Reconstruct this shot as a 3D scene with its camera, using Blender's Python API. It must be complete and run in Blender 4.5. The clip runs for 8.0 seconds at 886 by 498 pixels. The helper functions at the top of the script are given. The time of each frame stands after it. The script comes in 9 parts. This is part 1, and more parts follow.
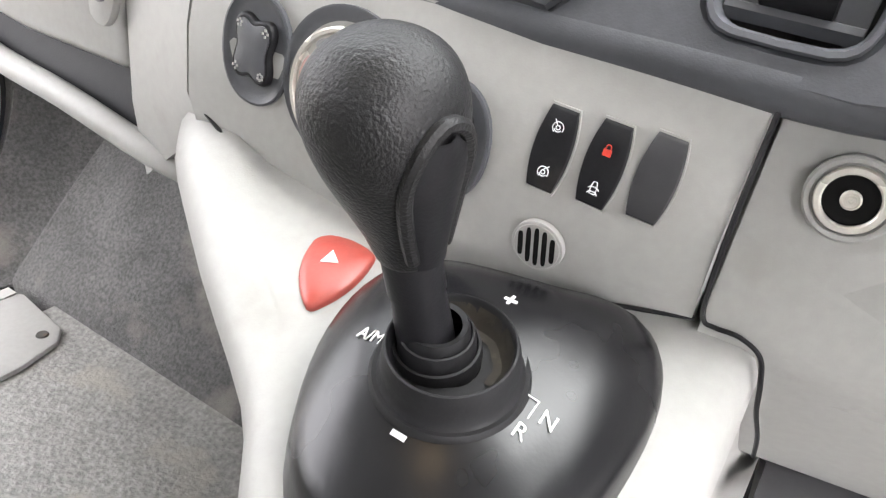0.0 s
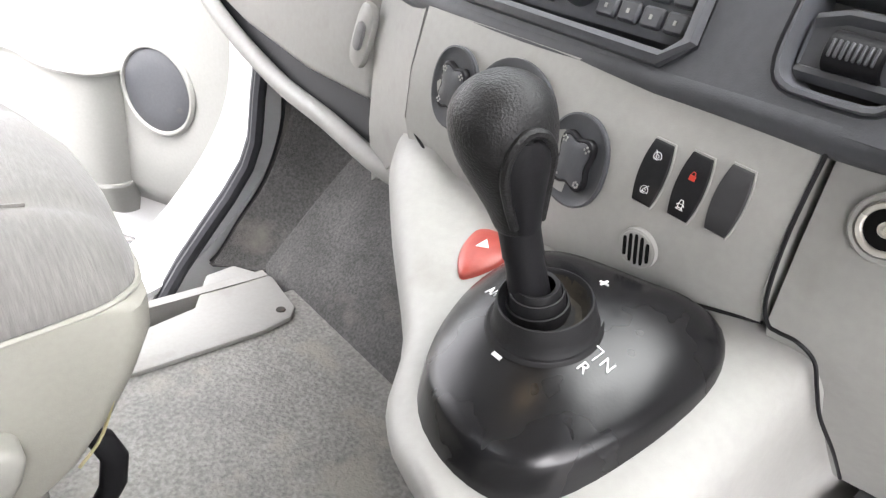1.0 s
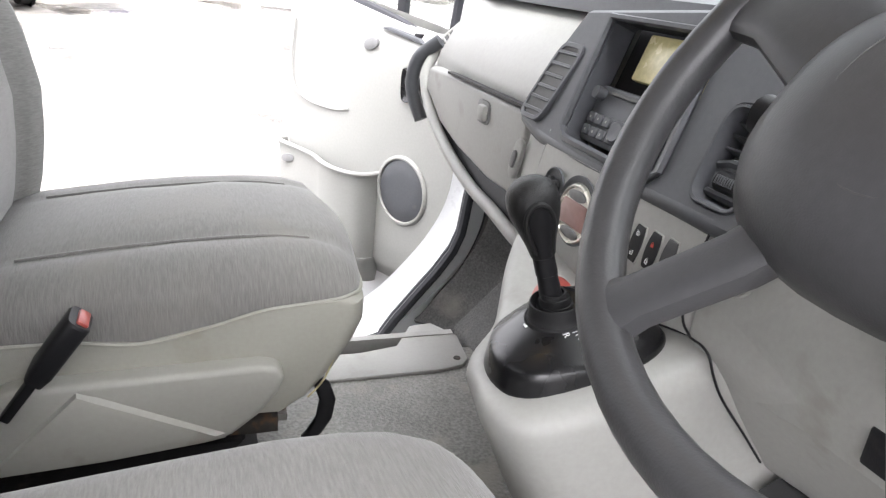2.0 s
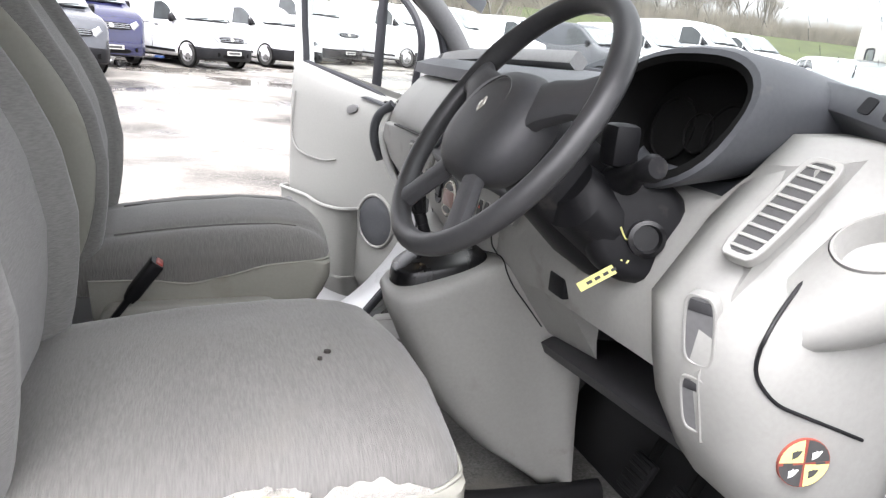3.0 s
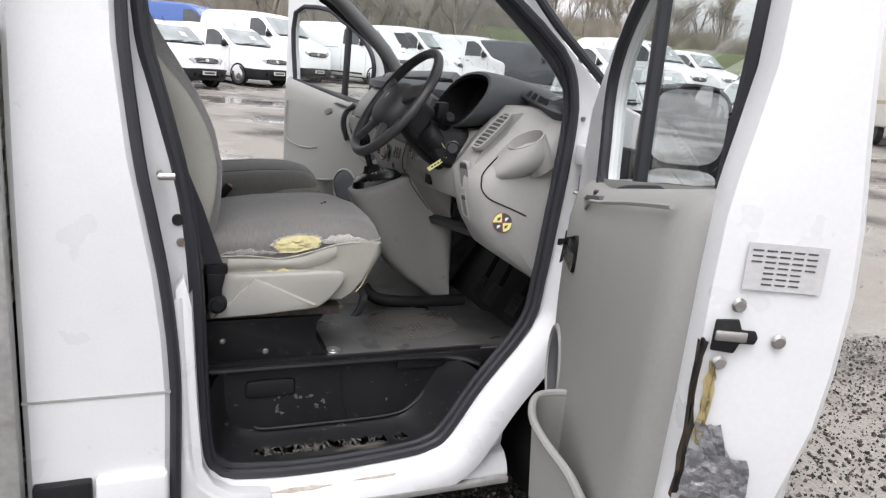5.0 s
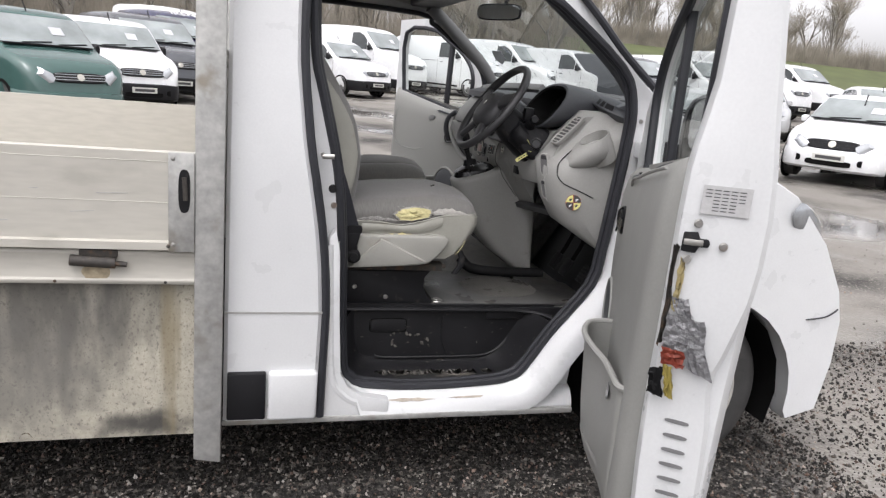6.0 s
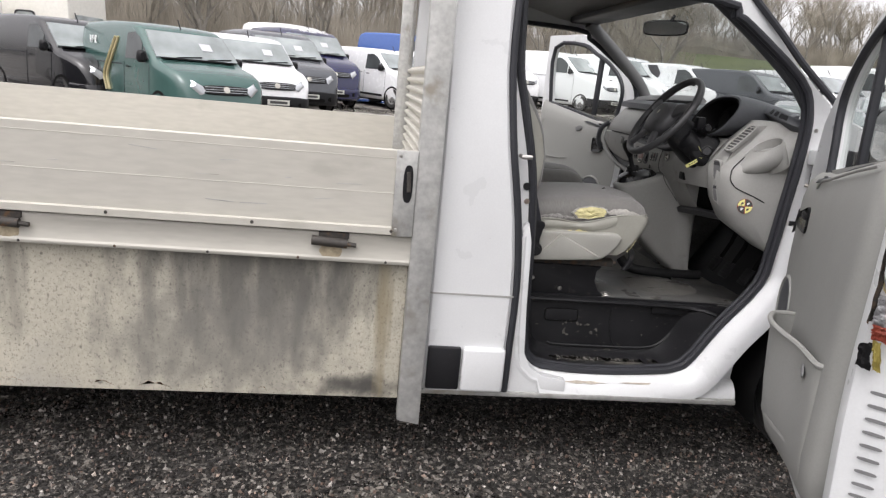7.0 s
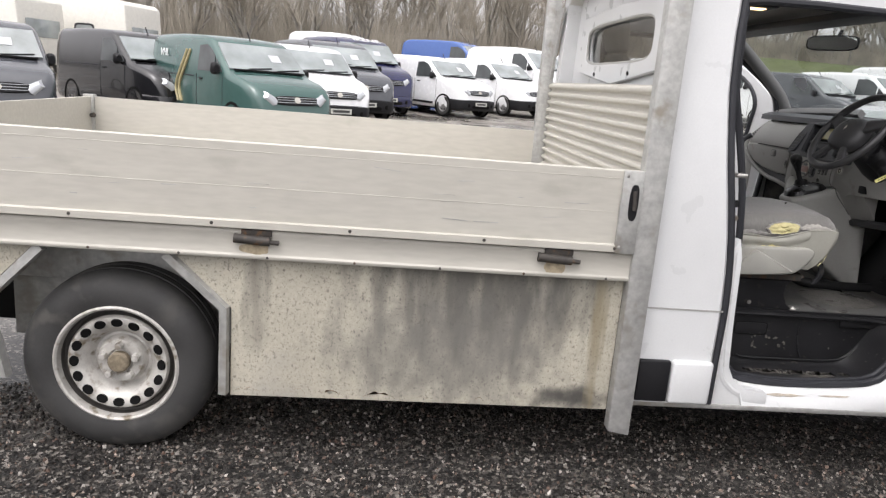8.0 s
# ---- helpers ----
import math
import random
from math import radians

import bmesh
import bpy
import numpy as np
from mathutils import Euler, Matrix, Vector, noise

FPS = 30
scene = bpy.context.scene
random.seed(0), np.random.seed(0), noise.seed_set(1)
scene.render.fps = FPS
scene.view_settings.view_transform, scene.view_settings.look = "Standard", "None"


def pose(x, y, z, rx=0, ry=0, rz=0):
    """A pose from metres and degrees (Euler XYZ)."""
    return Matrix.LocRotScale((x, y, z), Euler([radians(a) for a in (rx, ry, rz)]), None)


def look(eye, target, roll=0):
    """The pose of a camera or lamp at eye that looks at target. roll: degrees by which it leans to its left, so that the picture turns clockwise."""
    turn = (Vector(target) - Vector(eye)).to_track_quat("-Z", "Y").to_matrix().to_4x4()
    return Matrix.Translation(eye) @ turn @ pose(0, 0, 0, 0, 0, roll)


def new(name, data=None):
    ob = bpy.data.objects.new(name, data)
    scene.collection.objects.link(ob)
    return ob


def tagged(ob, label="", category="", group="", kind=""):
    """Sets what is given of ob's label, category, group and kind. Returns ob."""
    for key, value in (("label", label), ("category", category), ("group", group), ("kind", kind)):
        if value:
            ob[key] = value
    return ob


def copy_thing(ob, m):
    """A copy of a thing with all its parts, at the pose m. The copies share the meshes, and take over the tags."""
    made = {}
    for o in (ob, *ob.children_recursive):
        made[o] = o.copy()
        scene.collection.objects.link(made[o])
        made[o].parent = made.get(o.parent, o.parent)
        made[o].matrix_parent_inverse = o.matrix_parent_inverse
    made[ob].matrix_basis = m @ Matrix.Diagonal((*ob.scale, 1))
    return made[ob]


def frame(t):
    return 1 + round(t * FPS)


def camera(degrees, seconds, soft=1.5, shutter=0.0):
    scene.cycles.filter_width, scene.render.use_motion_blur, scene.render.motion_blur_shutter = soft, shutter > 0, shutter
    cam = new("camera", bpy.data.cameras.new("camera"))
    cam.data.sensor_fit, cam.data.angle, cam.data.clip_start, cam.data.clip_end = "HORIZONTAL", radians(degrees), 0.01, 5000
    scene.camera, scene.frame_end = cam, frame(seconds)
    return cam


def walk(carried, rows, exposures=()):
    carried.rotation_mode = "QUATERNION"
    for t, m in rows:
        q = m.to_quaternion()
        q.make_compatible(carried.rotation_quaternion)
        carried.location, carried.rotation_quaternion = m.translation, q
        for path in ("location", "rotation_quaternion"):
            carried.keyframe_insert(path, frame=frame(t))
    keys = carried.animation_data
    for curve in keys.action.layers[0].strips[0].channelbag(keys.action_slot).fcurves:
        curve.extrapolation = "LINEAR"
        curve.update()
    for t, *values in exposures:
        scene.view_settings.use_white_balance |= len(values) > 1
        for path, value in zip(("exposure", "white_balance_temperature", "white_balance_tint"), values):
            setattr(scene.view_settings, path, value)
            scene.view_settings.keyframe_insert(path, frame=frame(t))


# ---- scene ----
cam = camera(63.9, 8.0, soft=1.3)

PATH = [
    (0, (0.848, 0.725, 1.247), (2.382, 1.513, 0.234), 9.4),
    (0.5, (0.851, 0.709, 1.263), (2.319, 1.61, 0.247), 8.9),
    (1, (0.786, 0.617, 1.278), (1.97, 1.911, 0.315), 6.9),
    (1.5, (0.74, 0.464, 1.314), (1.589, 2.053, 0.447), 6.5),
    (1.7, (0.728, 0.398, 1.335), (1.465, 2.073, 0.529), 6.5),
    (2.8, (0.647, -0.217, 1.402), (1.302, 1.588, 0.842), 5.2),
    (3, (0.644, -0.34, 1.399), (1.321, 1.464, 0.864), 5.3),
    (3.5, (0.605, -0.634, 1.415), (1.35, 1.151, 0.906), 5.2),
    (4, (0.489, -0.98, 1.417), (1.276, 0.789, 0.915), 5.1),
    (4.2, (0.456, -1.099, 1.424), (1.248, 0.669, 0.926), 5.2),
    (5.3, (0.254, -1.793, 1.424), (0.96, 0.016, 0.947), 4.9),
    (5.5, (0.195, -1.916, 1.43), (0.855, -0.089, 0.954), 5.0),
    (6, (0.138, -2.145, 1.423), (0.659, -0.273, 0.951), 5.2),
    (6.5, (0.036, -2.28, 1.39), (0.419, -0.373, 0.922), 5.4),
    (7, (-0.209, -2.356, 1.381), (0.04, -0.426, 0.923), 5.4),
    (7.5, (-0.526, -2.385, 1.365), (-0.356, -0.446, 0.902), 5.1),
    (8, (-0.87, -2.377, 1.386), (-0.708, -0.436, 0.933), 4.7),
]
walk(cam, [(t, look(eye, target, roll)) for t, eye, target, roll in PATH],
     exposures=[(t, stops, kelvin, 14.5) for t, stops, kelvin in ((0, 4.27, 6480), (0.5, 4.30, 6480), (1.0, 4.0, 6480), (1.5, 3.65, 6460), (2.0, 3.23, 6400), (2.8, 2.45, 6340), (3.5, 2.08, 6330), (4.0, 1.84, 6330), (4.2, 1.74, 6340), (5.0, 1.2, 6400), (5.5, 1.0, 6420), (6.5, 0.97, 6500), (8.0, 1.05, 6540))])

# ---- light ----
world = bpy.data.worlds.new("world")
scene.world = world
world.use_nodes = True
wn, wl = world.node_tree.nodes, world.node_tree.links
sky = wn.new("ShaderNodeTexSky")
sky.sky_type, sky.sun_disc = "NISHITA", False
sky.sun_elevation, sky.sun_rotation = radians(65), radians(215)
sky.air_density, sky.dust_density = 1.0, 4.0
grey = wn.new("ShaderNodeHueSaturation")
grey.inputs["Saturation"].default_value = 0.06
wl.new(sky.outputs[0], grey.inputs["Color"])
wl.new(grey.outputs[0], wn["Background"].inputs["Color"])
wn["Background"].inputs["Strength"].default_value = 0.15
sun = new("sun", bpy.data.lights.new("sun", "SUN"))
sun.data.energy, sun.data.angle, sun.data.color = 0.5, radians(90), (1.0, 0.96, 0.90)
sun.matrix_world = look((-3, -4, 12), (0, 0, 0))

# ---- mesh helpers ----


def place(bm, m):
    bmesh.ops.transform(bm, matrix=m, verts=bm.verts)
    return bm


def soften(bm, width, segments=2, angle=28):
    """Round all edges sharper than angle."""
    bm.normal_update()
    sharp = [e for e in bm.edges if len(e.link_faces) == 2 and e.calc_face_angle(0) > radians(angle)]
    if width and sharp:
        bmesh.ops.bevel(bm, geom=sharp, offset=width, segments=segments, affect="EDGES", clamp_overlap=True, profile=0.5)
    return bm


def flat(p, axis, a):
    u, v = p
    return {"x": (a, u, v), "y": (u, a, v), "z": (u, v, a)}[axis]


def prism(pts, axis, a, b, bevel=0.0, segments=2):
    """A polygon drawn in the plane across axis, pushed out from a to b."""
    bm = bmesh.new()
    lo = [bm.verts.new(flat(p, axis, a)) for p in pts]
    hi = [bm.verts.new(flat(p, axis, b)) for p in pts]
    n = len(pts)
    bm.faces.new(lo), bm.faces.new(hi)
    for i in range(n):
        bm.faces.new((lo[i], lo[(i + 1) % n], hi[(i + 1) % n], hi[i]))
    bmesh.ops.recalc_face_normals(bm, faces=bm.faces)
    return soften(bm, bevel, segments)


def box(c, s, bevel=0.0, segments=2):
    bm = bmesh.new()
    bmesh.ops.create_cube(bm, size=1, matrix=Matrix.Translation(c) @ Matrix.Diagonal((*s, 1)))
    return soften(bm, bevel, segments)


def sheet(pts, axis, a):
    """A single flat face, for glazing."""
    bm = bmesh.new()
    bm.faces.new([bm.verts.new(flat(p, axis, a)) for p in pts])
    return bm


def plate(outer, holes, axis, a, b, bevel=0.0):
    """A sheet with holes, between a and b along axis."""
    bm = bmesh.new()
    for loop in (outer, *holes):
        vs = [bm.verts.new(flat(p, axis, a)) for p in loop]
        for i in range(len(vs)):
            bm.edges.new((vs[i], vs[(i + 1) % len(vs)]))
    bmesh.ops.triangle_fill(bm, edges=bm.edges[:], use_beauty=True)
    faces = bm.faces[:]
    ext = bmesh.ops.extrude_face_region(bm, geom=faces)
    shift = Vector(flat((0, 0), axis, b - a))
    bmesh.ops.translate(bm, vec=shift, verts=[g for g in ext["geom"] if isinstance(g, bmesh.types.BMVert)])
    bmesh.ops.recalc_face_normals(bm, faces=bm.faces)
    return soften(bm, bevel, 1, 40)


def loft(rings, cap=True, closed=True):
    """A skin over rings of equal length."""
    bm = bmesh.new()
    rows = [[bm.verts.new(p) for p in r] for r in rings]
    n = len(rows[0])
    for r, q in zip(rows, rows[1:]):
        for i in range(n if closed else n - 1):
            j = (i + 1) % n
            bm.faces.new((r[i], r[j], q[j], q[i]))
    if cap and closed:
        bm.faces.new(rows[0]), bm.faces.new(rows[-1])
    bmesh.ops.recalc_face_normals(bm, faces=bm.faces)
    return bm


def smooth_path(pts, k=6, ring=False):
    """Catmull-Rom through the points."""
    ps = [Vector(p) for p in pts]
    n = len(ps)
    out = []
    for i in range(n if ring else n - 1):
        g = (lambda j: ps[j % n]) if ring else (lambda j: ps[min(max(j, 0), n - 1)])
        a, b, c, d = g(i - 1), g(i), g(i + 1), g(i + 2)
        for s in range(k):
            t = s / k
            out.append(0.5 * (2 * b + (c - a) * t + (2 * a - 5 * b + 4 * c - d) * t * t + (3 * b - a - 3 * c + d) * t ** 3))
    if not ring:
        out.append(ps[-1])
    return out


def tube(path, r, n=10, ring=False):
    """A round bar along a path; r is one radius or one for each point."""
    ps = [Vector(p) for p in path]
    rs = r if isinstance(r, (list, tuple)) else [r] * len(ps)
    rings, up = [], None
    for i, p in enumerate(ps):
        a = ps[i - 1] if (i or ring) else p
        b = ps[(i + 1) % len(ps)] if (i + 1 < len(ps) or ring) else p
        d = (b - a).normalized()
        side = d.cross(up) if up else d.orthogonal()
        side = side.normalized() if side.length > 1e-6 else d.orthogonal().normalized()
        up = side.cross(d).normalized()
        rings.append([p + rs[i] * (math.cos(k * math.tau / n) * side + math.sin(k * math.tau / n) * up) for k in range(n)])
    if ring:
        rings.append(rings[0])
        bm = loft(rings, cap=False)
        bmesh.ops.remove_doubles(bm, verts=bm.verts, dist=1e-5)
        return bm
    return loft(rings)


def lathe(profile, n=32, m=Matrix()):
    """A profile of (radius, height) turned round z, then placed by m."""
    rings = [[m @ Vector((max(r, 1e-4) * math.cos(k * math.tau / n), max(r, 1e-4) * math.sin(k * math.tau / n), z)) for k in range(n)] for r, z in profile]
    return loft(rings, cap=False)


def oval(cx, cy, rx, ry, n=24, power=2.0, turn=0.0):
    """Points of a rounded shape: power 2 is an ellipse, more is squarer."""
    out = []
    for k in range(n):
        c, s = math.cos(k * math.tau / n), math.sin(k * math.tau / n)
        u, v = rx * math.copysign(abs(c) ** (2 / power), c), ry * math.copysign(abs(s) ** (2 / power), s)
        ct, st = math.cos(turn), math.sin(turn)
        out.append((cx + u * ct - v * st, cy + u * st + v * ct))
    return out


def joined(*bms):
    """Several meshes in one."""
    out = bmesh.new()
    for b in bms:
        me = bpy.data.meshes.new("t")
        b.to_mesh(me)
        out.from_mesh(me)
        bpy.data.meshes.remove(me)
        b.free()
    return out


def part(name, bm, material, parent=None, label="", smooth=True, angle=38):
    """Link a bmesh as one mesh object under a thing or part."""
    me = bpy.data.meshes.new(name)
    bm.to_mesh(me)
    bm.free()
    me.materials.append(material)
    if smooth:
        me.shade_smooth()
        me.set_sharp_from_angle(angle=radians(angle))
    ob = new(name, me)
    if parent is not None:
        ob.parent = parent
        ob.matrix_parent_inverse = Matrix.Translation(parent.location).inverted()
    return tagged(ob, label) if label else ob


def thing(name, label, category, at=(0, 0, 0), group="", kind=""):
    ob = new(name)
    ob.location = at
    ob.empty_display_size = 0.1
    return tagged(ob, label, category, group, kind)


def axes(o, x, y, z):
    m = Matrix((Vector(x), Vector(y), Vector(z))).transposed().to_4x4()
    m.translation = o
    return m


# ---- materials ----


def mat(name, color, rough=0.5, metal=0.0, vary=0.12, scale=9.0, fine=0.06, fscale=160.0, bump=0.15, bscale=400.0, stretch=(1, 1, 1),
        dirt=None, dirt_amount=0.0, dirt_scale=6.0, dirt_stretch=(1, 1, 1), coat=0.0, rvar=0.04, sheen=0.0, bdist=0.001, spec=0.5):
    m = bpy.data.materials.new(name)
    m.use_nodes = True
    n, l = m.node_tree.nodes, m.node_tree.links
    b = n["Principled BSDF"]
    tc = n.new("ShaderNodeTexCoord")

    def noise_at(sc, st, detail=4.0):
        mp = n.new("ShaderNodeMapping")
        mp.inputs["Scale"].default_value = st
        t = n.new("ShaderNodeTexNoise")
        t.inputs["Scale"].default_value, t.inputs["Detail"].default_value = sc, detail
        l.new(tc.outputs["Object"], mp.inputs[0])
        l.new(mp.outputs[0], t.inputs["Vector"])
        return t.outputs["Fac"]

    def ramp(src, lo, hi, a, c):
        r = n.new("ShaderNodeMapRange")
        for k, v in zip(("From Min", "From Max", "To Min", "To Max"), (lo, hi, a, c)):
            r.inputs[k].default_value = v
        l.new(src, r.inputs["Value"])
        return r.outputs[0]

    def times(a, c):
        x = n.new("ShaderNodeMath")
        x.operation = "MULTIPLY"
        l.new(a, x.inputs[0]), l.new(c, x.inputs[1])
        return x.outputs[0]

    big = noise_at(scale, stretch)
    small = noise_at(fscale, stretch, 2.0)
    value = times(ramp(big, 0.3, 0.7, 1 - vary, 1 + vary), ramp(small, 0.3, 0.7, 1 - fine, 1 + fine))
    mul = n.new("ShaderNodeVectorMath")
    mul.operation = "SCALE"
    mul.inputs[0].default_value = color[:3]
    l.new(value, mul.inputs["Scale"])
    col = mul.outputs[0]
    rgh = ramp(big, 0.3, 0.7, max(rough - rvar, 0.03), min(rough + rvar, 1))
    if dirt:
        mask = times(ramp(noise_at(dirt_scale, dirt_stretch, 8.0), 0.62 - 0.3 * dirt_amount, 0.72 - 0.2 * dirt_amount, 0, 1), ramp(noise_at(dirt_scale * 0.3, (1, 1, 1)), 0.35, 0.6, 0.25, 1))
        mix = n.new("ShaderNodeMix")
        mix.data_type = "RGBA"
        mix.inputs["B"].default_value = (*dirt, 1)
        l.new(mask, mix.inputs["Factor"]), l.new(col, mix.inputs["A"])
        col = mix.outputs["Result"]
    l.new(col, b.inputs["Base Color"]), l.new(rgh, b.inputs["Roughness"])
    b.inputs["Metallic"].default_value, b.inputs["Coat Weight"].default_value = metal, coat
    b.inputs["Sheen Weight"].default_value, b.inputs["Specular IOR Level"].default_value = sheen, spec
    if bump:
        bp = n.new("ShaderNodeBump")
        bp.inputs["Strength"].default_value, bp.inputs["Distance"].default_value = bump, bdist
        l.new(noise_at(bscale, stretch, 2.0), bp.inputs["Height"]), l.new(bp.outputs[0], b.inputs["Normal"])
    return m


def glass(name, color=(0.93, 0.97, 0.95), rough=0.0, gloss_most=0.8, gloss_least=0.06):
    """Thin glazing: clear, with a gloss that grows towards grazing."""
    m = bpy.data.materials.new(name)
    m.use_nodes = True
    n, l = m.node_tree.nodes, m.node_tree.links
    n.remove(n["Principled BSDF"])
    clear, gloss, mix, face = n.new("ShaderNodeBsdfTransparent"), n.new("ShaderNodeBsdfGlossy"), n.new("ShaderNodeMixShader"), n.new("ShaderNodeLayerWeight")
    clear.inputs[0].default_value = (*color, 1)
    gloss.inputs["Roughness"].default_value = rough
    power, rng = n.new("ShaderNodeMath"), n.new("ShaderNodeMapRange")
    power.operation = "POWER"
    power.inputs[1].default_value = 4.0
    rng.inputs["To Min"].default_value, rng.inputs["To Max"].default_value = gloss_least, gloss_most
    l.new(face.outputs["Facing"], power.inputs[0]), l.new(power.outputs[0], rng.inputs["Value"])
    l.new(rng.outputs[0], mix.inputs[0]), l.new(clear.outputs[0], mix.inputs[1]), l.new(gloss.outputs[0], mix.inputs[2])
    l.new(mix.outputs[0], n["Material Output"].inputs[0])
    return m


WHITE = mat("white_paint", (0.63, 0.64, 0.645), 0.3, vary=0.02, fine=0.02, bump=0.02, coat=0.4, dirt=(0.59, 0.585, 0.57), dirt_amount=-0.45, dirt_scale=24)
WHITE_CLEAN = mat("white_car_paint", (0.78, 0.79, 0.8), 0.25, vary=0.03, fine=0.01, bump=0.0, coat=0.5)
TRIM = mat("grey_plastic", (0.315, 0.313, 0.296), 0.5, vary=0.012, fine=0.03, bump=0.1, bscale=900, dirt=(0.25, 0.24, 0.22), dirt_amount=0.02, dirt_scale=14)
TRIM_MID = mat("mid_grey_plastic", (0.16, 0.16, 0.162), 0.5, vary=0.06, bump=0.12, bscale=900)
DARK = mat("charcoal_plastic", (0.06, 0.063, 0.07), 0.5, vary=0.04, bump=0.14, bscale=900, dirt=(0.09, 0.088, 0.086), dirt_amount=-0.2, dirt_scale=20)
BLACK = mat("black_plastic", (0.0115, 0.0115, 0.013), 0.45, vary=0.1, bump=0.12, bscale=700, dirt=(0.04, 0.038, 0.035), dirt_amount=0.0, dirt_scale=25, spec=0.22)
GLOSSY = mat("satin_black_plastic", (0.005, 0.005, 0.006), 0.27, spec=0.5, vary=0.05, bump=0.05, bscale=500)
RUBBER = mat("black_rubber", (0.011, 0.011, 0.012), 0.6, spec=0.3, vary=0.2, bump=0.2, bscale=300)
SEAL = mat("door_seal_rubber", (0.026, 0.027, 0.032), 0.5, spec=0.35, vary=0.15, bump=0.1)
LEATHER = mat("black_leather", (0.013, 0.013, 0.0135), 0.45, spec=0.35, vary=0.15, bump=0.55, bscale=800, bdist=0.001)
FADED = mat("faded_black_plastic", (0.03, 0.03, 0.032), 0.5, vary=0.05, bump=0.1, bscale=900)
SPOKE = mat("airbag_charcoal", (0.045, 0.045, 0.048), 0.48, vary=0.04, bump=0.15, bscale=900)
WHEELSKIN = mat("worn_wheel_skin", (0.042, 0.042, 0.044), 0.38, vary=0.12, bump=0.15, bscale=600)
FLOORMAT = mat("dirty_floor_rubber", (0.075, 0.074, 0.072), 0.38, vary=0.25, scale=7, bump=0.5, bscale=260, dirt=(0.15, 0.14, 0.12), dirt_amount=0.3, dirt_scale=8, rvar=0.2)
WORNTREAD = mat("worn_honeycomb_rubber", (0.12, 0.116, 0.106), 0.36, vary=0.3, scale=9, bump=0.3, bscale=260, dirt=(0.05, 0.048, 0.045), dirt_amount=0.3, dirt_scale=14, rvar=0.2)
PASSMAT = mat("worn_grey_floor_rubber", (0.2, 0.196, 0.184), 0.5, vary=0.2, scale=7, fine=0.3, fscale=170, bump=0.9, bscale=170, bdist=0.002, dirt=(0.245, 0.232, 0.205), dirt_amount=0.3, dirt_scale=13)
FABRIC = mat("grey_seat_fabric", (0.178, 0.172, 0.163), 0.9, vary=0.05, scale=9, fine=0.13, fscale=420, bump=0.45, bscale=700, stretch=(1, 0.12, 0.12), sheen=0.3, bdist=0.002, dirt=(0.19, 0.18, 0.165), dirt_amount=0.25, dirt_scale=7)
BACKCLOTH = mat("grey_backrest_fabric", (0.205, 0.20, 0.193), 0.9, vary=0.05, scale=9, fine=0.14, fscale=420, bump=0.45, bscale=700, stretch=(0.3, 0.12, 1), sheen=0.3, bdist=0.002)
COVER = mat("cream_seat_plastic", (0.34, 0.336, 0.305), 0.5, vary=0.03, fine=0.02, bump=0.12, bscale=900, dirt=(0.26, 0.245, 0.205), dirt_amount=0.0, dirt_scale=9)
WEBBING = mat("dark_belt_webbing", (0.022, 0.023, 0.03), 0.7, vary=0.1, bump=0.6, bscale=900)
STITCH = mat("yellowed_stitching", (0.42, 0.38, 0.22), 0.8, vary=0.2, scale=80)
WORN = mat("rubbed_thin_cloth", (0.34, 0.33, 0.315), 0.95, vary=0.25, scale=60, bump=1.0, bscale=500, stretch=(1, 0.3, 1), bdist=0.003)
VINYL = mat("cream_grey_seat_vinyl", (0.335, 0.33, 0.29), 0.5, vary=0.05, fine=0.025, bump=0.22, bscale=700, dirt=(0.27, 0.25, 0.2), dirt_amount=0.15, dirt_scale=8)
FOAM = mat("yellow_seat_foam", (0.60, 0.545, 0.29), 0.95, vary=0.1, scale=28, bump=0.8, bscale=120, bdist=0.003, dirt=(0.55, 0.46, 0.22), dirt_amount=0.05, dirt_scale=30)
FRAY = mat("frayed_backing_cloth", (0.43, 0.415, 0.385), 0.95, vary=0.2, scale=60, bump=1.0, bscale=500, stretch=(1, 0.3, 1), bdist=0.003)
ALU = mat("weathered_aluminium", (0.475, 0.458, 0.41), 0.55, metal=0.15, vary=0.035, scale=4, fine=0.05, fscale=60, bump=0.1, bscale=60, stretch=(0.2, 1, 1), dirt=(0.40, 0.385, 0.34), dirt_amount=-0.05, dirt_scale=7, dirt_stretch=(0.5, 1, 1))
GALV = mat("galvanised_steel", (0.4, 0.4, 0.385), 0.5, metal=0.4, vary=0.14, scale=14, fine=0.12, fscale=50, bump=0.15, bscale=60, dirt=(0.26, 0.24, 0.2), dirt_amount=0.25, dirt_scale=9)
STEEL = mat("worn_steel", (0.42, 0.41, 0.39), 0.4, metal=0.9, vary=0.2, dirt=(0.17, 0.09, 0.04), dirt_amount=0.25, dirt_scale=20)
RUSTY = mat("rusty_black_steel", (0.045, 0.04, 0.035), 0.7, vary=0.3, scale=40, dirt=(0.12, 0.065, 0.03), dirt_amount=0.25, dirt_scale=40)
RUST = mat("rust_brown", (0.24, 0.125, 0.07), 0.9, vary=0.4, scale=40, bump=0.6, bscale=120)
TYRE = mat("tyre_rubber", (0.038, 0.0375, 0.037), 0.65, vary=0.3, scale=7, bump=0.4, bscale=250, dirt=(0.075, 0.072, 0.066), dirt_amount=0.3, dirt_scale=9)
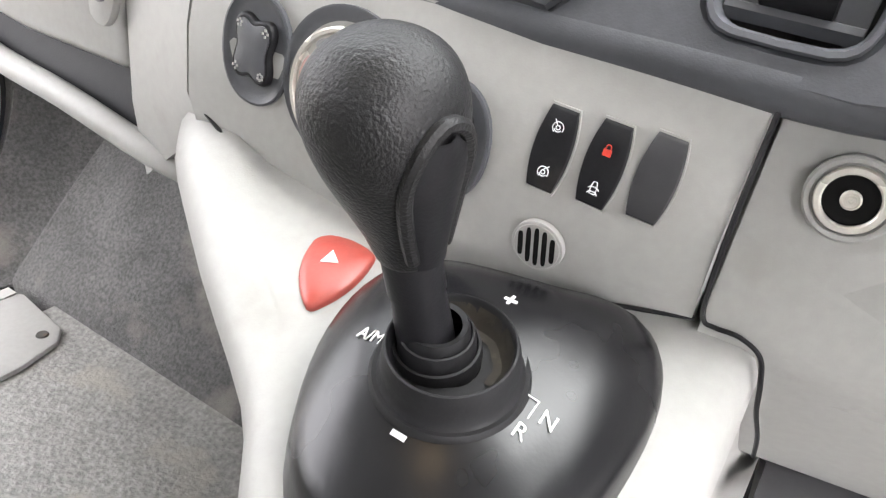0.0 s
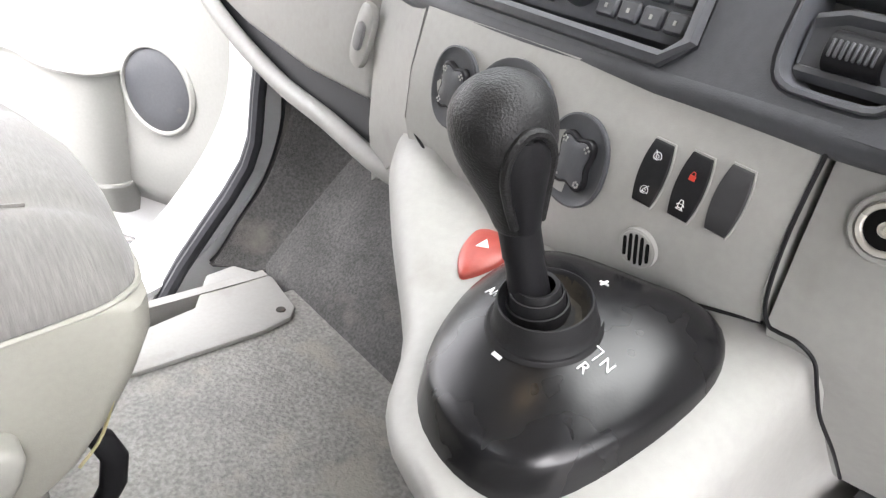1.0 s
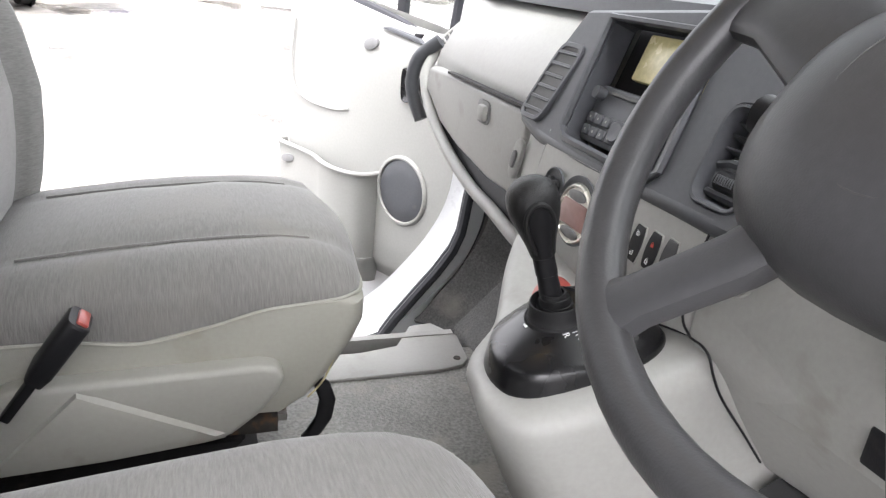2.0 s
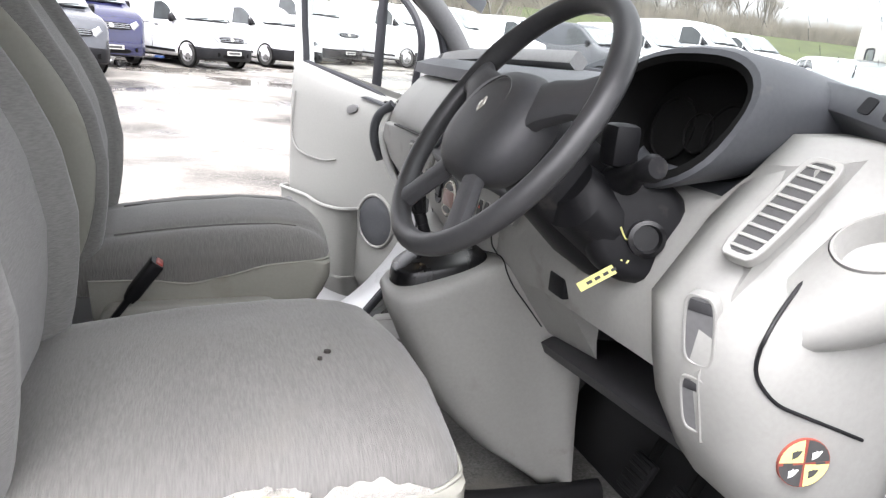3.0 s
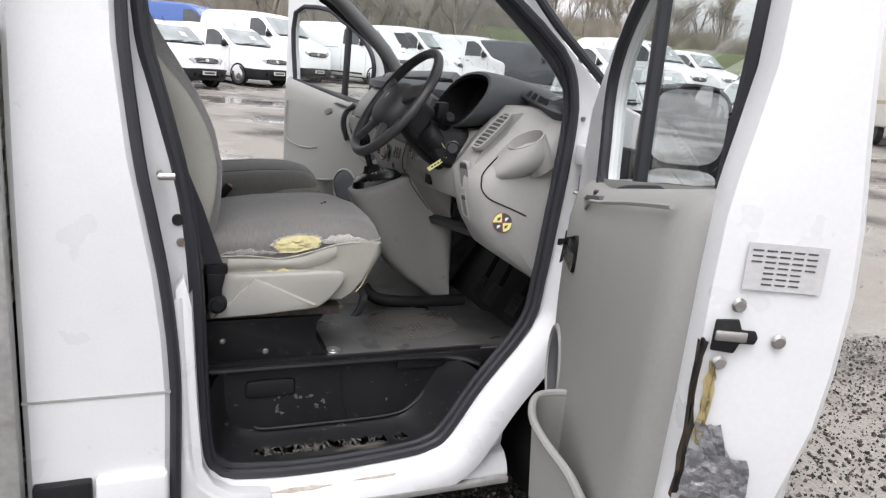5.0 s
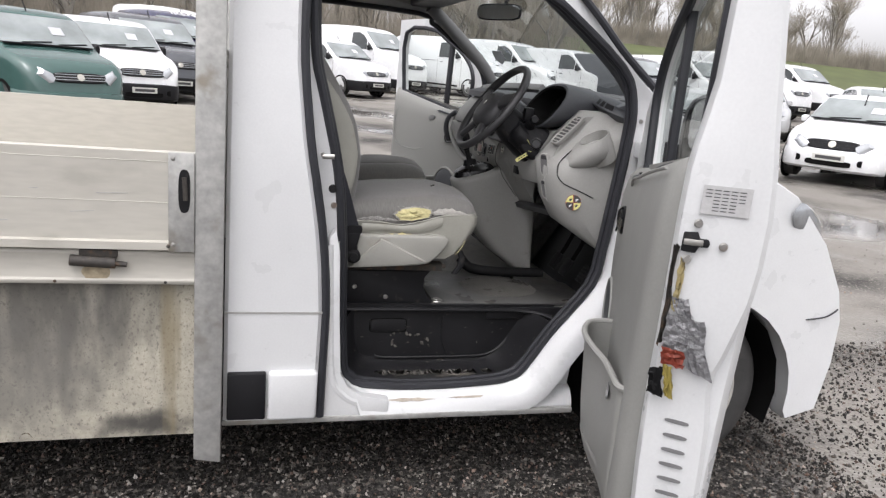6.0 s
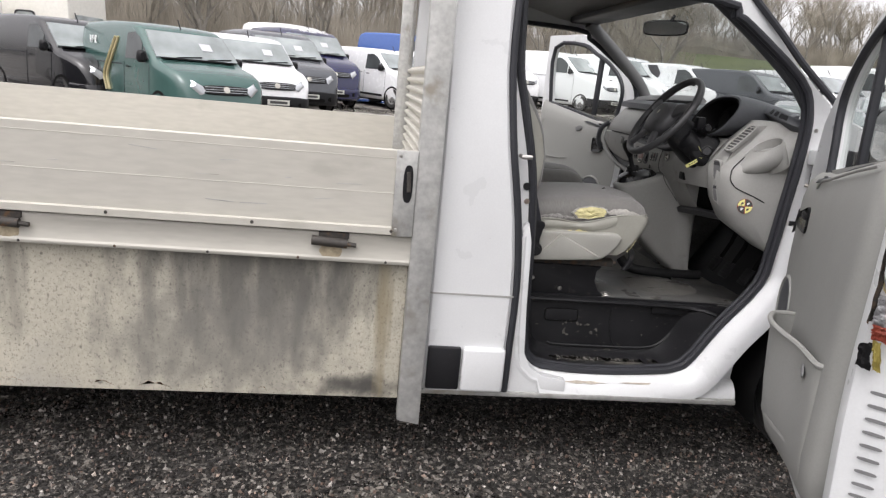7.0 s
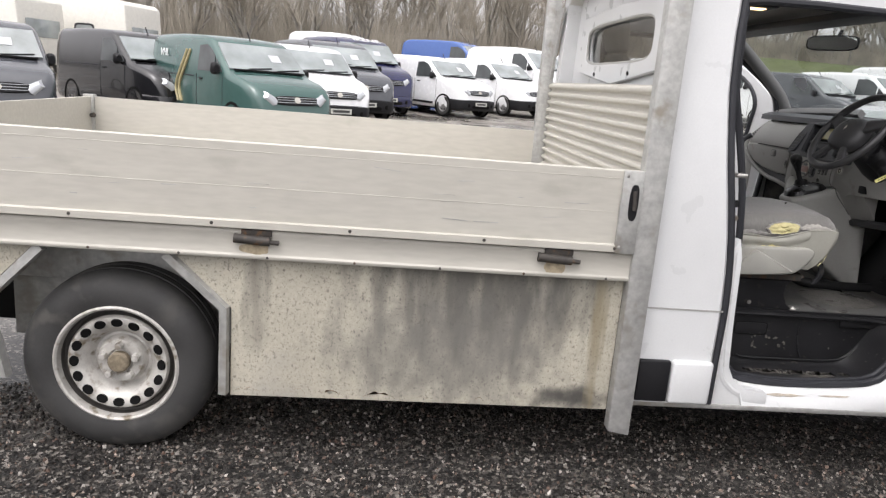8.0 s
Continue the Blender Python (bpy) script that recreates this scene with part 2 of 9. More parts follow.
RIM = mat("silver_wheel_paint", (0.50, 0.485, 0.455), 0.45, metal=0.25, vary=0.18, scale=16, dirt=(0.2, 0.165, 0.12), dirt_amount=0.28, dirt_scale=26, bump=0.15)
STEP = mat("scuffed_step_plastic", (0.014, 0.014, 0.0155), 0.42, vary=0.2, bump=0.3, bscale=500, dirt=(0.12, 0.11, 0.095), dirt_amount=-0.1, dirt_scale=48, dirt_stretch=(0.6, 1, 1.6), spec=0.3)
TREAD = mat("worn_step_tread", (0.016, 0.016, 0.016), 0.5, vary=0.3, bump=0.4, bscale=300, dirt=(0.15, 0.138, 0.118), dirt_amount=0.35, dirt_scale=26, dirt_stretch=(0.35, 1.4, 1))
GRIME = mat("dry_brown_grime", (0.4, 0.36, 0.3), 0.85, vary=0.25, scale=40)
GROOVE_SHADE = mat("shaded_rim_groove_paint", (0.06, 0.055, 0.05), 0.7, vary=0.3, scale=30)
SCUFF = mat("pale_scuffed_plastic", (0.1, 0.094, 0.085), 0.8, vary=0.4, scale=60)
GLASS = glass("clear_glass", (0.84, 0.88, 0.86))
SCREEN = glass("tinted_windscreen", (0.76, 0.80, 0.785))
# Near-black for recesses, holes and undersides; their shade is put into the colour.
SHADOW = mat("deep_shade_black", (0.007, 0.007, 0.007), 0.9, spec=0.1, vary=0.2)
RED = mat("red_plastic", (0.36, 0.060, 0.045), 0.35, vary=0.08, bump=0.1)
MARK = mat("white_print", (0.75, 0.75, 0.75), 0.5, vary=0.02, bump=0)
MARK_RED = mat("red_print", (0.6, 0.05, 0.03), 0.5, vary=0.02, bump=0)
LENS = mat("headlight_lens", (0.36, 0.38, 0.40), 0.08, metal=0.5, vary=0.15, scale=30, bump=0.3, bscale=60, coat=1.0)
CHROME = mat("chrome_ring", (0.62, 0.60, 0.54), 0.25, metal=0.4, vary=0.05, bump=0)
YELLOW = mat("yellow_card", (0.75, 0.72, 0.28), 0.6, vary=0.06, bump=0)
# Darker copy of the dash grey; dimmer door light is put into it.
DOORTRIM_DIMMED = mat("dimmed_door_grey_plastic", (0.262, 0.262, 0.248), 0.55, vary=0.015, fine=0.03, bump=0.12, bscale=900)
HEADLINER = mat("grey_headliner", (0.55, 0.55, 0.53), 0.95, vary=0.06, bump=0.5, bscale=600)

# ---- ground ----


def tarmac():
    m = bpy.data.materials.new("wet_gravelly_tarmac")
    m.use_nodes = True
    n, l = m.node_tree.nodes, m.node_tree.links
    b = n["Principled BSDF"]
    b.inputs["Specular IOR Level"].default_value = 0.25
    tc = n.new("ShaderNodeTexCoord")

    def tex(kind, sc, detail=3.0):
        t = n.new(kind)
        t.inputs["Scale"].default_value = sc
        if kind == "ShaderNodeTexNoise":
            t.inputs["Detail"].default_value = detail
        l.new(tc.outputs["Object"], t.inputs["Vector"])
        return t

    def rng(src, lo, hi, a, c):
        r = n.new("ShaderNodeMapRange")
        for k, v in zip(("From Min", "From Max", "To Min", "To Max"), (lo, hi, a, c)):
            r.inputs[k].default_value = v
        l.new(src, r.inputs["Value"])
        return r.outputs[0]

    cells = tex("ShaderNodeTexVoronoi", 70)
    cells2 = tex("ShaderNodeTexVoronoi", 28)
    ramp = n.new("ShaderNodeValToRGB")
    for p, c in ((0.0, (0.010, 0.0097, 0.0095, 1)), (0.5, (0.024, 0.0225, 0.021, 1)), (0.8, (0.065, 0.06, 0.055, 1)), (0.96, (0.2, 0.185, 0.165, 1))):
        e = ramp.color_ramp.elements.new(p)
        e.color = c
    ramp.color_ramp.elements[len(ramp.color_ramp.elements) - 1].color = (0.22, 0.2, 0.18, 1)
    grey_of = n.new("ShaderNodeSeparateColor")
    l.new(cells.outputs["Color"], grey_of.inputs[0])
    l.new(grey_of.outputs[0], ramp.inputs[0])
    wet = rng(tex("ShaderNodeTexNoise", 0.32, 5).outputs["Fac"], 0.47, 0.58, 0, 1)
    silt_sheen = n.new("ShaderNodeMix")
    silt_sheen.data_type = "RGBA"
    silt_sheen.inputs["B"].default_value = (0.28, 0.263, 0.237, 1)
    # Silt thickens away from the truck; sky sheen is put into its colour.
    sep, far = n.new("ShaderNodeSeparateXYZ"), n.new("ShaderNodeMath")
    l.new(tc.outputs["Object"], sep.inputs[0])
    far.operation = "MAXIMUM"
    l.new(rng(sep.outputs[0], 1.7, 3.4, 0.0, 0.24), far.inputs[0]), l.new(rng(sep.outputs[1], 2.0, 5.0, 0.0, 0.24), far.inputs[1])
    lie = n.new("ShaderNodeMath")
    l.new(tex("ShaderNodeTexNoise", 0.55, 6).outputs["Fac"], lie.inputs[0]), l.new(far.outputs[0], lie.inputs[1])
    l.new(rng(lie.outputs[0], 0.56, 0.74, 0, 0.78), silt_sheen.inputs["Factor"])
    l.new(ramp.outputs[0], silt_sheen.inputs["A"])
    l.new(silt_sheen.outputs["Result"], b.inputs["Base Color"])
    l.new(rng(wet, 0, 1, 0.62, 0.06), b.inputs["Roughness"])
    bp = n.new("ShaderNodeBump")
    bp.inputs["Distance"].default_value = 0.006
    l.new(rng(wet, 0, 1, 0.9, 0.03), bp.inputs["Strength"])
    add = n.new("ShaderNodeMath")
    l.new(cells.outputs["Distance"], add.inputs[0]), l.new(cells2.outputs["Distance"], add.inputs[1])
    l.new(add.outputs[0], bp.inputs["Height"])
    l.new(bp.outputs[0], b.inputs["Normal"])
    return m


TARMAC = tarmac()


def yard_height(x, y):
    """Height of the yard: level round the truck, climbing gently behind it."""
    return 0.03 * min(max(0.0, y - 9.5), 40.0) + 0.035 * min(max(0.0, x - 4.0), 20.0)


xs = [-400, -120, -60, -30, -15, -6, -2, 2, 4, 6, 9, 13, 18, 24, 34, 60, 120, 400]
ys = [-400, -120, -40, -15, -6, -2, 2.5, 6, 9.5, 13, 18, 25, 34, 49.5, 60, 120, 400]
bm = loft([[(x, y, yard_height(x, y)) for x in xs] for y in ys], cap=False, closed=False)
bmesh.ops.recalc_face_normals(bm, faces=bm.faces)
if bm.faces[:][0].normal.z < 0:
    bmesh.ops.reverse_faces(bm, faces=bm.faces[:])
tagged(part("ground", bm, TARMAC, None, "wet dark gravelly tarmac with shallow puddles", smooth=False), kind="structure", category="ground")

# ---- the truck: cab shell ----
truck = thing("pickup_truck", "white dropside pickup truck with both cab doors open", "truck", (0, 0.95, 0))

# cab door opening (x, z), and the white jamb round it
OPENING = [(0.30, 1.70), (0.30, 1.61), (0.311, 1.447), (0.34, 1.331), (0.394, 1.105), (0.418, 0.883), (0.431, 0.61), (0.444, 0.446), (0.47, 0.40), (0.518, 0.377),
           (0.721, 0.363), (0.973, 0.375), (1.05, 0.39), (1.099, 0.423), (1.192, 0.566), (1.325, 0.741), (1.35, 0.869), (1.364, 0.995), (1.388, 1.259), (1.383, 1.394),
           (1.326, 1.503), (1.106, 1.663), (1.052, 1.692), (0.98, 1.735), (0.36, 1.745)]
opening = [(p.x, p.y) for p in smooth_path([(x, z, 0) for x, z in OPENING], 3, True)]
JAMB = [(0.24, 0.25), (1.27, 0.25), (1.285, 0.44), (1.35, 0.64), (1.42, 0.80), (1.46, 1.11), (1.475, 1.30), (1.457, 1.424), (1.40, 1.468), (1.30, 1.552), (1.2, 1.652), (1.05, 1.795), (0.9, 1.88), (0.2, 1.88), (0.2, 1.4)]
for side, y0, y1 in (("right", 0.085, 0.13), ("left", 1.775, 1.815)):
    part("door_jamb", plate(JAMB, [opening], "y", y0, y1, 0.0), WHITE, truck, "white painted door jamb")
    ys = y0
    seal = part("door_seal", tube([(x, ys, z) for x, z in opening], 0.0135, 8, True), SEAL, truck, "dark grey rubber door seal")
    lip = 0.022 if side == "right" else -0.022
    part("seal_lip", tube([(x + (0.010 if x < 0.6 else -0.008 if x > 0.95 else 0.0), ys + lip, z + (0.006 if z < 0.45 else 0.0)) for x, z in opening], 0.012, 8, True), SEAL, seal)

# rear corner panels with the rubber edge that the door closes against
EDGE = [(0.30, 0.357), (0.48, 0.358), (0.66, 0.36), (0.80, 0.352), (0.94, 0.336), (1.08, 0.312), (1.2, 0.291), (1.43, 0.266), (1.62, 0.264), (1.9, 0.28)]


def corner(sign, y):
    rings = []
    for z, x in EDGE:
        lean = max(0, z - 1.15) * 0.09 * sign
        rings.append([(0.063, y + 0.012 * sign + lean, z), (0.075, y + lean, z), (x - 0.012, y + lean, z), (x, y + 0.012 * sign + lean, z), (x, y + 0.1 * sign + lean, z), (0.063, y + 0.1 * sign + lean, z)])
    return loft(rings)


for sign, y in ((1, 0.0), (-1, 1.9)):
    panel = part("corner_panel", corner(sign, y), WHITE, truck, "white painted panel behind the door")
    part("edge_rubber", tube(smooth_path([(x + 0.012, y + 0.012 * sign + max(0, z - 1.15) * 0.09 * sign, z) for z, x in EDGE], 3), 0.013, 8), SEAL, panel)
    part("seam", box((0.212, y - 0.0004 * sign, 0.664), (0.298, 0.003, 0.006)), TRIM, panel)
    part("rubbing_strip", box((0.134, y - 0.006 * sign, 0.39), (0.118, 0.03, 0.158), 0.006), BLACK, panel, "black plastic rubbing strip")
    part("rubbing_strip", box((0.277, y - 0.006 * sign, 0.388), (0.155, 0.034, 0.166), 0.012, 3), WHITE, panel, "white painted rubbing strip")

# sills
for sign, y in ((1, 0.0), (-1, 1.9)):
    pts = [(0.02, 0.268), (0.006, 0.280), (0.002, 0.30), (0.012, 0.325), (0.035, 0.35), (0.075, 0.362), (0.15, 0.364), (0.15, 0.266)]
    sill = part("sill", prism([(y + sign * (a + 0.03), b) for a, b in pts], "x", 0.358, 1.285, 0.004), WHITE, truck, "white sill with rusty scuffs")
    for x, w, zz in ((0.67, 0.2, 0.338), (0.93, 0.22, 0.342)):
        blot = [(a, b * (0.35 + 0.9 * abs(noise.noise((a * 22, 1.7, x))))) for a, b in oval(x, 0, w / 2, 0.009, 30, 1.4)]
        part("scuff", place(prism([(a + 0.01 * noise.noise((a * 30, x, 0)), b) for a, b in blot], "z", 0, 0.002), Matrix.Translation((0, y + sign * 0.046, zz - 0.006)) @ pose(0, 0, 0, 45 * sign)), GRIME, sill)
# the white shell that rolls out from the opening's foot to the sill
foot = [(p.x, p.y) for p in smooth_path([(0.418, 0.883, 0), (0.431, 0.61, 0), (0.444, 0.446, 0), (0.47, 0.40, 0), (0.518, 0.377, 0), (0.721, 0.363, 0), (0.973, 0.375, 0), (1.05, 0.39, 0), (1.099, 0.423, 0), (1.192, 0.566, 0), (1.325, 0.741, 0), (1.35, 0.869, 0), (1.362, 0.98, 0)], 5)]
for sign, y in ((1, 0.0), (-1, 1.9)):
    rows = []
    for d, out in ((0.004, 0.086), (0.012, 0.078), (0.024, 0.058), (0.042, 0.036), (0.062, 0.022), (0.085, 0.016), (0.11, 0.018)):
        row = []
        for i, (x, z) in enumerate(foot):
            a, b = foot[max(i - 1, 0)], foot[min(i + 1, len(foot) - 1)]
            t = Vector((b[0] - a[0], b[1] - a[1])).normalized()
            k = d * (1.0 if x > 0.5 else 0.45)
            zz = max(0.288, z - t.x * k)
            row.append((x + t.y * k, y + sign * (out + (0.022 if z > 0.75 and x > 1 else 0.0)), zz))
        rows.append(row)
    part("sill_shell", loft(rows, cap=False, closed=False), WHITE, truck, "white rolled sill below the door")
for sign, y in ((1, 0.0), (-1, 1.9)):
    part("sill_face", prism([(0.3725, 0.284), (0.3725, 0.90), (0.392, 0.93), (0.408, 0.86), (0.420, 0.61), (0.432, 0.446), (0.458, 0.395), (0.505, 0.362), (0.60, 0.345), (0.60, 0.284)], "y", y + sign * 0.0205, y + sign * 0.06, 0.003), WHITE, truck, "white jamb below the door post")
part("underside_lip", box((0.67, 0.03, 0.285), (1.22, 0.03, 0.02), 0.004), GALV, truck)

# small fittings on the jamb
part("striker", tube([(0.345, 0.07, 1.155), (0.345, 0.03, 1.155), (0.375, 0.03, 1.155)], 0.008, 10), STEEL, truck, "steel door striker pin")
for x, z, r, m in ((0.382, 1.048, 0.012, RUBBER), (0.388, 0.995, 0.009, STEEL), (0.298, 1.03, 0.007, STEEL), (0.325, 0.935, 0.007, RUST), (0.285, 1.17, 0.006, RUST)):
    part("grommet", lathe([(0, 0.004), (r, 0.004), (r * 1.15, 0), (r * 1.15, -0.004)], 16, Matrix.Translation((x, 0.083 if x > 0.33 else 0.05, z)) @ pose(0, 0, 0, 90)), m, truck)
slot = part("pillar_slot", box((1.405, 0.082, 0.965), (0.034, 0.008, 0.06), 0.004), BLACK, truck, "dark slot in the pillar")
part("slot_lining", box((1.407, 0.076, 0.962), (0.02, 0.004, 0.036), 0.003), TRIM, slot)
part("cable_boot", box((1.445, 0.07, 1.14), (0.036, 0.02, 0.085), 0.008), RUBBER, truck, "black cable grommet")
part("check_strap", tube([(1.40, 0.05, 1.135), (1.45, -0.03, 1.115)], 0.007, 8), STEEL, truck, "steel door check strap")
part("hinge", box((1.44, 0.035, 1.235), (0.07, 0.09, 0.055), 0.008), WHITE, truck, "white painted door hinge")
part("hinge", box((1.44, 0.035, 0.80), (0.07, 0.09, 0.055), 0.008), WHITE, truck, "white painted door hinge")
part("bolt", lathe([(0, 0.004), (0.007, 0.004), (0.008, 0)], 6, Matrix.Translation((1.42, 0.083, 1.33)) @ pose(0, 0, 0, 90)), STEEL, truck)

# roof, header and rear wall
roof = [[(0.07, y, z) for y, z in ((0.1, 1.86), (0.2, 1.94), (0.95, 1.985), (1.7, 1.94), (1.8, 1.86))],
        [(0.65, y, z) for y, z in ((0.1, 1.86), (0.2, 1.95), (0.95, 1.995), (1.7, 1.95), (1.8, 1.86))],
        [(1.02, y, z) for y, z in ((0.13, 1.80), (0.22, 1.85), (0.95, 1.86), (1.68, 1.85), (1.77, 1.80))]]
bm = loft(roof, cap=False, closed=False)
bmesh.ops.solidify(bm, geom=bm.faces[:], thickness=0.02)
part("roof", bm, WHITE, truck, "white cab roof")
bm = loft([[(x, y, z - 0.03) for x, y, z in r] for r in roof], cap=False, closed=False)
bmesh.ops.solidify(bm, geom=bm.faces[:], thickness=0.012)
part("headliner", bm, HEADLINER, truck, "pale grey cloth headliner")
part("roof_header", box((1.0, 0.95, 1.785), (0.16, 1.62, 0.035), 0.012), DARK, truck, "dark roof header trim")
lamp = part("courtesy_lamp", box((0.775, 0.99, 1.895), (0.17, 0.12, 0.11), 0.012, 3), DARK, truck, "cab courtesy lamp, lit")
GLOW = bpy.data.materials.new("warm_lamp_lens")
GLOW.use_nodes = True
glow = GLOW.node_tree.nodes["Principled BSDF"]
glow.inputs["Base Color"].default_value = (0.8, 0.75, 0.6, 1)
glow.inputs["Emission Color"].default_value, glow.inputs["Emission Strength"].default_value = (1.0, 0.72, 0.36, 1), 1.6
part("lamp_lens", box((0.775, 0.99, 1.838), (0.075, 0.045, 0.008), 0.003), GLOW, lamp, "glowing warm lamp lens")
WINDOW = [(y, z) for y, z in oval(0.95, 1.632, 0.50, 0.095, 32, 5)]
rear_wall = part("rear_wall", plate([(0.06, 0.56), (1.84, 0.56), (1.84, 1.62), (1.75, 1.9), (0.15, 1.9), (0.06, 1.62)], [WINDOW], "x", 0.14, 0.175), WHITE, truck, "white cab rear wall with dents")
part("window_surround", plate([(0.35, 1.78), (0.95, 1.80), (1.55, 1.78), (1.56, 1.50), (0.95, 1.44), (0.34, 1.50)], [WINDOW], "x", 0.118, 0.14, 0.006), WHITE, rear_wall)
part("window_rubber", tube([(0.128, y, z) for y, z in WINDOW], 0.008, 8, True), TRIM, rear_wall)
part("rear_window", sheet([(y, z) for y, z in WINDOW], "x", 0.147), glass("dusty_rear_glass", (0.55, 0.58, 0.58), 0.08, 0.9, 0.4), rear_wall, "cab rear window")
for y in (0.70, 1.23):
    part("bolt", lathe([(0, 0.005), (0.008, 0.005), (0.01, 0)], 8, Matrix.Translation((0.116, y, 1.49)) @ pose(0, 0, 0, 0, -90)), BLACK, rear_wall)
part("rear_trim", box((0.19, 0.95, 1.05), (0.02, 1.7, 0.9), 0.01), TRIM_MID, truck, "grey rear wall lining")

# windscreen, pillars
low = [(1.46, 0.10, 1.405), (1.60, 0.32, 1.385), (1.69, 0.62, 1.375), (1.72, 0.95, 1.372), (1.69, 1.28, 1.375), (1.60, 1.58, 1.385), (1.46, 1.80, 1.405)]
top = [(1.03, 0.17, 1.79), (1.06, 0.38, 1.80), (1.08, 0.65, 1.805), (1.085, 0.95, 1.807), (1.08, 1.25, 1.805), (1.06, 1.52, 1.80), (1.03, 1.73, 1.79)]
rows = [[tuple(Vector(a).lerp(Vector(b), t) + Vector((0.05, 0, 0.05)) * (t * (1 - t))) for a, b in zip(low, top)] for t in (0, 0.25, 0.5, 0.75, 1)]
screen = part("windscreen", loft(rows, cap=False, closed=False), SCREEN, truck, "rain-spotted windscreen")
screen.visible_shadow = False
drop = random.Random(31)
runs = []
for k in range(420):
    a, t = drop.uniform(0.1, 5.9), drop.uniform(0.12, 0.95)
    i = int(a)
    j = min(int(t * 4), 3)
    f, g = a - i, t * 4 - j
    p = Vector(rows[j][i]).lerp(Vector(rows[j][i + 1]), f).lerp(Vector(rows[j + 1][i]).lerp(Vector(rows[j + 1][i + 1]), f), g)
    down = (Vector(rows[j][i]) - Vector(rows[j + 1][i])).normalized()
    ln = drop.uniform(0.003, 0.03)
    q = p + down * ln + Vector((0, drop.uniform(0.2, 0.7) * ln, 0))
    runs.append(tube([p + Vector((0.002, 0, 0.002)), q + Vector((0.002, 0, 0.002))], [drop.uniform(0.0005, 0.0011), 0.0004], 4))
tagged(part("rain_runs", joined(*runs), glass("rain_water", (0.8, 0.82, 0.83), 0.05, 0.9), screen, "runs of rain on the windscreen"), kind="stuff")
part("screen_seal", tube(low + top[::-1], 0.014, 8, True), SEAL, truck)
for y, s in ((0.0, 1), (1.9, -1)):
    part("screen_edge", tube(smooth_path([(1.47, y + s * 0.042, 1.41), (1.40, y + s * 0.05, 1.472), (1.30, y + s * 0.056, 1.556), (1.2, y + s * 0.066, 1.656), (1.05, y + s * 0.09, 1.80)], 4), 0.0125, 8), SEAL, truck, "black rubber windscreen edge")
for y, s in ((0.12, 1), (1.78, -1)):
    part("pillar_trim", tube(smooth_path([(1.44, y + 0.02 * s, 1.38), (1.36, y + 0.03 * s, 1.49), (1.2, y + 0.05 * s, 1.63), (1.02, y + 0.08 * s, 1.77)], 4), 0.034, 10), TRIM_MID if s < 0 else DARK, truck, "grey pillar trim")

# floor, step wells, firewall
CARPET = mat("dusty_dark_carpet", (0.075, 0.074, 0.072), 0.95, vary=0.25, scale=12, fine=0.35, fscale=220, bump=1.0, bscale=500, bdist=0.003, dirt=(0.16, 0.15, 0.135), dirt_amount=0.25, dirt_scale=9)
part("cab_floor", box((0.86, 0.92, 0.575), (1.44, 1.27, 0.03)), PASSMAT, truck, "worn grey rubber cab floor")
part("sill_cover", box((1.23, 0.274, 0.568), (0.46, 0.018, 0.046), 0.006), STEP, truck, "black plastic sill cover")
part("firewall", prism([(1.50, 0.56), (1.62, 0.75), (1.64, 1.36), (1.68, 1.36), (1.68, 0.56)], "y", 0.13, 1.77), SHADOW, truck, "near-black firewall with its shade in the colour")
part("toe_board", prism([(1.44, 0.59), (1.60, 0.84), (1.63, 0.84), (1.63, 0.56), (1.44, 0.56)], "y", 0.29, 0.95, 0.01), RUBBER, truck, "black rubber toe board")
part("toe_board", prism([(1.30, 0.59), (1.56, 0.86), (1.60, 0.86), (1.60, 0.56), (1.30, 0.56)], "y", 0.952, 1.66, 0.01), CARPET, truck, "dusty grey carpeted toe board")
